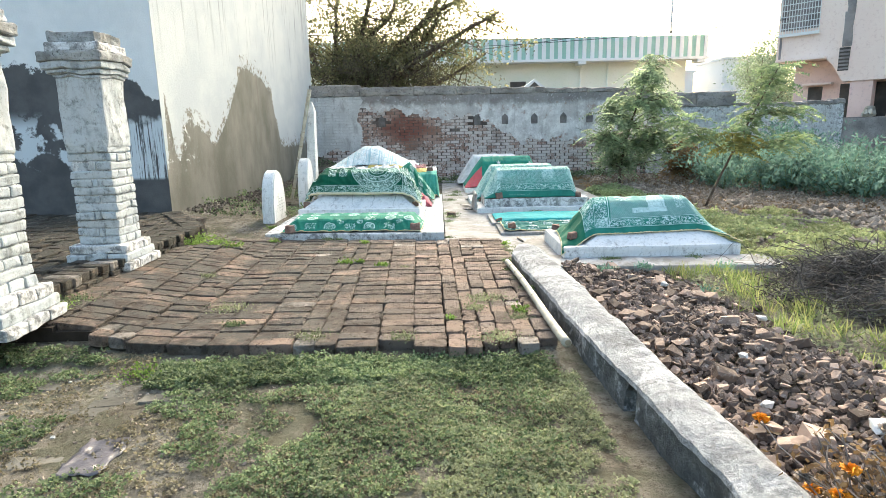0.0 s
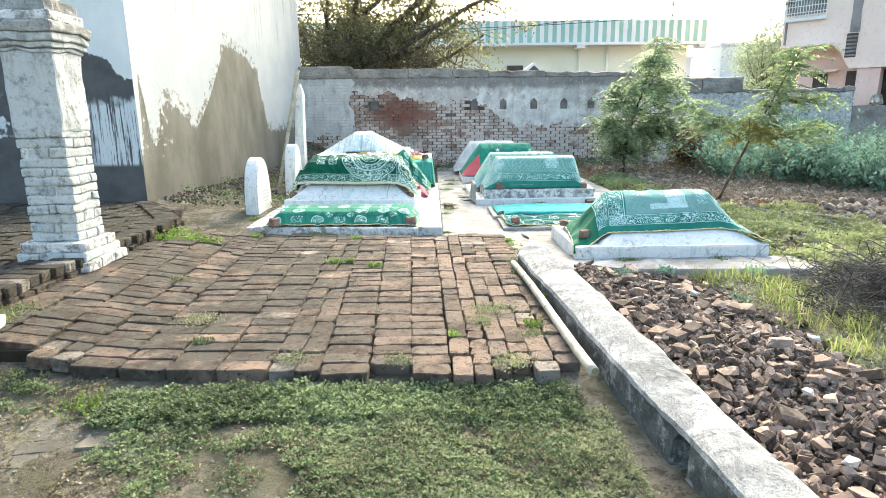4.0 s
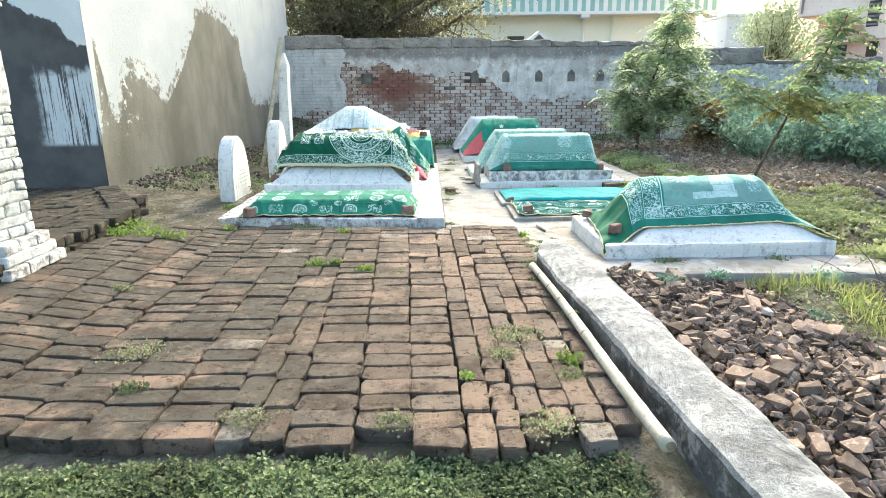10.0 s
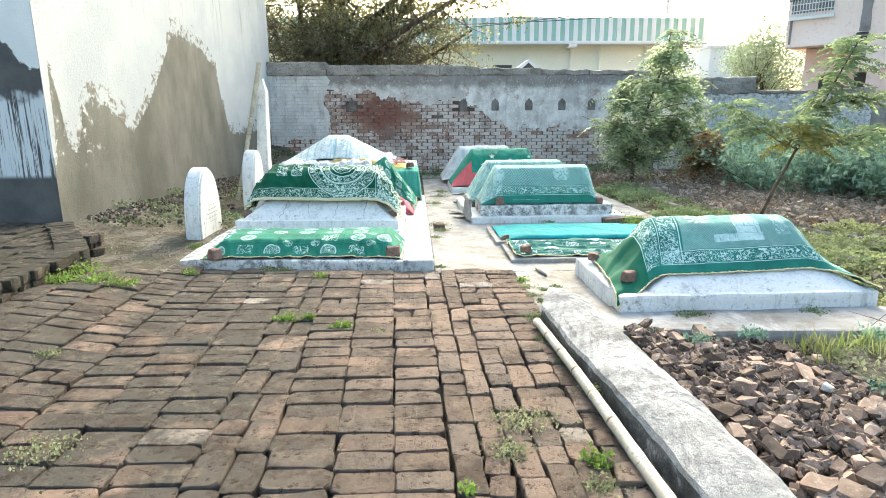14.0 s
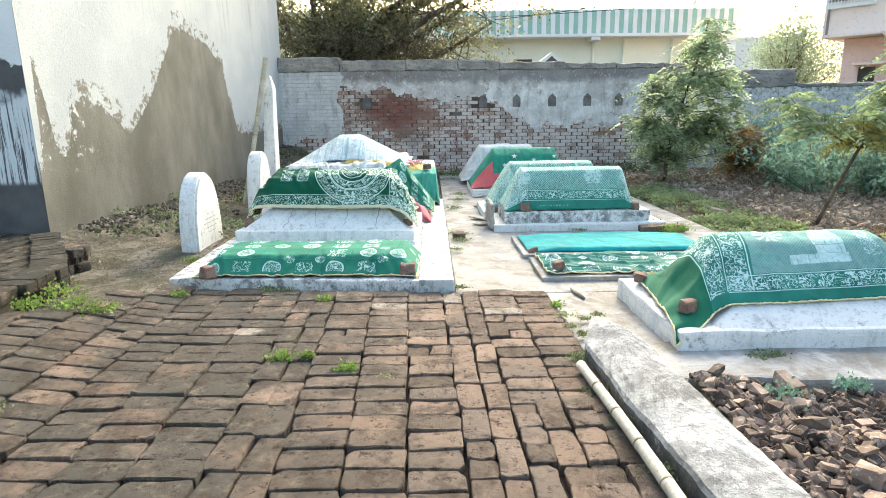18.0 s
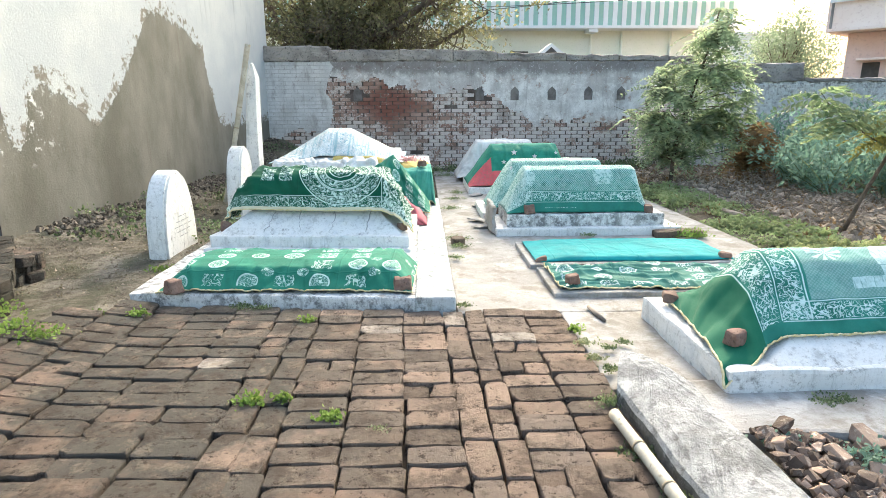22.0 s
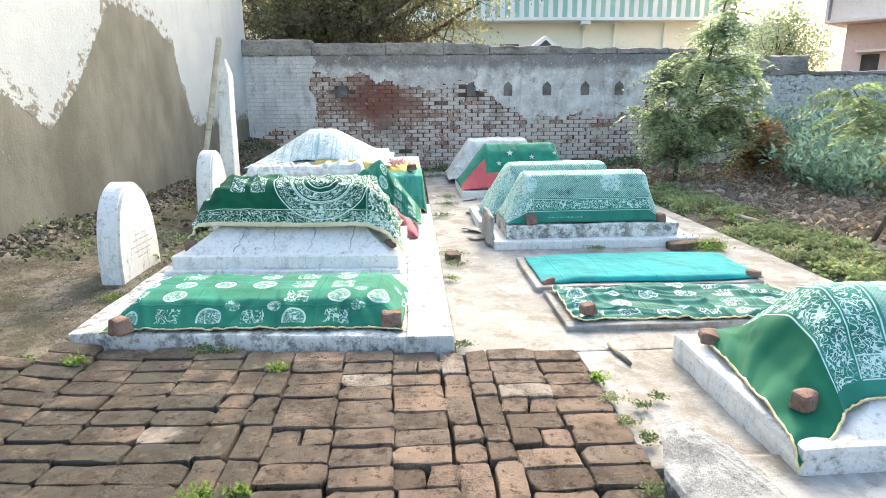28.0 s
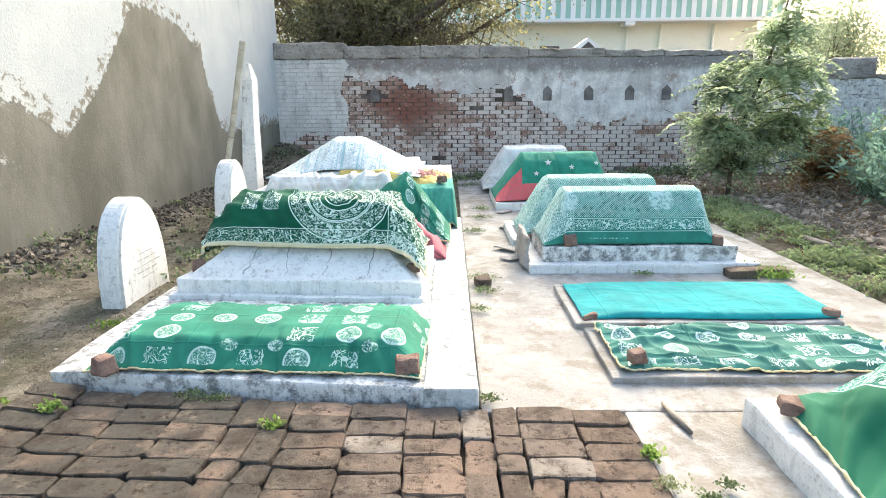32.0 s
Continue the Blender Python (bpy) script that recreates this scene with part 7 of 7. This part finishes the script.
def weed(x, y, z, s, material, seed, label):
    r = np.random.default_rng(seed)
    o = thing("weed", (x, y, z), label, "weed", "weeds between the stones")
    mat = material in ("leaf_dull", "leaf_creep")
    n = int((2600 if mat else 1500) * s) + 40
    p = np.array([x, y, z + 0.004]) + r.normal(0, 1, (n, 3)) * np.array([s * 0.55, s * 0.42, s * (0.12 if mat else 0.25)])
    p += 0.25 * s * np.array([noise.noise_vector(Vector(q * 18))[:] for q in p]) * np.array([1, 1, 0.2])
    p[:, 2] = np.maximum(p[:, 2], z + 0.003)
    L = r.uniform(0.6, 1.3, n) * (0.0145 if mat else 0.023)
    part("leaves", *leaf_faces(p, rand_dirs(r, n, 0.9), L, L * 0.38, r, 0.3), material, o)


WEEDS = [(-1.0, -1.22, 0.07, "leaf_bright"), (-0.87, -1.2, 0.035, "leaf_bright"), (-0.63, -1.38, 0.05, "leaf_bright"), (-0.95, -0.19, 0.045, "leaf_bright"), (-2.35, 0.0, 0.04, "leaf_bright"), (-2.06, -0.05, 0.05, "leaf_bright"), (-2.86, -0.2, 0.13, "leaf_bright"), (-2.86, -0.5, 0.12, "leaf_bright"), (-2.62, -0.45, 0.14, "leaf_bright"), (-2.4, -0.5, 0.11, "leaf_bright"), (-2.84, -2.75, 0.14, "leaf_creep"), (-2.85, -2.95, 0.12, "leaf_bright"),
         (0.29, -2.63, 0.15, "leaf_dull"), (0.2, -2.86, 0.09, "leaf_dull"), (0.52, -2.95, 0.06, "leaf_bright"), (0.5, -3.1, 0.08, "leaf_dull"), (0.02, -3.1, 0.03, "leaf_bright"), (-0.4, -1.5, 0.04, "leaf_dull"), (-1.5, -3.12, 0.07, "leaf_creep"), (-1.67, -2.75, 0.13, "leaf_dull"), (-2.2, -1.8, 0.07, "leaf_dull"), (-0.9, -3.4, 0.1, "leaf_dull"), (-0.3, -3.45, 0.09, "leaf_dull"), (0.3, -3.5, 0.12, "leaf_dull"),
         (0.7, -0.42, 0.045, "leaf_bright"), (0.7, -0.62, 0.055, "leaf_dull"), (0.82, -0.69, 0.04, "leaf_creep"), (0.7, -0.82, 0.05, "leaf_dull"), (0.74, -0.96, 0.045, "leaf_creep"), (0.63, -1.3, 0.07, "leaf_creep"), (0.64, -1.7, 0.08, "leaf_creep"), (0.66, -2.0, 0.07, "leaf_creep"), (0.7, -2.35, 0.07, "leaf_creep"), (0.12, 2.1, 0.11, "leaf_creep"), (0.14, 1.75, 0.09, "leaf_creep"), (0.08, 1.35, 0.06, "leaf_creep"), (0.25, 4.7, 0.12, "leaf_creep"), (0.3, 5.3, 0.12, "leaf_creep"), (0.2, 7.6, 0.2, "leaf_creep"), (2.5, 2.12, 0.14, "leaf_bright"), (0.92, -0.62, 0.035, "leaf_creep"), (0.14, 3.9, 0.12, "leaf_creep"),
         (0.05, 0.06, 0.05, "leaf_creep"), (1.5, 2.18, 0.07, "leaf_creep"), (2.6, 2.1, 0.12, "leaf_bright"), (-2.38, 1.05, 0.08, "leaf_bright"), (1.22, -1.66, 0.08, "leaf_bush"), (1.47, -1.78, 0.1, "leaf_bush"), (1.85, -1.7, 0.07, "leaf_bush"), (1.45, -2.35, 0.07, "leaf_bush"), (2.2, -2.3, 0.08, "leaf_bush"), (2.6, -1.75, 0.1, "leaf_bush"), (1.9, -3.0, 0.07, "leaf_bush"),
         (-3.7, 2.4, 0.18, "leaf_creep"), (1.62, -1.34, 0.07, "leaf_creep"), (1.7, -1.32, 0.06, "leaf_creep"), (2.5, -1.32, 0.08, "leaf_creep"), (-1.44, 0.1, 0.08, "leaf_creep"), (-1.3, 0.07, 0.05, "leaf_creep"), (-1.85, -3.74, 0.12, "leaf_bright")]
for k, (x, y, s, m) in enumerate(WEEDS):
    z = 0.0 if y > -3.6 and x < 0.76 else float(ground_z(x, y))
    z = 0.0 if x > 0 and y > -2 and y < 8 else z
    z += rise(x) if -3.6 < y < 0 else 0
    weed(x, y, z, s, m, 200 + k, "dry sprawling weed tuft" if m == "leaf_dull" else "small leafy green weed growing from a joint")

# small things on the paving
FLAKE = []
for q in range(4):
    v, f = chip(300 + q, 0.16)
    me = bpy.data.meshes.new("cement_flake")
    me.from_pydata((v * 0.26).tolist(), [], f)
    me.materials.append(M["concrete"])
    FLAKE.append(me)
PAVE_BITS = [(0.13, 1.95, 0.05, 12, "half_brick", "dark half brick standing beside the platform"), (2.3, 2.16, 0.05, 6, "loose_brick", "weathered brick lying before a grave base"), (2.56, 2.2, 0.045, -14, "loose_brick", "weathered brick lying before a grave base"),
             (0.46, 2.75, 0.0, 20, "cement_fragment", "flat broken piece of cement on the paving"), (0.52, 4.15, 0.0, 70, "cement_fragment", "flat broken piece of cement on the paving"), (0.44, 3.1, 0.01, 130, "cement_fragment", "flat broken piece of cement on the paving"), (0.58, 5.1, 0.0, 40, "cement_fragment", "flat broken piece of cement on the paving")]
# rod laid in place of a raised cement edge in the paving
st = thing("cement_edge_rod", (0.92, 0.0, -0.01), "thin rod standing in for a raised cement edge", "stick")
part("wood", *tube([(0.9, 0.03, -0.008), (0.91, -0.11, -0.006), (0.93, -0.24, -0.008)], [0.012, 0.015, 0.01], 6), "twig", st, "", True)
for px, py, pz, turn, name, lab in PAVE_BITS:
    o = new(name, HALF[1] if name == "half_brick" else STR[int(abs(px * 10)) % 10] if "brick" in name else FLAKE[int(abs(py * 10)) % 4])
    o.matrix_world = pose(px, py, pz, 2, -2, turn)
    tagged(o, lab, "brick" if "brick" in name else "fragment", "" if "brick" in name else "cement fragments")
fl = thing("dried_flowers", (-0.4, 4.2, 0.58), "small heap of pink and withered flowers on the plinth", "flowers")
r = np.random.default_rng(91)
pp = np.array([-0.4, 4.2, 0.6]) + r.normal(0, 1, (260, 3)) * np.array([0.09, 0.06, 0.025])
pp[:, 2] = np.maximum(pp[:, 2], 0.6)
part("petals", *leaf_faces(pp, rand_dirs(r, 260, 0.6), 0.03, 0.011, r), "petal_pink", fl)["kind"] = "stuff"

# litter before the brick floor and odd stones in the rubble
sc = thing("plastic_scrap", (-1.58, -4.64, -0.1), "crumpled grey plastic scrap on the ground", "litter")
nn = 12
P = np.array([(-1.72 + 0.2 * i / 11 + 0.03 * noise.noise(Vector((i * 0.7, k * 0.4, 3))), -4.8 + 0.3 * k / 11 + 0.03 * noise.noise(Vector((i * 0.5, k * 0.6, 8))), -0.092 + 0.014 * noise.noise(Vector((i * 0.5, k * 0.5, 0))) + 0.006 * noise.noise(Vector((i * 1.7, k * 1.7, 4)))) for i in range(nn) for k in range(nn)])
P[:, 2] = np.maximum(P[:, 2], ground_z(P[:, 0], P[:, 1]) + 0.004)
o = part("sheet", P, grid_faces(nn, nn), "plastic", sc, "", True)
o.modifiers.new("thickness", "SOLIDIFY").thickness = 0.003
PEBBLES = [(-1.94, -4.44, 0.03), (-1.68, -4.66, 0.035), (-2.26, -3.78, 0.025), (-2.5, -4.1, 0.02), (1.49, -4.47, 0.07), (1.8, -4.78, 0.11), (1.62, -4.0, 0.06), (2.1, -3.3, 0.08), (1.75, -2.5, 0.07), (2.3, -4.4, 0.09)]
PEB = []
for q in range(3):
    v, f = chip(400 + q, 0.6)
    me = bpy.data.meshes.new("pebble")
    me.from_pydata(v.tolist(), [], f)
    me.materials.append(M["pebble"])
    PEB.append(me)
for k, (px, py, s) in enumerate(PEBBLES):
    o = new("pebble", PEB[k % 3])
    zz = rubble_z(px, py) + 0.05 if px > 1 else float(ground_z(px, py)) + s * 0.12
    o.matrix_world = pose(px, py, zz, 8, -6, 50 * k) @ Matrix.Diagonal((s, s, s, 1))
    tagged(o, "pale stone among the brown brick rubble" if px > 1 else "small pale pebble lying on the earth", "stone", "pale stones")

# marigold plant by the kerb
mg = thing("marigold_plant", (1.36, -5.5, -0.06), "half-dry marigold plant with orange flowers", "plant")
acc, P = [], []
r = np.random.default_rng(81)
for k in range(95):
    e = np.array([1.36 + r.normal(0, 0.2), -5.4 + r.normal(0, 0.15), r.uniform(0.06, 0.3)])
    pts, rr = branch((1.4 + r.uniform(-0.12, 0.12), -5.5 + r.normal(0, 0.08), -0.08), e, 0.005, 0.002, 0.05, r, 6)
    acc.append(tube(pts, rr, 4, False))
    P.append(np.repeat(pts[2:], 5, 0) + r.normal(0, 0.02, (20, 3)))
    if k % 4 == 0:
        flower = []
        col = "petal" if k % 8 == 0 else "clod"
        for ring, (n, rad) in enumerate(((13, 0.036), (10, 0.026), (6, 0.014))):
            a = np.arange(n) * 2 * math.pi / n + ring
            pd = np.column_stack([np.cos(a), np.sin(a), np.full(n, 0.35 + 0.5 * ring)])
            pd /= np.linalg.norm(pd, axis=1, keepdims=True)
            flower.append(leaf_faces(np.repeat(e[None], n, 0) + np.array([0, 0, 0.004 * ring]), pd, rad, rad * 0.45, r))
        part("flower_head", *joined(flower), col, mg, "orange flower" if col == "petal" else "withered brown seed head")
part("stem", *joined(acc), "twig", mg)["kind"] = "stuff"
P = np.concatenate(P)
part("leaves", *leaf_faces(P, rand_dirs(r, len(P)), 0.03, 0.008, r), "leaf_dry", mg)

# ---- houses beyond the wall ----
ho = thing("cream_house", (3, 22, -0.03), "cream-painted house with a green and white striped parapet", "house")
slab("wall", -8, 11.0, 20.0, 29.0, -0.1, 4.2, "cream", ho, "pale cream wall", 0.02, jit=0, seg=1)
slab("gutter", -8, 11.7, 19.3, 19.98, 4.05, 4.16, "stripe_white", ho, "white eaves band", 0.01, jit=0, seg=1)
sx, k = -6.0, 0
while sx < 11.6:
    slab("roof_sheet", sx, sx + 0.172, 19.42 + 0.02 * (k % 2), 19.47 + 0.02 * (k % 2), 4.165, 5.05, "stripe_green" if k % 2 else "stripe_white", ho, "", 0.008, jit=0, seg=1)
    sx += 0.175
    k += 1
slab("parapet_back", -6.2, 11.6, 19.5, 19.62, 4.165, 5.03, "stripe_white", ho, "", 0.01, jit=0, seg=1)
for px in (6.05, 11.2):
    slab("bracket", px, px + 0.35, 19.3, 19.98, 3.92, 4.045, "stripe_white", ho, "", 0.02, jit=0, seg=1)
for px in (6.3, 7.5, 9.4):
    part("drain_pipe", *tube([(px, 19.93, 0), (px, 19.93, 4.0)], 0.05, 8), "cream", ho, "", True)
slab("window", 3.2, 3.9, 19.97, 20.03, 2.2, 3.3, "dark", ho, "dark window", 0.01, jit=0, seg=1)
po = thing("roof_mast", (10.4, 19.9, 5.0), "thin mast on the house roof", "mast")
part("pole", *tube([(10.4, 20.4, 4.1), (10.4, 20.4, 7.6)], 0.05, 8), "metal", po, "", True)
gb_ = thing("gabled_vent", (2.6, 9.9, 0), "small gabled cap showing above the wall", "vent")
part("cap", [(2.35, 9.8, 2.4), (2.95, 9.8, 2.4), (2.65, 9.8, 2.62), (2.35, 10.2, 2.4), (2.95, 10.2, 2.4), (2.65, 10.2, 2.62)], [(0, 1, 2), (3, 5, 4), (0, 2, 5, 3), (1, 4, 5, 2), (0, 3, 4, 1)], "stripe_white", gb_)
slab("shaft", 2.48, 2.82, 9.84, 10.16, -0.05, 2.42, "damp", gb_, "", 0.01, jit=0, seg=1)
part("opening", [(2.5, 9.79, 2.41), (2.8, 9.79, 2.41), (2.65, 9.79, 2.54)], [(0, 1, 2)], "dark", gb_)

# the pink house: its parts are set out along its face (x) and depth (y) from the near corner, then turned
HX, HY = 12.2, 15.0
pk = thing("pink_house", (HX, HY, -0.03), "two-storey pink house with overhanging balcony, haze in its pale colour", "house")


def hs(name, s0, s1, d0, d1, z0, z1, material, parent=None, label="", b=0.015, jit=0.0, seg=1):
    return slab(name, HX + s0, HX + s1, HY + d0, HY + d1, z0, z1, material, parent or pk, label, b, jit=jit, seg=seg)


hs("ground_floor", 0.45, 12, 0.6, 8, -0.1, 3.38, "pink", None, "salmon pink ground floor")
hs("upper_floor", 0.0, 12, 0.0, 8, 3.4, 9.0, "pink_pale", None, "pale pink overhanging upper floor")
hs("ledge", 0.1, 1.65, -0.3, 0.0, 3.38, 3.46, "pink_pale", None, "thin concrete ledge")
hz = [(1.6, 3.4), (1.85, 3.15), (2.0, 2.9), (2.18, 2.6), (12, 2.6), (12, 3.4)]
n = len(hz)
part("bay", [(HX + a, HY - 0.02, z) for a, z in hz] + [(HX + a, HY + 0.62, z) for a, z in hz], [list(range(n)), list(range(n, 2 * n))[::-1]] + [(i, n + i, n + (i + 1) % n, (i + 1) % n) for i in range(n)], "pink_pale", pk, "curved pale pink bay")
hs("column", 2.4, 3.05, 0.03, 0.4, -0.1, 2.595, "pink", None, "salmon pink porch column")
hs("column", 3.5, 3.95, 0.03, 0.4, -0.1, 2.595, "pink_pale", None, "pale porch column")
hs("opening", 1.95, 2.5, 0.57, 0.62, 0.2, 2.55, "dark", None, "dark doorway")
hs("opening", 2.9, 6.0, 0.57, 0.62, 0.2, 2.55, "dark", None, "dark porch opening")
hs("sunshade", 0.85, 1.75, 0.25, 0.6, 2.55, 2.62, "pink_pale", None, "small concrete sunshade")
hs("window", 0.95, 1.4, 0.57, 0.62, 1.7, 2.5, "dark", None, "dark window")
wu = hs("window", 2.0, 2.32, -0.03, 0.01, 2.95, 3.7, "dark", None, "dark louvred window")
for k in range(6):
    hs("louvre", 2.01, 2.31, -0.05, -0.025, 2.99 + k * 0.115, 3.05 + k * 0.115, "damp", wu, "", 0.004)
hs("damp_streak", 2.06, 2.34, -0.016, 0.0, 3.72, 6.5, "damp", None, "dark damp streak down the wall", 0.003, 0.03, 8)
hs("rain_pipe", 0.1, 0.16, -0.06, 0.0, 3.5, 4.3, "damp", None, "short rain pipe", 0.01)
# flat sheet on the wall: the balcony's shade is only its grey colour
hs("balcony_recess", 0.1, 1.3, -0.012, 0.01, 4.45, 6.6, "damp", None, "shaded balcony behind the rail", 0.004)
gl = hs("balcony_rail", 0.06, 1.36, -0.12, -0.06, 4.24, 4.34, "stripe_white", None, "white lattice balcony rail", 0.01)
for k in range(15):
    part("bar", *tube([(HX + 0.1 + k * 0.088, HY - 0.09, 4.33), (HX + 0.1 + k * 0.088, HY - 0.09, 5.5)], 0.012, 5), "stripe_white", gl)
for zz in (4.5, 4.7, 4.9, 5.1, 5.3, 5.5):
    hs("rail_bar", 0.06, 1.36, -0.1, -0.08, zz, zz + 0.025, "stripe_white", gl, "", 0.004)
hs("porch_parapet", 2.1, 12, -0.35, -0.15, -0.1, 1.42, "coping", None, "dark low parapet", 0.02)
pk.rotation_euler = (0, 0, math.atan2(-0.78, 0.62))
# still cream shape of unknown nature; a plain bundle stands in for it
sk = thing("unclear_cream_shape", (HX + 3.1, HY, 1.42), "unidentified cream shape on the porch parapet, built as a bundle", "sack")
fd = Vector((0.62, -0.78, 0)).normalized()
c0 = Vector((HX, HY, 0)) + fd * 3.12 - Vector((fd.y, -fd.x, 0)) * -0.25
v, f = solid(-0.2, 0.2, -0.09, 0.09, 1.42, 1.76, 0.08, 0.05, 0.03, 4)
sk.location = (c0.x, c0.y, 1.42)
part("bundle", [(a + c0.x, b + c0.y, c) for a, b, c in v], f, "sack", sk, "", True)
for k, (x, y, w, h) in enumerate(((19.0, 44, 5, 5.5), (25.5, 42, 5, 6.3), (12.8, 38, 4, 4.4))):
    fo = thing("distant_house", (x, y, -0.03), "pale flat-roofed house in the haze", "house", "distant houses")
    slab("wall", x - w / 2, x + w / 2, y, y + 5, -0.1, h, "far", fo, "", 0.02, jit=0, seg=1)
    slab("roof_edge", x - w / 2 - 0.15, x + w / 2 + 0.15, y - 0.15, y + 5.15, h, h + 0.2, "far", fo, "", 0.02, jit=0, seg=1)
    slab("window", x - 0.5, x + 0.4, y - 0.03, y + 0.02, h - 1.9, h - 0.8, "damp", fo, "", 0.01, jit=0, seg=1)


def cable(a, b, sag, label):
    a, b = Vector(a), Vector(b)
    o = thing("overhead_cable", a, label, "cable", "overhead cables")
    pts = [a.lerp(b, t) - Vector((0, 0, sag * 4 * t * (1 - t))) for t in np.linspace(0, 1, 24)]
    part("wire", *tube(pts, 0.012, 5), "wire", o)


cable((-6, 19.0, 4.75), (13.0, 14.6, 4.9), 0.35, "thin black cable sagging past the striped parapet")
cable((-6, 18.9, 4.3), (12.2, 15.0, 5.6), 0.5, "thin black cable strung to the pink house")
cable((-6, 18.8, 5.6), (12.4, 14.8, 4.9), 0.6, "thin black cable strung to the pink house")
